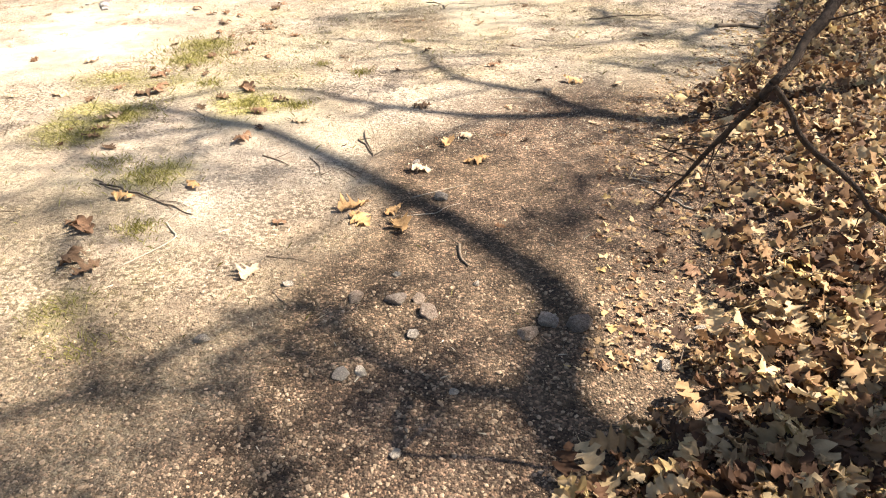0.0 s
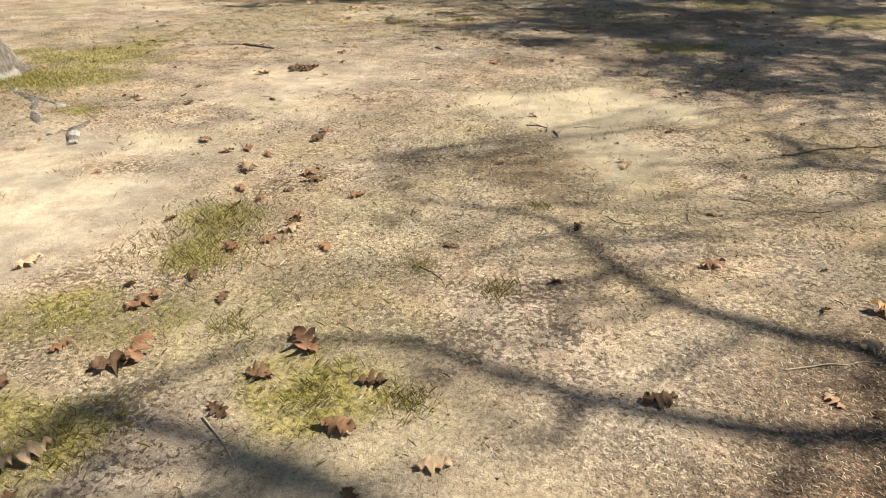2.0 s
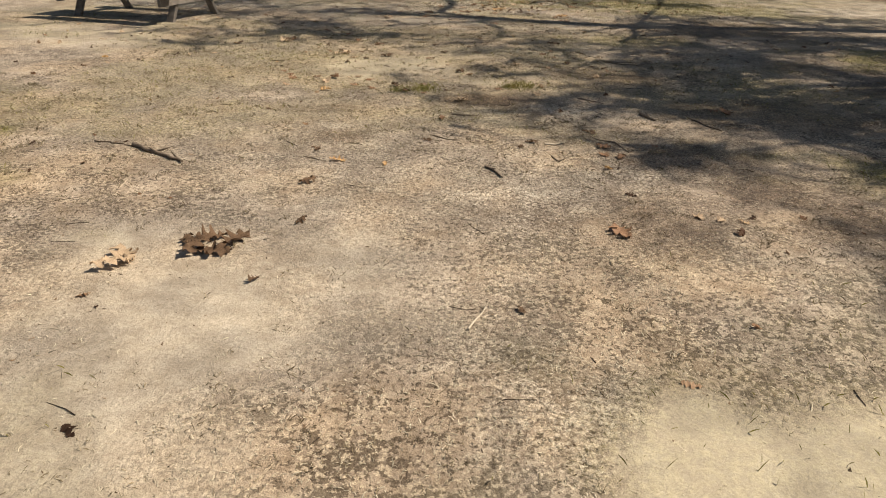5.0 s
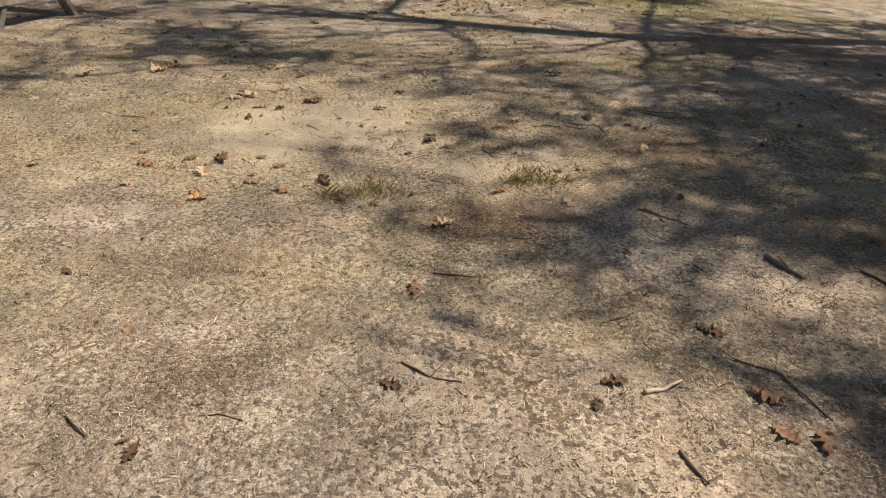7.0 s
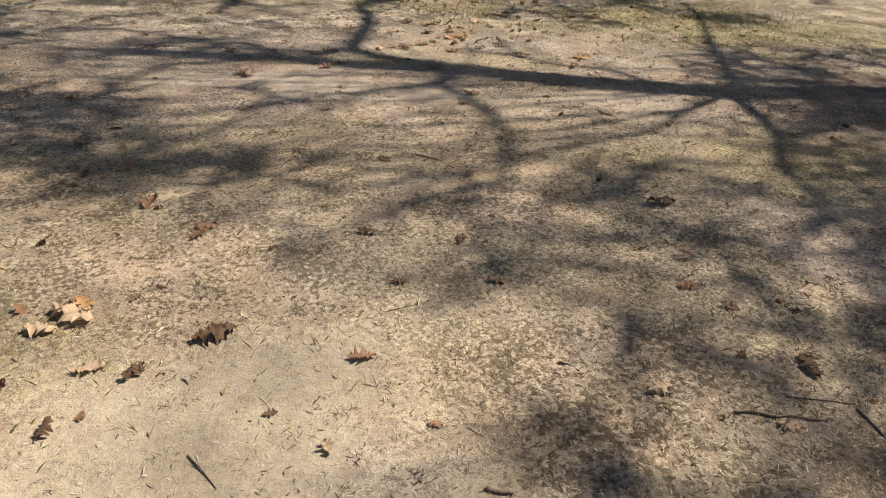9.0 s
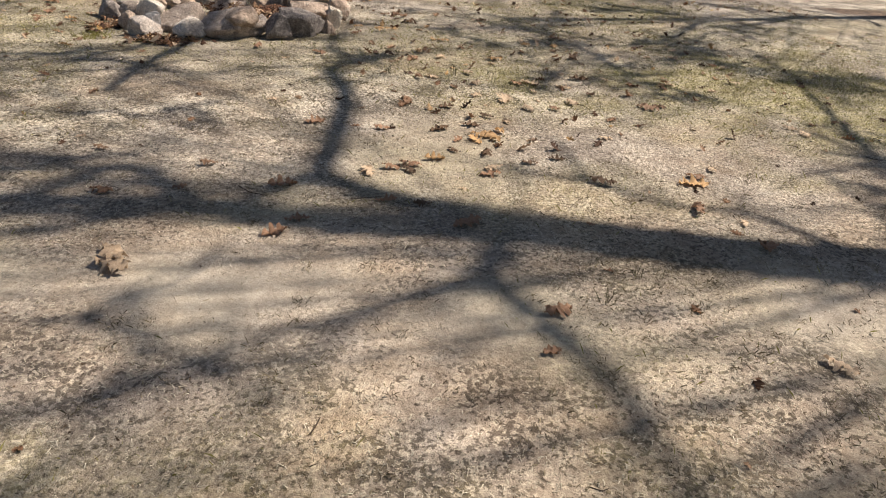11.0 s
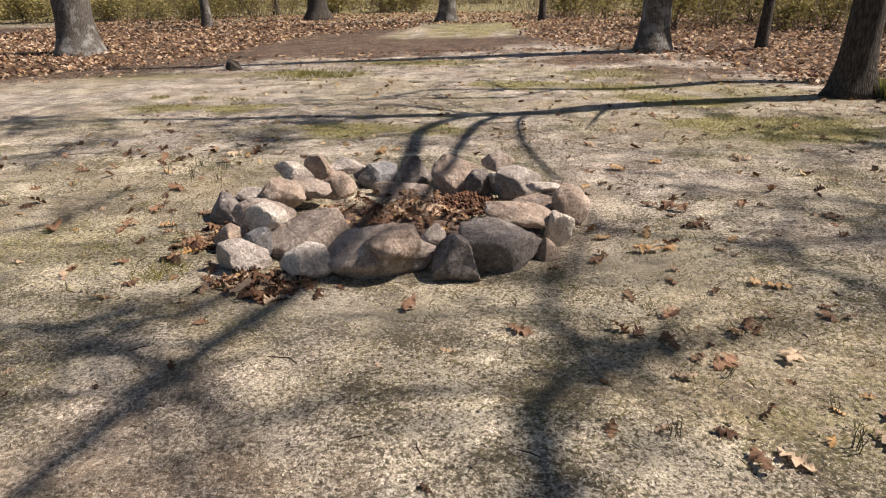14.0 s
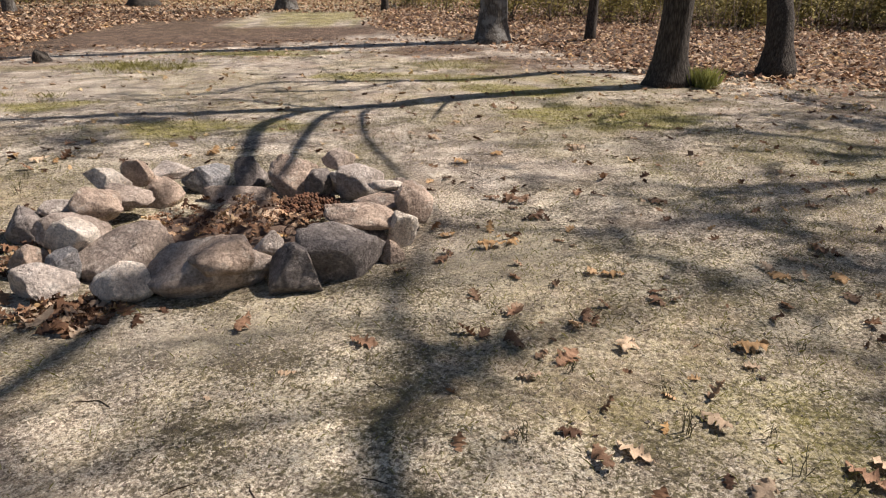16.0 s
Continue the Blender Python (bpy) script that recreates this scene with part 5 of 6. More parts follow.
leaves('russet', [(0.22, 20.18, 0.11), (1.16, 20.87, 0.11), (0.58, 19.92, 0.11), (-1.17, 19.05, 0.11), (-1.78, 18.83, 0.16), (-2.66, 18.77, 0.13), (-1.80, 18.31, 0.13), (-0.91, 20.38, 0.11), (0.59, 18.00, 0.13), (0.68, 18.86, 0.13), (-1.70, 18.44, 0.12), (-0.73, 23.71, 0.12), (-0.49, 23.70, 0.11), (2.08, 23.69, 0.11), (-3.44, 22.73, 0.12), (-3.88, 23.24, 0.11), (-3.65, 22.66, 0.13), (-4.27, 22.83, 0.11), (-4.49, 25.54, 0.11), (-3.68, 22.05, 0.10), (-3.07, 21.68, 0.08), (0.79, 24.50, 0.09), (-1.14, 13.61, 0.08), (-2.75, 13.36, 0.09), (-2.99, 13.26, 0.12), (-2.12, 12.86, 0.10), (-3.21, 16.55, 0.09), (-3.60, 15.65, 0.15)])
leaves('russet', [(-3.50, 15.69, 0.12), (-2.31, 12.99, 0.10), (-0.88, 12.86, 0.10), (-1.78, 12.76, 0.10), (-2.83, 16.19, 0.12), (-1.60, 14.46, 0.10), (-1.38, 14.12, 0.05), (-0.94, 16.04, 0.08), (-1.41, 11.83, 0.10), (0.19, 11.16, 0.06), (1.02, 12.28, 0.10), (-1.87, 7.06, 0.12), (-0.23, 10.94, 0.10), (-2.35, 6.60, 0.10), (-2.17, 6.49, 0.10), (-1.76, 5.48, 0.11), (-2.40, 4.24, 0.10)])
leaves('dark', [(1.14, 20.26, 0.11), (-0.47, 20.71, 0.11), (-0.31, 19.11, 0.11), (-0.11, 19.17, 0.11), (-1.06, 18.57, 0.10), (-1.02, 24.22, 0.11), (0.25, 25.61, 0.11), (-0.59, 22.29, 0.08), (1.48, 23.41, 0.12), (-1.43, 14.94, 0.07), (-1.40, 13.47, 0.06), (-0.53, 16.32, 0.06), (-0.21, 14.35, 0.06), (-1.90, 12.99, 0.12), (-1.39, 12.81, 0.06), (-0.47, 13.19, 0.07), (-3.05, 16.12, 0.08), (-1.98, 15.25, 0.05), (-1.55, 15.36, 0.10), (-1.12, 15.26, 0.09), (-1.42, 16.27, 0.09), (-0.09, 14.65, 0.08), (-2.48, 14.90, 0.06), (-1.90, 14.22, 0.05), (-2.28, 10.93, 0.08), (-0.72, 11.21, 0.10), (-0.81, 11.10, 0.07), (-1.51, 11.22, 0.09)])
leaves('dark', [(-4.13, 15.29, 0.10), (-2.90, 11.97, 0.07), (-2.54, 9.46, 0.16), (-2.65, 9.43, 0.14), (-2.21, 9.05, 0.07), (-1.01, 8.84, 0.06), (-3.37, 8.55, 0.10), (-2.13, 9.69, 0.10), (-0.91, 5.11, 0.09), (-0.58, 6.33, 0.07), (-3.81, 8.12, 0.10), (-2.27, 5.41, 0.08), (0.75, 6.99, 0.10), (-2.45, 5.44, 0.10), (-1.69, 3.88, 0.10), (-1.20, 3.51, 0.09)])
leaves('orange', [(0.25, 25.26, 0.11), (-0.72, 22.86, 0.11), (-2.94, 25.27, 0.11), (-4.32, 24.89, 0.11), (-4.00, 22.96, 0.11)])
leaves('dark', [(-1.62, 2.02, 0.16), (-1.52, 1.95, 0.14), (-1.74, 2.32, 0.15), (-2.2, 3.5, 0.12), (-2.0, 3.2, 0.1), (-1.9, 4.6, 0.1), (-2.5, 4.0, 0.12), (-2.1, 4.8, 0.1)])


def scatter_leaves(name, label, xs, ys, zs, sizes, mat, seed, tilt=35, shapes=LEAF_SHAPES):
    """Many leaves in one mesh."""
    rng = np.random.RandomState(seed)
    V, F, n0 = [], [], 0
    for x, y, z, s in zip(xs, ys, zs, sizes):
        v, f = shapes[rng.randint(7)]
        m = np.array(Euler((radians(rng.uniform(-tilt, tilt)), radians(rng.uniform(-tilt, tilt)), rng.uniform(0, 6.28))).to_matrix())
        q = (v * s) @ m.T + (x, y, z)
        q[:, 2] += max(0.0, z - q[:, 2].min() - 0.015)
        V.append(q)
        F += [tuple(i + n0 for i in face) for face in f]
        n0 += len(v)
    ob = from_arrays(name, np.concatenate(V), F, mat, True)
    return tagged(ob, label, "leaf litter", kind="stuff")


rs = np.random.RandomState(3)
# the deep bank of leaves beside the start of the track
n = 21000
ly = -0.9 + 10.5 * rs.rand(n) ** 1.7
lx = bank_edge(ly) - 0.12 + 2.3 * rs.rand(n) ** 1.15 + 0.5 * (vnoise(ly, ly, 1.6, 4) - 0.5)
thin = np.clip((lx - bank_edge(ly) + 0.12) / 0.55, 0.05, 1) ** (1 + 1.2 * np.exp(-((ly - 2.9) / 0.7) ** 2))
lx = np.where(rs.rand(n) < thin, lx, 99.0)
keep = (lx < 4.5)
lx, ly = lx[keep], ly[keep]
near = ly < 1.45 + 0.7 * rs.rand(len(ly)) ** 1.5
scatter_leaves("leaf_litter", "deep drift of golden tan and dark brown oak leaves", lx[near], ly[near], ground_z(lx[near], ly[near]) + 0.005 + 0.05 * rs.rand(near.sum()), 0.05 + 0.095 * rs.rand(near.sum()) ** 1.4, BANK, 1, 50, COARSE_SHAPES)
away = ~near
scatter_leaves("pale_leaf_litter", "drift of bleached tan and brown oak leaves and scraps", lx[away], ly[away], ground_z(lx[away], ly[away]) + 0.005 + 0.04 * rs.rand(away.sum()), 0.03 + 0.075 * rs.rand(away.sum()) ** 1.6, BANK, 1, 60, FAR_SHAPES)
n = 2600
ey = 1.4 + 5.0 * rs.rand(n) ** 1.4
ex = bank_edge(ey) - 0.45 + 0.75 * rs.rand(n) ** 0.7
scatter_leaves("leaf_scraps", "small tan leaf scraps along the edge of the leaf bank", ex, ey, ground_z(ex, ey) + 0.003, 0.015 + 0.04 * rs.rand(n) ** 1.5, BANK, 21, 35, FAR_SHAPES)
n = 9000
wy = -6 + 32 * rs.rand(n)
wx = bank_edge(wy) + 1.6 + 9 * rs.rand(n)
scatter_leaves("leaf_floor", "dry brown oak leaves covering the forest floor", wx, wy, ground_z(wx, wy) + 0.01 + 0.02 * rs.rand(n), 0.10 + 0.06 * rs.rand(n), LITTER, 8, 30, FAR_SHAPES)
# the carpet of leaves under the trees beyond the pit
n = 48000
fx, fy = -22 + 34 * rs.rand(n), 28 + 22 * rs.rand(n) ** 1.3
edge = np.interp(fx, [-22, -14, -12, -10.8, -9.6, -9.2, -7.7, -6, -4, -2.2, -1.2, 0.5, 1.6, 2.6, 4, 6, 12], [28.5, 30.3, 31.4, 33.3, 34.8, 39.5, 41.0, 42.0, 42.5, 38.5, 36.3, 35.0, 33.2, 30.4, 29.4, 28.0, 26.8]) + 1.2 * (vnoise(fx, fy, 0.8, 8) - 0.5) - 1.2 * rs.rand(n) ** 4
path = (np.abs(fx + 4.4) < 1.4 + 0.6 * vnoise(fx, fy, 0.7, 9)) & (fy > 37) & (fy < 43.5)
keep = (fy > edge) & ~path
fx, fy = fx[keep], fy[keep]
scatter_leaves("leaf_carpet", "carpet of dry brown oak leaves under the trees", fx, fy, ground_z(fx, fy) + 0.010 + 0.03 * rs.rand(len(fx)), 0.08 + 0.07 * rs.rand(len(fx)), BLEACHED_SUNLIT, 2, 36, FAR_SHAPES)
n = 1500
ex = -13 + 19 * rs.rand(n)
ey = np.interp(ex, [-14, -12, -10.8, -9.6, -8, -4, -1.2, 0.5, 1.6, 2.6, 4, 6], [30.3, 31.4, 33.3, 34.4, 34.6, 35.6, 35.6, 34.6, 32.8, 30.2, 29.2, 27.8]) - 3.2 * rs.rand(n) ** 1.8
scatter_leaves("edge_leaves", "thinly strewn brown leaves at the edge of the carpet", ex, ey, ground_z(ex, ey) + 0.004, 0.05 + 0.07 * rs.rand(n), BLEACHED_SUNLIT, 22, 30, FAR_SHAPES)
# leaves caught in the pit and beside it
n = 170
a, r = rs.rand(n) * 6.28, np.sqrt(rs.rand(n))
px, py = -2.40 + 0.62 * r * np.cos(a), 23.25 + 0.40 * r * np.sin(a)
scatter_leaves("pit_leaves", "brown and orange leaves lying on the hearth", px, py, np.full(n, 0.055) + 0.025 * rs.rand(n), 0.05 + 0.06 * rs.rand(n), BLEACHED_SUNLIT, 3, 40)
n = 150
px = np.where(np.arange(n) < 80, -2.98 + 0.17 * rs.randn(n), -3.60 + 0.13 * rs.randn(n))
py = np.where(np.arange(n) < 80, 22.14 + 0.08 * rs.randn(n), 22.75 + 0.18 * rs.randn(n))
keep = np.hypot(px + 2.38, py - 23.3) > 1.02
px, py = px[keep], py[keep]
scatter_leaves("drifted_leaves", "russet leaves drifted against the stones", px, py, ground_z(px, py) + 0.004, 0.07 + 0.06 * rs.rand(len(px)), LITTER, 4, 30)
# stray leaves and scraps all over the clearing
n = 1500
px, py = -7 + 12 * rs.rand(n), 2 + 31 * rs.rand(n) ** 0.8
keep = (np.hypot(px + 2.38, py - 23.3) > 1.25) & ~((np.abs(px + 1.4) < 0.9) & (py < 20))
px, py = px[keep], py[keep]
scatter_leaves("stray_leaves", "small scattered brown leaves and leaf scraps", px, py, ground_z(px, py) + 0.004, 0.03 + 0.06 * rs.rand(len(px)) ** 1.5, LITTER, 6, 30, COARSE_SHAPES)


n = 60
px, py = -6.5 + 2.9 * rs.rand(n), 21.5 + 3.8 * rs.rand(n)
scatter_leaves("leaf_scatter", "orange-brown oak leaves lying beside the fire pit", px, py, ground_z(px, py) + 0.006, 0.07 + 0.06 * rs.rand(n), LITTER, 9, 40)
sx, sy = -7.0 + 11.5 * rs.rand(260), 24.6 + 6.5 * rs.rand(260)
scatter_leaves("strewn_leaves", "orange and brown leaves strewn thinly over the clearing", sx, sy, ground_z(sx, sy) + 0.006, 0.06 + 0.06 * rs.rand(260), BANK, 24, 40, FAR_SHAPES)
n = 150
px, py = -1.2 + 4.2 * rs.rand(n), 19.3 + 5.0 * rs.rand(n)
scatter_leaves("crumpled_leaves", "small crumpled tan and brown leaves on the soil", px, py, ground_z(px, py) + 0.006, 0.05 + 0.06 * rs.rand(n), LITTER, 7, 45)


# ---- cones in the pit ----
V, F, n0 = [], [], 0
ico = bmesh.new()
bmesh.ops.create_icosphere(ico, subdivisions=1, radius=1.0)
iv = np.array([v.co[:] for v in ico.verts])
iface = [tuple(v.index for v in f.verts) for f in ico.faces]
ico.free()
for i in range(330):
    a, r = rs.rand() * 6.28, math.sqrt(rs.rand())
    x, y = -2.0 + 0.22 * r * math.cos(a), 23.5 + 0.24 * r * math.sin(a)
    s = 0.009 + 0.006 * rs.rand()
    q = iv * (1 + 0.25 * rs.rand(len(iv), 1)) * (s, s, s * 1.2) + (x, y, 0.04 + 0.05 * (1 - r) + 0.02 * rs.rand())
    V.append(q)
    F += [tuple(k + n0 for k in f) for f in iface]
    n0 += len(iv)
tagged(from_arrays("cone_heap", np.concatenate(V), F, CONE, True), "heap of small reddish brown cones in the hearth", "cones", kind="stuff")


# ---- twigs and sticks ----
def twig(rows, r, pale=False, fork=0, label=""):
    """A twig on the ground through the given places."""
    rng = random.Random(int(rows[0][1] * 100) + int(rows[0][0] * 37))
    r *= 0.6 if pale else 0.8
    dense = []
    for (x0, y0), (x1, y1) in zip(rows, rows[1:]):
        k = max(2, int(math.hypot(x1 - x0, y1 - y0) / 0.06))
        w = 0.05 * math.hypot(x1 - x0, y1 - y0)
        dense += [(x0 + (x1 - x0) * i / k + (i > 0) * rng.uniform(-w, w), y0 + (y1 - y0) * i / k + (i > 0) * rng.uniform(-w, w)) for i in range(k)]
    dense.append(rows[-1])
    pts = [Vector((x, y, gz(x, y) + r * 0.5 + rng.uniform(0, 0.004))) for x, y in dense]
    o = pts[0].copy()
    bm = bmesh.new()
    rr = [r * (1 - 0.5 * i / (len(pts) - 1)) for i in range(len(pts))]
    tube(bm, [p - o for p in pts], rr, 6, 0.12, int(abs(o.x * 100)))
    for k in range(fork + 1):
        p = rng.choice(pts) - o
        d = Vector((rng.uniform(-1, 1), rng.uniform(-1, 1), 0.25)).normalized() * rng.uniform(0.05, 0.12)
        tube(bm, [p, p + d * 0.5, p + d], [r * 0.5, r * 0.4, r * 0.2], 5)
    me = bpy.data.meshes.new("twig")
    bm.to_mesh(me)
    bm.free()
    me.materials.append(PALE_TWIG if pale else TWIG)
    ob = new("twig", me)
    ob.location = o
    tagged(ob, label or ("bleached dry twig lying on the ground" if pale else "thin grey-brown twig lying on the ground"), "twig", "fallen twigs")


twig([(-1.84, 2.74), (-1.60, 2.64), (-1.24, 2.43)], 0.007, fork=2)
twig([(-1.90, 2.80), (-1.56, 2.60), (-1.30, 2.51)], 0.005)
twig([(-1.34, 2.35), (-1.25, 2.23), (-1.31, 2.10), (-1.39, 1.98)], 0.008, True)
twig([(-0.54, 3.50), (-0.51, 3.33), (-0.45, 3.14), (-0.52, 2.86)], 0.006, fork=2)
twig([(-0.56, 3.35), (-0.51, 3.29), (-0.46, 3.17)], 0.009)
twig([(-0.20, 2.64), (-0.05, 2.72), (0.10, 2.79)], 0.005, True)
twig([(-0.19, 2.46), (-0.07, 2.49), (0.05, 2.59)], 0.004, True)
twig([(1.04, 2.74), (1.15, 2.55), (1.26, 2.39)], 0.008, True, fork=2)
twig([(0.95, 2.87), (1.06, 2.81)], 0.006, True)
twig([(0.58, 3.05), (0.68, 3.07), (0.78, 3.12)], 0.004, True)
twig([(-0.71, 1.82), (-0.63, 1.73)], 0.004)
twig([(-1.08, 3.12), (-1.0, 3.07), (-0.90, 2.99)], 0.006)
twig([(-0.80, 2.08), (-0.69, 2.06), (-0.59, 2.02)], 0.003)
twig([(0.04, 2.19), (0.05, 2.08), (0.08, 2.02)], 0.009)
twig([(0.83, 2.72), (0.96, 2.79)], 0.004, True)
twig([(2.48, 6.08), (2.74, 6.16), (2.92, 6.03)], 0.03, label="short thick grey stick beside the leaf bank")
twig([(0.98, 2.90), (1.10, 2.86)], 0.006, True)
twig([(-1.73, 3.85), (-1.64, 3.75), (-1.56, 3.63)], 0.006, True)
twig([(-1.45, 3.14), (-1.37, 3.08)], 0.005, True)
twig([(0.29, 4.11), (0.47, 4.14), (0.66, 4.14)], 0.005, True)
twig([(1.35, 6.44), (1.67, 6.54), (2.10, 6.58)], 0.010, fork=2)
twig([(-0.81, 3.11), (-0.73, 2.99), (-0.70, 2.88)], 0.004)
twig([(-0.31, 7.19), (-0.22, 7.18), (-0.15, 7.13)], 0.008)
twig([(-0.12, 7.02), (-0.105, 6.90)], 0.013, label="stubby broken stick lying on sand")
twig([(-3.93, 11.02), (-3.59, 10.90)], 0.008)
twig([(-3.59, 10.90), (-3.38, 10.75), (-3.12, 10.57)], 0.024, fork=2, label="dark knotty stick lying on sand")
twig([(-1.24, 8.68), (-1.16, 8.87)], 0.010, True)
twig([(0.05, 7.12), (0.13, 7.13), (0.22, 7.12)], 0.004)
twig([(-0.21, 11.33), (-0.09, 11.24), (-0.06, 11.10), (-0.04, 10.99)], 0.007)
twig([(-1.47, 11.34), (-1.37, 11.26), (-1.26, 11.23)], 0.006)
twig([(-1.09, 10.64), (-1.03, 10.56), (-0.99, 10.44)], 0.013, label="short thick broken stick on the ground")
twig([(0.33, 12.12), (0.40, 11.90)], 0.022, label="short thick stick half sunk in the soil")
twig([(0.73, 11.98), (0.78, 11.81), (0.86, 11.62)], 0.010, fork=2)
twig([(-0.57, 10.53), (-0.43, 10.58)], 0.004, True)
twig([(-0.61, 10.88), (-0.58, 10.75)], 0.010)
twig([(-0.63, 11.15), (-0.55, 11.17), (-0.47, 11.21)], 0.016, True, label="pale flaking piece of wood")
twig([(-0.10, 12.66), (0.08, 12.46)], 0.008)
twig([(-1.32, 11.97), (-1.11, 11.93)], 0.006)
twig([(0.49, 14.51), (0.83, 14.45)], 0.010)
twig([(-2.35, 10.77), (-2.17, 10.67)], 0.004)
twig([(-1.51, 13.21), (-1.37, 13.39), (-1.27, 13.46)], 0.010, True, fork=2)
twig([(-0.59, 13.45), (-0.66, 13.30), (-0.68, 13.18)], 0.006)
twig([(0.49, 14.46), (0.68, 14.31), (0.88, 14.36), (1.09, 14.52)], 0.008)
twig([(-0.39, 14.08), (-0.21, 14.04), (-0.08, 14.01)], 0.006)
twig([(0.05, 14.06), (0.05, 13.88)], 0.007)
twig([(-0.13, 12.66), (-0.04, 12.57)], 0.007)
twig([(-3.44, 14.18), (-3.27, 14.13)], 0.006)
twig([(-0.90, 13.57), (-0.84, 13.44)], 0.006)
twig([(-0.17, 14.13), (0.06, 14.08)], 0.005)
twig([(-1.27, 13.86), (-1.19, 13.84)], 0.010)
twig([(-1.23, 16.34), (-1.10, 16.26)], 0.006)
twig([(-2.12, 14.07), (-2.02, 13.94)], 0.004)
twig([(-6.20, 24.80), (-6.04, 24.87), (-5.88, 24.90)], 0.012, True)
twig([(3.29, 27.21), (3.6, 27.36), (3.85, 27.55)], 0.018, True)
twig([(4.18, 27.25), (4.37, 27.12)], 0.03, True)


# ---- small stones on the track ----
def pebble(x, y, s, kind):
    bm = stone_mesh(int(abs(x * 131 + y * 57)) % 97 + 60)
    me = bpy.data.meshes.new("pebble")
    bm.to_mesh(me)
    bm.free()
    me.materials.append(STONE[kind])
    ob = new("pebble", me)
    ob.matrix_basis = pose(x, y, gz(x, y) + 0.1 * s, 0, 0, x * 800) @ Matrix.Diagonal((s, s * 0.75, s * 0.5, 1))
    tagged(ob, "small " + {'pale': "whitish", 'grey': "grey", 'tan': "tan", 'brown': "brown"}[kind] + " stone lying in gravelly soil", "stone", "stones on the track")


for x, y, s, k in ((-0.055, 2.64, 0.085, 'grey'), (-0.37, 1.78, 0.075, 'tan'), (-0.21, 1.77, 0.09, 'brown'), (-0.12, 1.79, 0.07, 'tan'), (-0.08, 1.70, 0.10, 'tan'), (0.37, 1.66, 0.10, 'grey'), (0.49, 1.64, 0.11, 'brown'), (0.29, 1.59, 0.09, 'tan'),
                   (-0.655, 1.86, 0.045, 'pale'), (-0.22, 1.95, 0.04, 'pale'), (0.11, 1.89, 0.035, 'pale'), (-0.13, 1.57, 0.06, 'pale'), (-0.36, 1.36, 0.07, 'pale'), (-0.30, 1.37, 0.05, 'pale'), (-0.89, 1.52, 0.06, 'pale'), (0.02, 1.29, 0.035, 'pale'),
                   (0.93, 1.62, 0.045, 'pale'), (0.75, 1.42, 0.06, 'grey'), (-0.15, 1.02, 0.04, 'pale'), (-0.2, 3.05, 0.05, 'grey'), (-1.95, 11.15, 0.03, 'pale'), (0.02, 22.35, 0.05, 'grey')):
    pebble(x, y, s, k)


# ---- a dead forked branch standing out of the leaf bank ----
rngb = random.Random(9)
bm = bmesh.new()
BRANCH = Vector((1.62, 0.92, gz(1.62, 0.92)))
fork = Vector((0.76, 1.25, 1.04))


def crooked(points, r0, r1, wob):
    """A knotty stick through points."""
    p, out = [Vector(q) - BRANCH for q in points], []
    for a, b in zip(p, p[1:]):
        k = max(2, int((b - a).length / 0.05))
        out += [a.lerp(b, i / k) + (i > 0) * wob * Vector((rngb.uniform(-1, 1), rngb.uniform(-1, 1), rngb.uniform(-1, 1))) for i in range(k)]
    out.append(p[-1])
    n = len(out) - 1
    tube(bm, out, [(r0 + (r1 - r0) * i / n) * rngb.uniform(0.85, 1.2) for i in range(n + 1)], 7, 0.12)
    return out


limbs = [crooked([fork, (0.84, 1.31, 1.13), (0.95, 1.40, 1.24), (1.12, 1.55, 1.42)], 0.011, 0.017, 0.009),
         crooked([fork, (0.72, 1.29, 0.93), (0.66, 1.33, 0.80), (0.60, 1.36, 0.66)], 0.010, 0.003, 0.007),
         crooked([fork, (0.84, 1.22, 0.93), (1.08, 1.15, 0.73), (1.36, 1.02, 0.36), (1.62, 0.92, 0.08)], 0.007, 0.008, 0.008)]
for k in range(26):
    line = limbs[(0, 1, 1, 2)[k % 4]]
    p = rngb.choice(line[1:]) + BRANCH
    d = Vector((rngb.uniform(-1.3, 0.5), rngb.uniform(-0.6, 0.8), rngb.uniform(-0.8, 0.3))).normalized()
    ln = rngb.uniform(0.05, 0.26)
    side = d.cross(Vector((0.3, 0.5, 0.8))).normalized() * rngb.uniform(-0.25, 0.25) * ln
    crooked([p, p + d * ln * 0.5 + side, p + d * ln], 0.0024, 0.0009, 0.004)
    if ln > 0.12:
        q = p + d * ln * 0.5 + side
        crooked([q, q + (d + side.normalized() * rngb.choice((-0.8, 0.8))) * ln * 0.35], 0.0016, 0.0007, 0.003)
me = bpy.data.meshes.new("dead_branch")
bm.to_mesh(me)
me.materials.append(DARK_TWIG)
ob = new("dead_branch", me)
ob.location = BRANCH
tagged(ob, "dark forked dead branch standing in the leaf bank", "branch")


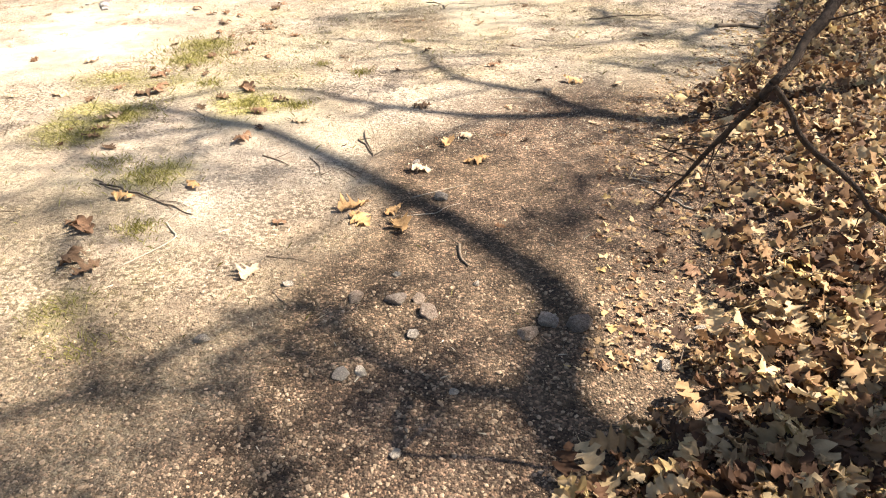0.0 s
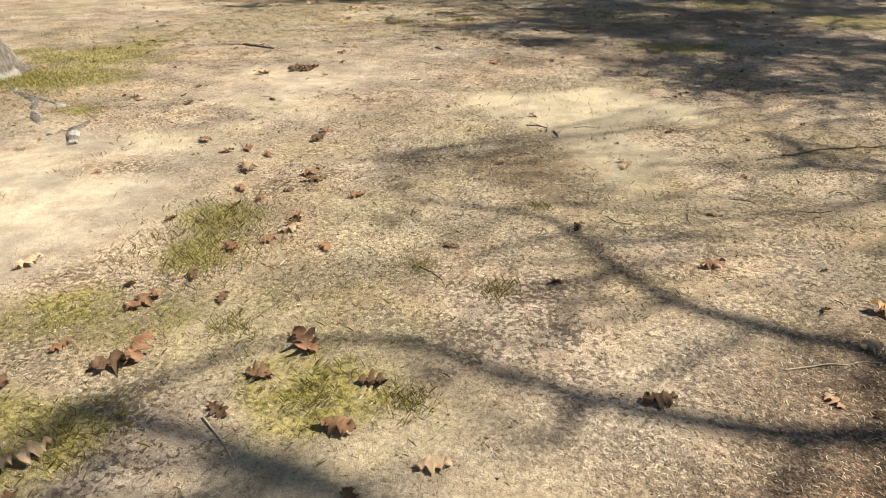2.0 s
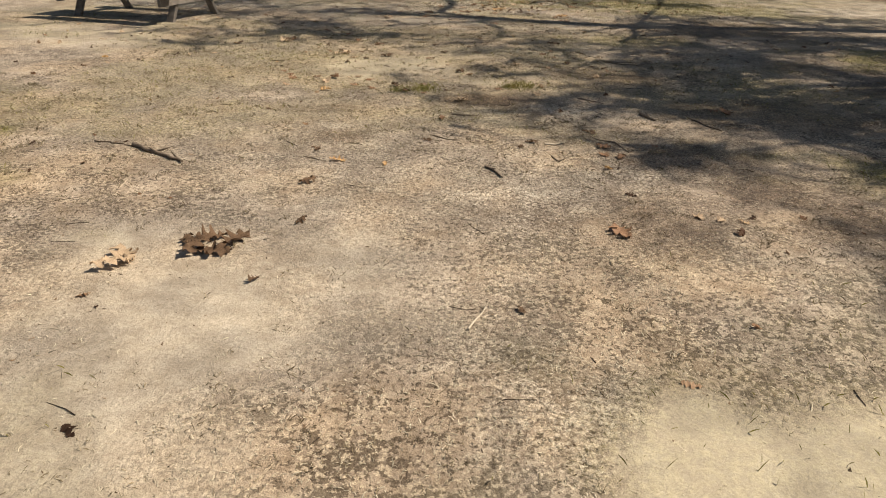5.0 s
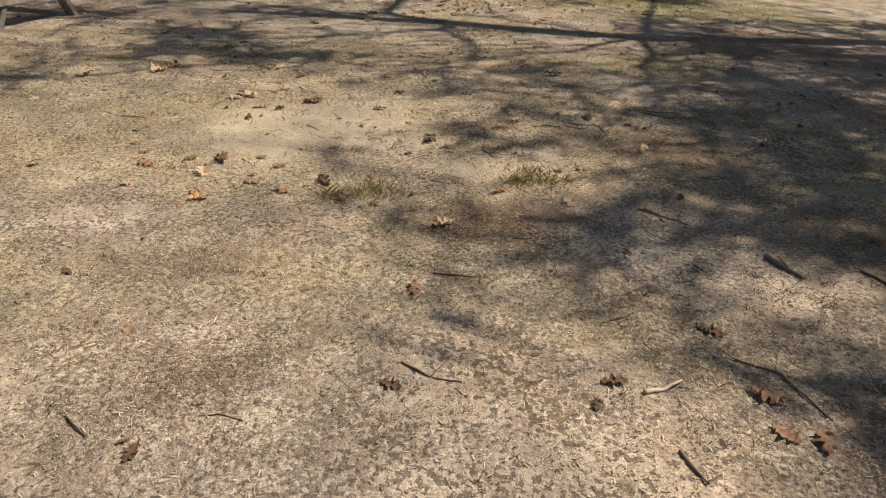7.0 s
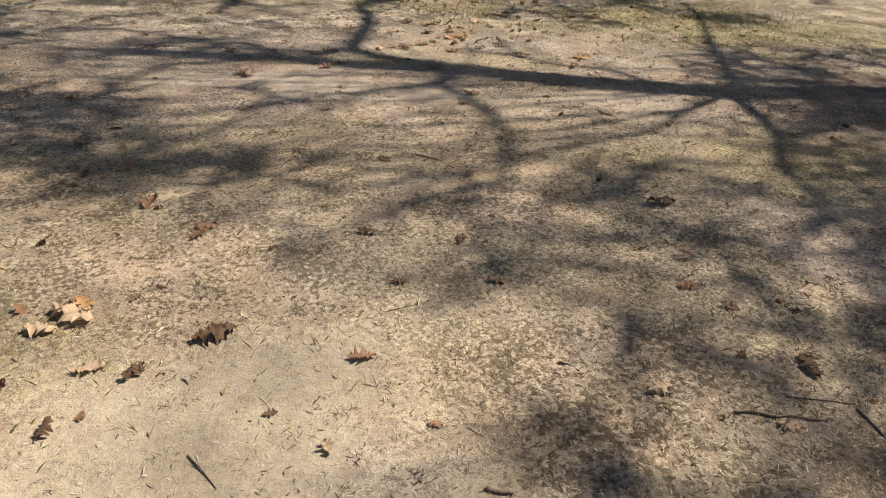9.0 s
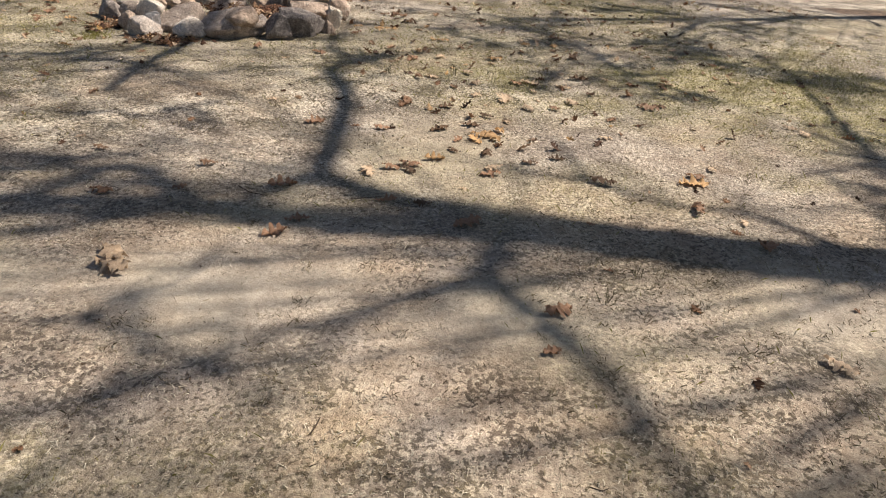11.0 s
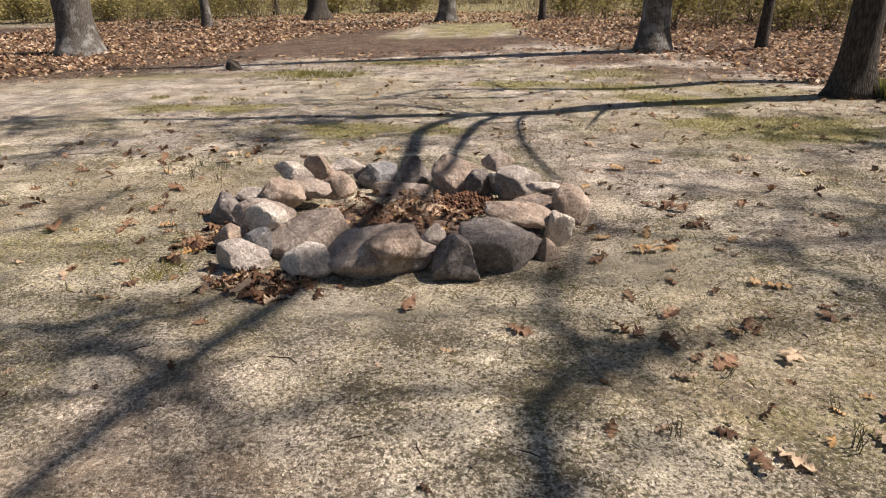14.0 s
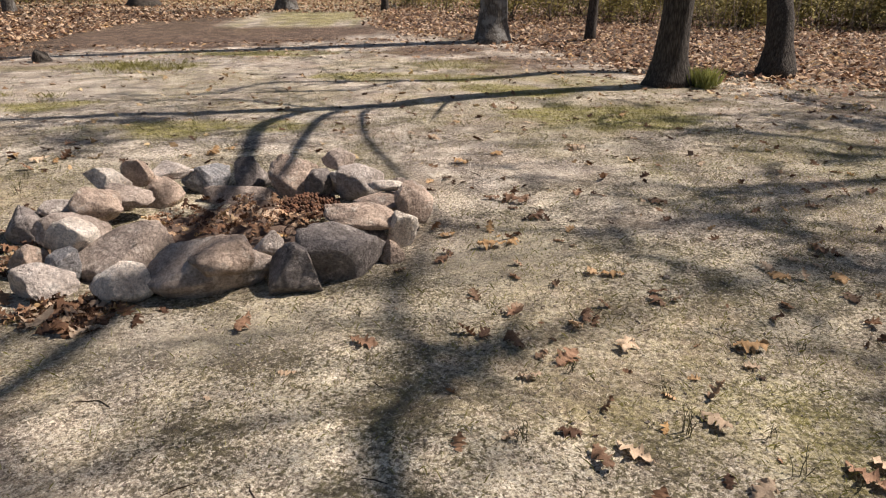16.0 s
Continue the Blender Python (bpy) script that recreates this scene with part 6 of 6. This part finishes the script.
# ---- brushwood in the leaf bank ----
rs = np.random.RandomState(17)
n = 700
ty = 0.4 + 6.5 * rs.rand(n) ** 1.5
tx = bank_edge(ty) - 0.1 + 1.7 * rs.rand(n)
ta, tl = rs.rand(n) * 6.283, 0.05 + 0.18 * rs.rand(n) ** 2
a = np.stack([tx, ty, ground_z(tx, ty) + 0.008 + 0.03 * rs.rand(n) * np.clip((tx - bank_edge(ty)) / 0.4, 0, 1)], 1)
b = a + np.stack([np.cos(ta) * tl, np.sin(ta) * tl, 0.25 * tl * (rs.rand(n) - 0.2)], 1)
tr = 0.0015 + 0.003 * rs.rand(n)
tagged(sticks(a, (a + b) / 2 + 0.012 * rs.randn(n, 3), b, tr, tr * 0.5, TWIG, "brushwood"), "thin broken twigs lying in the leaf bank", "twigs", kind="stuff")


# small dark twigs strewn over the track
n = 420
tx, ty = -5.0 + 8.5 * rs.rand(n), 2.2 + 26 * rs.rand(n)
keep = (np.hypot(tx + 2.38, ty - 23.3) > 1.2) & (rs.rand(n) < 0.35 + 0.65 * vnoise(tx, ty, 0.6, 77) - 0.9 * zones(tx, ty)[2])
tx, ty = tx[keep], ty[keep]
n = len(tx)
ta, tl = rs.rand(n) * 6.283, 0.04 + 0.16 * rs.rand(n) ** 2
a = np.stack([tx, ty, ground_z(tx, ty) + 0.001], 1)
b = np.stack([tx + np.cos(ta) * tl, ty + np.sin(ta) * tl, ground_z(tx + np.cos(ta) * tl, ty + np.sin(ta) * tl) + 0.001], 1)
m = (a + b) / 2 + np.stack([rs.randn(n) * 0.12 * tl, rs.randn(n) * 0.12 * tl, np.full(n, 0.002)], 1)
tr = 0.0015 + 0.0025 * rs.rand(n)
tagged(sticks(a, m, b, tr, tr * 0.6, DARK_TWIG, "small_twigs"), "small dark broken twigs strewn over the soil", "twigs", kind="stuff")


# ---- grass, thatch, crumbs and grit ----
def blades(name, label, xs, ys, hs, ws, mat, seed, lean=0.5, category="grass"):
    rng = np.random.RandomState(seed)
    n = len(xs)
    z = ground_z(xs, ys) - 0.004
    a, b = rng.rand(n) * 6.283, rng.rand(n) * 6.283
    l = lean * hs * (0.3 + rng.rand(n))
    dx, dy = np.cos(a) * ws / 2, np.sin(a) * ws / 2
    P = np.stack([np.stack([xs - dx, ys - dy, z], 1), np.stack([xs + dx, ys + dy, z], 1),
                  np.stack([xs + np.cos(b) * l * 0.4 + dx * 0.6, ys + np.sin(b) * l * 0.4 + dy * 0.6, z + hs * 0.6], 1),
                  np.stack([xs + np.cos(b) * l, ys + np.sin(b) * l, z + hs], 1)], 1).reshape(-1, 3)
    k = np.arange(n)[:, None] * 4
    F = np.concatenate([k + [0, 1, 2], k + [0, 2, 3]], 0)
    return tagged(from_arrays(name, P, F, mat), label, category, kind="stuff")


rs = np.random.RandomState(8)
# short grass where the ground is grassy
cx, cy = -7.5 + 12 * rs.rand(700000), 1.5 + 32 * rs.rand(700000)
g = zones(cx, cy)[0]
keep = (rs.rand(len(cx)) < 0.42 * g ** 1.3) & (np.hypot(cx + 2.38, cy - 23.3) > 1.15)
cx, cy = cx[keep], cy[keep]
blades("grass", "short sparse yellow-green grass", cx, cy, 0.012 + 0.03 * rs.rand(len(cx)), np.full(len(cx), 0.0022), GRASS, 1, 0.9)
# thin short grass in the clearing round the pit
cx, cy = -4.5 + 11 * rs.rand(260000), 19.6 + 9 * rs.rand(260000)
den = np.clip((0.5 * vnoise(cx, cy, 0.9, 81) + 0.5 * vnoise(cx, cy, 3.2, 82) - 0.42) * 3.2, 0, 1) * np.clip((cy - 19.6) / 2.0, 0, 1) * np.clip(0.35 + (cx + 2.0) / 4, 0.25, 1)
keep = (rs.rand(len(cx)) < 0.9 * den) & (np.hypot(cx + 2.38, cy - 23.3) > 1.2)
cx, cy = cx[keep], cy[keep]
blades("clearing_grass", "thin short olive grass round the fire pit", cx, cy, 0.008 + 0.022 * rs.rand(len(cx)) ** 1.5, np.full(len(cx), 0.002), GRASS, 6, 0.8)
# tufts
tx, ty, th = [], [], []
for x, y, r, n, h in ((-1.61, 2.85, 0.10, 130, 0.06), (-2.12, 3.77, 0.12, 110, 0.06), (-2.30, 3.38, 0.10, 90, 0.05), (-1.50, 1.67, 0.06, 50, 0.05), (-1.32, 1.45, 0.06, 50, 0.05), (-1.46, 2.31, 0.05, 50, 0.05), (-2.24, 5.42, 0.2, 200, 0.05), (-1.40, 3.95, 0.06, 80, 0.06), (-1.06, 3.94, 0.06, 80, 0.06), (-2.15, 5.05, 0.22, 300, 0.06), (-1.45, 2.28, 0.06, 60, 0.05), (-1.89, 2.96, 0.08, 80, 0.05), (-0.71, 4.66, 0.05, 60, 0.06),
                      (-1.8, 4.37, 0.06, 60, 0.06), (-2.05, 5.5, 0.15, 120, 0.05), (-5.2, 8.75, 0.35, 400, 0.08), (-6.0, 31.1, 0.7, 900, 0.09), (-5.3, 31.0, 0.5, 400, 0.07), (-4.4, 32.6, 0.9, 500, 0.05), (-0.4, 31.2, 0.7, 500, 0.06), (-0.6, 29.6, 0.6, 400, 0.05), (-7.4, 28.4, 0.12, 120, 0.06), (-6.7, 28.3, 0.15, 140, 0.06), (-6.0, 28.2, 0.2, 160, 0.06), (-1.61, 12.87, 0.09, 110, 0.07), (-0.63, 13.06, 0.10, 110, 0.07), (-1.83, 12.81, 0.06, 60, 0.06), (-0.76, 13.0, 0.05, 50, 0.06), (-1.05, 4.9, 0.05, 40, 0.05), (-0.4, 5.6, 0.04, 40, 0.05), (-3.6, 22.2, 0.12, 200, 0.05)):
    if y < 20:
        n, h, r = n * 4, h * 0.6, r * 1.5
    tx.append(x + r * rs.randn(n) * 0.6)
    ty.append(y + r * rs.randn(n) * 0.6)
    th.append(h * (0.4 + 0.8 * rs.rand(n)))
tx, ty, th = np.concatenate(tx), np.concatenate(ty), np.concatenate(th)
blades("grass_tufts", "small tufts of green grass", tx, ty, th, np.full(len(tx), 0.0018), GRASS, 2, 0.8)
tx, ty = 3.04 + 0.09 * rs.randn(380), 28.68 + 0.08 * rs.randn(380)
blades("oak_foot_grass", "bright green grass tuft at the foot of the oak", tx, ty, 0.12 + 0.20 * rs.rand(380), np.full(380, 0.004), TUFT, 12, 0.45)
# stubble: little dead tufts all over the trodden grass
ux, uy = -6 + 10 * rs.rand(26000), 2.0 + 27 * rs.rand(26000)
den = np.clip(0.6 * vnoise(ux, uy, 0.8, 41) + 0.4 * vnoise(ux, uy, 3.0, 42) - 0.38, 0, 1) * 3.0 * (1 - 0.9 * zones(ux, uy)[2]) * (1 - 0.8 * zones(ux, uy)[1])
keep = (rs.rand(len(ux)) < den) & (np.hypot(ux + 2.38, uy - 23.3) > 1.1)
ux, uy = np.repeat(ux[keep], 16), np.repeat(uy[keep], 16)
ux, uy = ux + 0.018 * rs.randn(len(ux)), uy + 0.018 * rs.randn(len(uy))
blades("stubble", "tiny dead grass stubs in the trodden soil", ux, uy, 0.005 + 0.017 * rs.rand(len(ux)) ** 1.5, np.full(len(ux), 0.0026), STUB, 5, 1.3)
# little dry tufts on the trodden ground beside the track
n = 2600
ux, uy = -5.5 + 7.0 * rs.rand(n), 4.0 + 14.0 * rs.rand(n)
den = np.clip((0.5 * vnoise(ux, uy, 0.7, 91) + 0.5 * vnoise(ux, uy, 2.6, 92) - 0.40) * 3.5, 0, 1) * (0.45 + 0.55 * (uy > 10.5)) * (1 - 0.8 * zones(ux, uy)[2])
keep = rs.rand(n) < den
ux, uy = np.repeat(ux[keep], 26), np.repeat(uy[keep], 26)
ux, uy = ux + 0.022 * rs.randn(len(ux)), uy + 0.022 * rs.randn(len(uy))
blades("dry_tufts", "small dry brown and olive grass tufts", ux, uy, 0.008 + 0.022 * rs.rand(len(ux)) ** 1.5, np.full(len(ux), 0.0024), STUB, 9, 1.0)
# flat thatch and crumbs over the trodden soil
cx, cy = -5.5 + 8.5 * rs.rand(420000), 1.0 + 27 * rs.rand(420000)
den = np.clip(0.55 * vnoise(cx, cy, 0.9, 31) + 0.45 * vnoise(cx, cy, 3.5, 32) - 0.30, 0, 1) * 2.2
den *= 1 - 0.85 * zones(cx, cy)[2]
sel = rs.rand(len(cx))
k1 = sel < 0.05 * den
blades("thatch", "flat dry straw and thatch on the soil", cx[k1], cy[k1], 0.005 + 0.014 * rs.rand(k1.sum()), 0.003 + 0.0035 * rs.rand(k1.sum()), STRAW, 3, 3.0, "thatch")


def strands(name, label, n, seed, mat, wide):
    """Short bent dry strands lying flat on the trodden soil."""
    rng = np.random.RandomState(seed)
    x, y = -5.0 + 7.5 * rng.rand(n), 3.2 + 25 * rng.rand(n)
    z0 = zones(x, y)
    den = np.clip((0.55 * vnoise(x, y, 1.1, seed) + 0.45 * vnoise(x, y, 4.2, seed + 1) - 0.30) * 2.6, 0, 1) * (1 - 0.9 * z0[2]) * (1 - 0.6 * np.clip(1.6 * z0[0], 0, 1)) * np.clip(1.25 - np.abs(x + 1.3) / 4, 0, 1)
    keep = (rng.rand(n) < den) & (np.hypot(x + 2.38, y - 23.3) > 1.15)
    x, y = x[keep], y[keep]
    m = len(x)
    a, ln, w = rng.rand(m) * 6.283, 0.004 + 0.010 * rng.rand(m), wide * (0.6 + 0.8 * rng.rand(m))
    b = a + rng.uniform(-0.9, 0.9, m)
    z = ground_z(x, y) + 0.001
    lift = 0.002 + 0.005 * rng.rand(m) ** 2

    def row(px, py, pz, ang):
        dx, dy = -np.sin(ang) * w, np.cos(ang) * w
        return [np.stack([px - dx, py - dy, pz], 1), np.stack([px + dx, py + dy, pz + 0.4 * w], 1)]
    P = np.stack(row(x - np.cos(a) * ln, y - np.sin(a) * ln, z, a) + row(x, y, z + lift, (a + b) / 2) + row(x + np.cos(b) * ln, y + np.sin(b) * ln, z + 0.3 * lift, b), 1).reshape(-1, 3)
    k = np.arange(m)[:, None] * 6
    return tagged(from_arrays(name, P, np.concatenate([k + [0, 1, 3, 2], k + [2, 3, 5, 4]], 0), mat), label, "thatch", kind="stuff")


strands("straw_strands", "short pale straw strands lying on trodden soil", 260000, 501, STRAW, 0.0011)
strands("dead_strands", "short dark dead grass strands on trodden soil", 110000, 511, STUB, 0.0011)
k2 = (sel > 0.5) & (sel < 0.5 + 0.26 * den)
blades("crumbs", "dark crumbled leaf and bark scraps", cx[k2], cy[k2], 0.003 + 0.006 * rs.rand(k2.sum()), 0.007 + 0.014 * rs.rand(k2.sum()), CRUMB, 4, 3.0, "leaf scraps")
# pale flakes and dark clods on the crumbly soil round the fire pit
n = 240000
cx, cy = -4.5 + 9.5 * rs.rand(n), 18.8 + 8.5 * rs.rand(n) ** 1.7
den = np.clip((cy - 18.8) / 2.0, 0, 1) * np.clip(0.5 * vnoise(cx, cy, 1.1, 51) + 0.5 * vnoise(cx, cy, 4.5, 52) - 0.30, 0, 1) * 2.4 * (np.hypot(cx + 2.38, cy - 23.3) > 1.1)
sel = rs.rand(n)
k1 = sel < 0.40 * den * (1 - 0.8 * np.clip(zones(cx, cy)[0] * 1.6, 0, 1))
m = k1.sum()
fs = (0.0015 + 0.0025 * rs.rand(m) ** 1.5)[:, None]
c = np.stack([cx[k1], cy[k1], ground_z(cx[k1], cy[k1]) + 0.004 + 0.003 * rs.rand(m)], 1)
fu, fw = rs.randn(m, 3) * (1, 1, 0.35), rs.randn(m, 3) * (1, 1, 0.35)
fu *= fs * 1.5 / np.linalg.norm(fu, axis=1, keepdims=True)
fw *= fs / np.linalg.norm(fw, axis=1, keepdims=True)
P = np.stack([c - fu, c + fw, c + fu, c - fw], 1).reshape(-1, 3)
tagged(from_arrays("flakes", P, np.arange(4 * m).reshape(-1, 4), STRAW), "pale straw and lichen flakes on the soil", "thatch", kind="stuff")


def chips(name, label, category, x, y, size, mat, rng, flat=0.6, sink=0.2):
    """Many rounded, uneven crumbs resting on the ground, in one mesh."""
    m = len(x)
    shape = iv[None] * (0.4 + 0.9 * rng.rand(m, len(iv), 1)) * (1 + 0.5 * rng.rand(m, 1, 3)) * (1, 1, flat)
    a = rng.rand(m) * 6.283
    ca, sa = np.cos(a)[:, None], np.sin(a)[:, None]
    turned = np.stack([shape[..., 0] * ca - shape[..., 1] * sa, shape[..., 0] * sa + shape[..., 1] * ca, shape[..., 2]], 2)
    P = turned * size[:, None, None] + np.stack([x, y, ground_z(x, y) + size * sink], 1)[:, None]
    F = np.array(iface)[None] + len(iv) * np.arange(m)[:, None, None]
    return tagged(from_arrays(name, P.reshape(-1, 3), F.reshape(-1, 3), mat), label, category, kind="stuff")


k2 = sel > 1 - 0.03 * (2.4 - den) * np.clip((cy - 18.8) / 2.0, 0, 1) * (np.hypot(cx + 2.38, cy - 23.3) > 1.1)
chips("clods", "dark crumbly clods of soil", "soil", cx[k2], cy[k2], 0.002 + 0.0055 * rs.rand(k2.sum()) ** 2.5, CLOD, rs)
# grit on the brown track
cx, cy = -1.6 + 3.2 * rs.rand(36000), 0.6 + 4.3 * rs.rand(36000) ** 1.7
keep = rs.rand(len(cx)) < zones(cx, cy)[1] * np.clip((4.9 - cy) / 2.5, 0.15, 1)
cx, cy = cx[keep], cy[keep]
sz = 0.0018 + (0.003 + 0.003 * (cy < 1.9)) * rs.rand(len(cx)) ** 2.5
chips("grit", "loose grit and fine gravel on brown soil", "gravel", cx, cy, sz, GRIT, rs)


# ---- dry weeds beside the pit ----
def weed(x, y, h, n, seed):
    rng = random.Random(seed)
    root = new("weed")
    root.location = (x, y, gz(x, y))
    tagged(root, "dry dark weed with thin upright stalks", "weed", "weeds round the fire pit")
    for k in range(n):
        bm = bmesh.new()
        a = Vector((rng.gauss(0, 0.012), rng.gauss(0, 0.012), -0.005))
        b = a + Vector((rng.gauss(0, 0.018), rng.gauss(0, 0.018), h * rng.uniform(0.6, 1.1)))
        m = a.lerp(b, 0.5) + Vector((rng.gauss(0, 0.004), rng.gauss(0, 0.004), 0))
        tube(bm, [a, m, b], [0.0017, 0.0015, 0.001], 4)
        for j in range(9):
            p = a.lerp(b, rng.uniform(0.35, 1.0))
            d = Vector((rng.uniform(-1, 1), rng.uniform(-1, 1), rng.uniform(0.2, 1.2))).normalized() * rng.uniform(0.006, 0.014)
            e = d.orthogonal().normalized() * 0.002
            bm.faces.new([bm.verts.new(p + q) for q in (Vector((0, 0, 0)), d * 0.5 + e, d, d * 0.5 - e)])
        part("stalk", bm, WEED, root)


for k, (x, y, h, n) in enumerate(((-0.38, 21.11, 0.10, 7), (-0.96, 21.10, 0.08, 7), (-0.09, 21.08, 0.08, 3), (-0.11, 20.89, 0.08, 4), (-0.70, 21.51, 0.06, 4), (-0.43, 17.61, 0.09, 5), (-0.20, 17.80, 0.06, 4), (0.04, 20.82, 0.07, 4), (-0.36, 21.35, 0.07, 4), (0.3, 21.6, 0.07, 4), (-1.57, 22.03, 0.05, 3), (-4.75, 24.2, 0.12, 6), (-4.45, 24.1, 0.12, 7), (-4.15, 24.0, 0.11, 6), (-4.6, 24.5, 0.10, 5), (-4.3, 24.4, 0.10, 5))):
    weed(x, y, h, n, 300 + k)


# ---- a low stump at the edge of the leaves ----
bm = bmesh.new()
tube(bm, [(0, 0, -0.05), (0.0, 0.0, 0.05), (0.02, 0.0, 0.11)], [0.19, 0.16, 0.12], 18, 0.16, 5)
for v in bm.verts:
    if v.co.z > 0.08:
        v.co.z += 0.05 * math.sin(3 * math.atan2(v.co.y, v.co.x)) + 0.02
me = bpy.data.meshes.new("tree_stump")
bm.to_mesh(me)
bm.free()
me.materials.append(BARK)
ob = new("tree_stump", me)
ob.location = (-8.0, 32.1, gz(-8.0, 32.1))
tagged(ob, "low dark weathered stump at the edge of dry leaves", "tree stump")


# ---- understorey beyond the clearing ----
def shrub(x, y, h, seed):
    rng = random.Random(seed)
    root = new("shrub")
    z0 = gz(x, y)
    root.location = (x, y, z0)
    tagged(root, "thin shrub with small yellow-green spring leaves", "shrub", "shrubs beyond the clearing")
    bm, tips = bmesh.new(), []
    for k in range(7):
        d = Vector((rng.uniform(-0.6, 0.6), rng.uniform(-0.6, 0.6), 1)).normalized() * h * rng.uniform(0.6, 1)
        tube(bm, [Vector((rng.uniform(-.1, .1), rng.uniform(-.1, .1), -0.03)), d * 0.5 + Vector((rng.uniform(-.1, .1), 0, 0)), d], [0.012, 0.009, 0.004], 4)
        tips += [d * rng.uniform(0.3, 1.0) + Vector((rng.gauss(0, .2), rng.gauss(0, .2), rng.gauss(0, .12))) for _ in range(90)]
    tagged(part("woody_base", bm, TWIG, root), kind="stuff")
    bm = bmesh.new()
    for p in tips:
        a = Vector((rng.uniform(-1, 1), rng.uniform(-1, 1), rng.uniform(-.5, .5))).normalized() * rng.uniform(0.03, 0.06)
        b = a.orthogonal().normalized() * a.length * 0.5
        p.z = max(p.z, 0.06)
        bm.faces.new([bm.verts.new(p + q) for q in (-a, b, a, -b)])
    tagged(part("leaves", bm, SHRUB, root), kind="stuff")
    return root


# the thicket that closes the clearing
n = 130000
vx = -38 + 84 * rs.rand(n)
near = np.interp(vx, [-38, -16, -8, -3, 0, 1.8, 5.8, 10.4, 46], [45, 47, 50, 50, 43, 39.6, 37.2, 35.8, 34])
vy = near - 0.8 + 16 * rs.rand(n) ** 1.7
tall = 0.5 + 1.1 * vnoise(vx, vy, 0.35, 61) + 0.5 * vnoise(vx, vy, 1.1, 62)
keep = (vy > near + 2.5 * (vnoise(vx, vy, 0.5, 63) - 0.3)) & (rs.rand(n) < np.clip(vnoise(vx, vy, 0.9, 64) * 2.2 - 0.35, 0.08, 1))
vx, vy, tall = vx[keep], vy[keep], tall[keep]
n = len(vx)
c = np.stack([vx, vy, ground_z(vx, vy) + 0.03 + tall * rs.rand(n)], 1)
u, w = rs.randn(n, 3), rs.randn(n, 3)
u *= (0.03 + 0.05 * rs.rand(n, 1)) / np.linalg.norm(u, axis=1, keepdims=True)
w *= (0.018 + 0.03 * rs.rand(n, 1)) / np.linalg.norm(w, axis=1, keepdims=True)
P = np.stack([c - u, c + w, c + u, c - w], 1).reshape(-1, 3)
tagged(from_arrays("undergrowth", P, np.arange(4 * n).reshape(-1, 4), SHRUB), "thicket of budding olive-green undergrowth", "undergrowth", kind="stuff")
pick = rs.rand(n) < 0.07
a = c[pick].copy()
a[:, 2] = ground_z(a[:, 0], a[:, 1]) - 0.02
b = a + np.stack([0.25 * rs.randn(len(a)), 0.25 * rs.randn(len(a)), tall[pick] * (0.7 + 0.5 * rs.rand(len(a)))], 1)
tagged(sticks(a, (a + b) / 2 + 0.06 * rs.randn(len(a), 3), b, np.full(len(a), 0.010), np.full(len(a), 0.004), TWIG, "undergrowth_stems"), "bare brown stems of the undergrowth", "undergrowth", kind="stuff")
rng = random.Random(40)
first = [shrub(2.0 + 2.2 * k, 46.5 + (k % 3), 1.0 + 0.2 * (k % 3), 50 + k) for k in range(4)]
for k in range(300):
    x = rng.uniform(-34, 38)
    y = float(np.interp(x, [-38, -16, -8, -3, 0, 1.8, 5.8, 10.4, 46], [46, 48, 51, 51, 44, 41, 38.6, 37.2, 36])) + 18 * rng.random() ** 2.0
    if x < -1 and abs(x + 4.6) < 3 and y < 56:
        continue
    s = rng.uniform(1.0, 1.8)
    o = copy_thing(first[k % 4], pose(x, y, gz(x, y), 0, 0, rng.uniform(0, 360)))
    o.scale = (s, s, s)
for k in range(26):
    x, y = rng.uniform(-34, 44), rng.uniform(50, 85)
    if abs(x + 4.6) < 3 and y < 60:
        continue
    r = rng.uniform(0.12, 0.3)
    tree("oak trunk among the shrubs beyond the clearing", (x, y), r, straight((x, y), 11, r, seed=200 + k), seed=200 + k, sides=8, flare=1.3, crown=6)
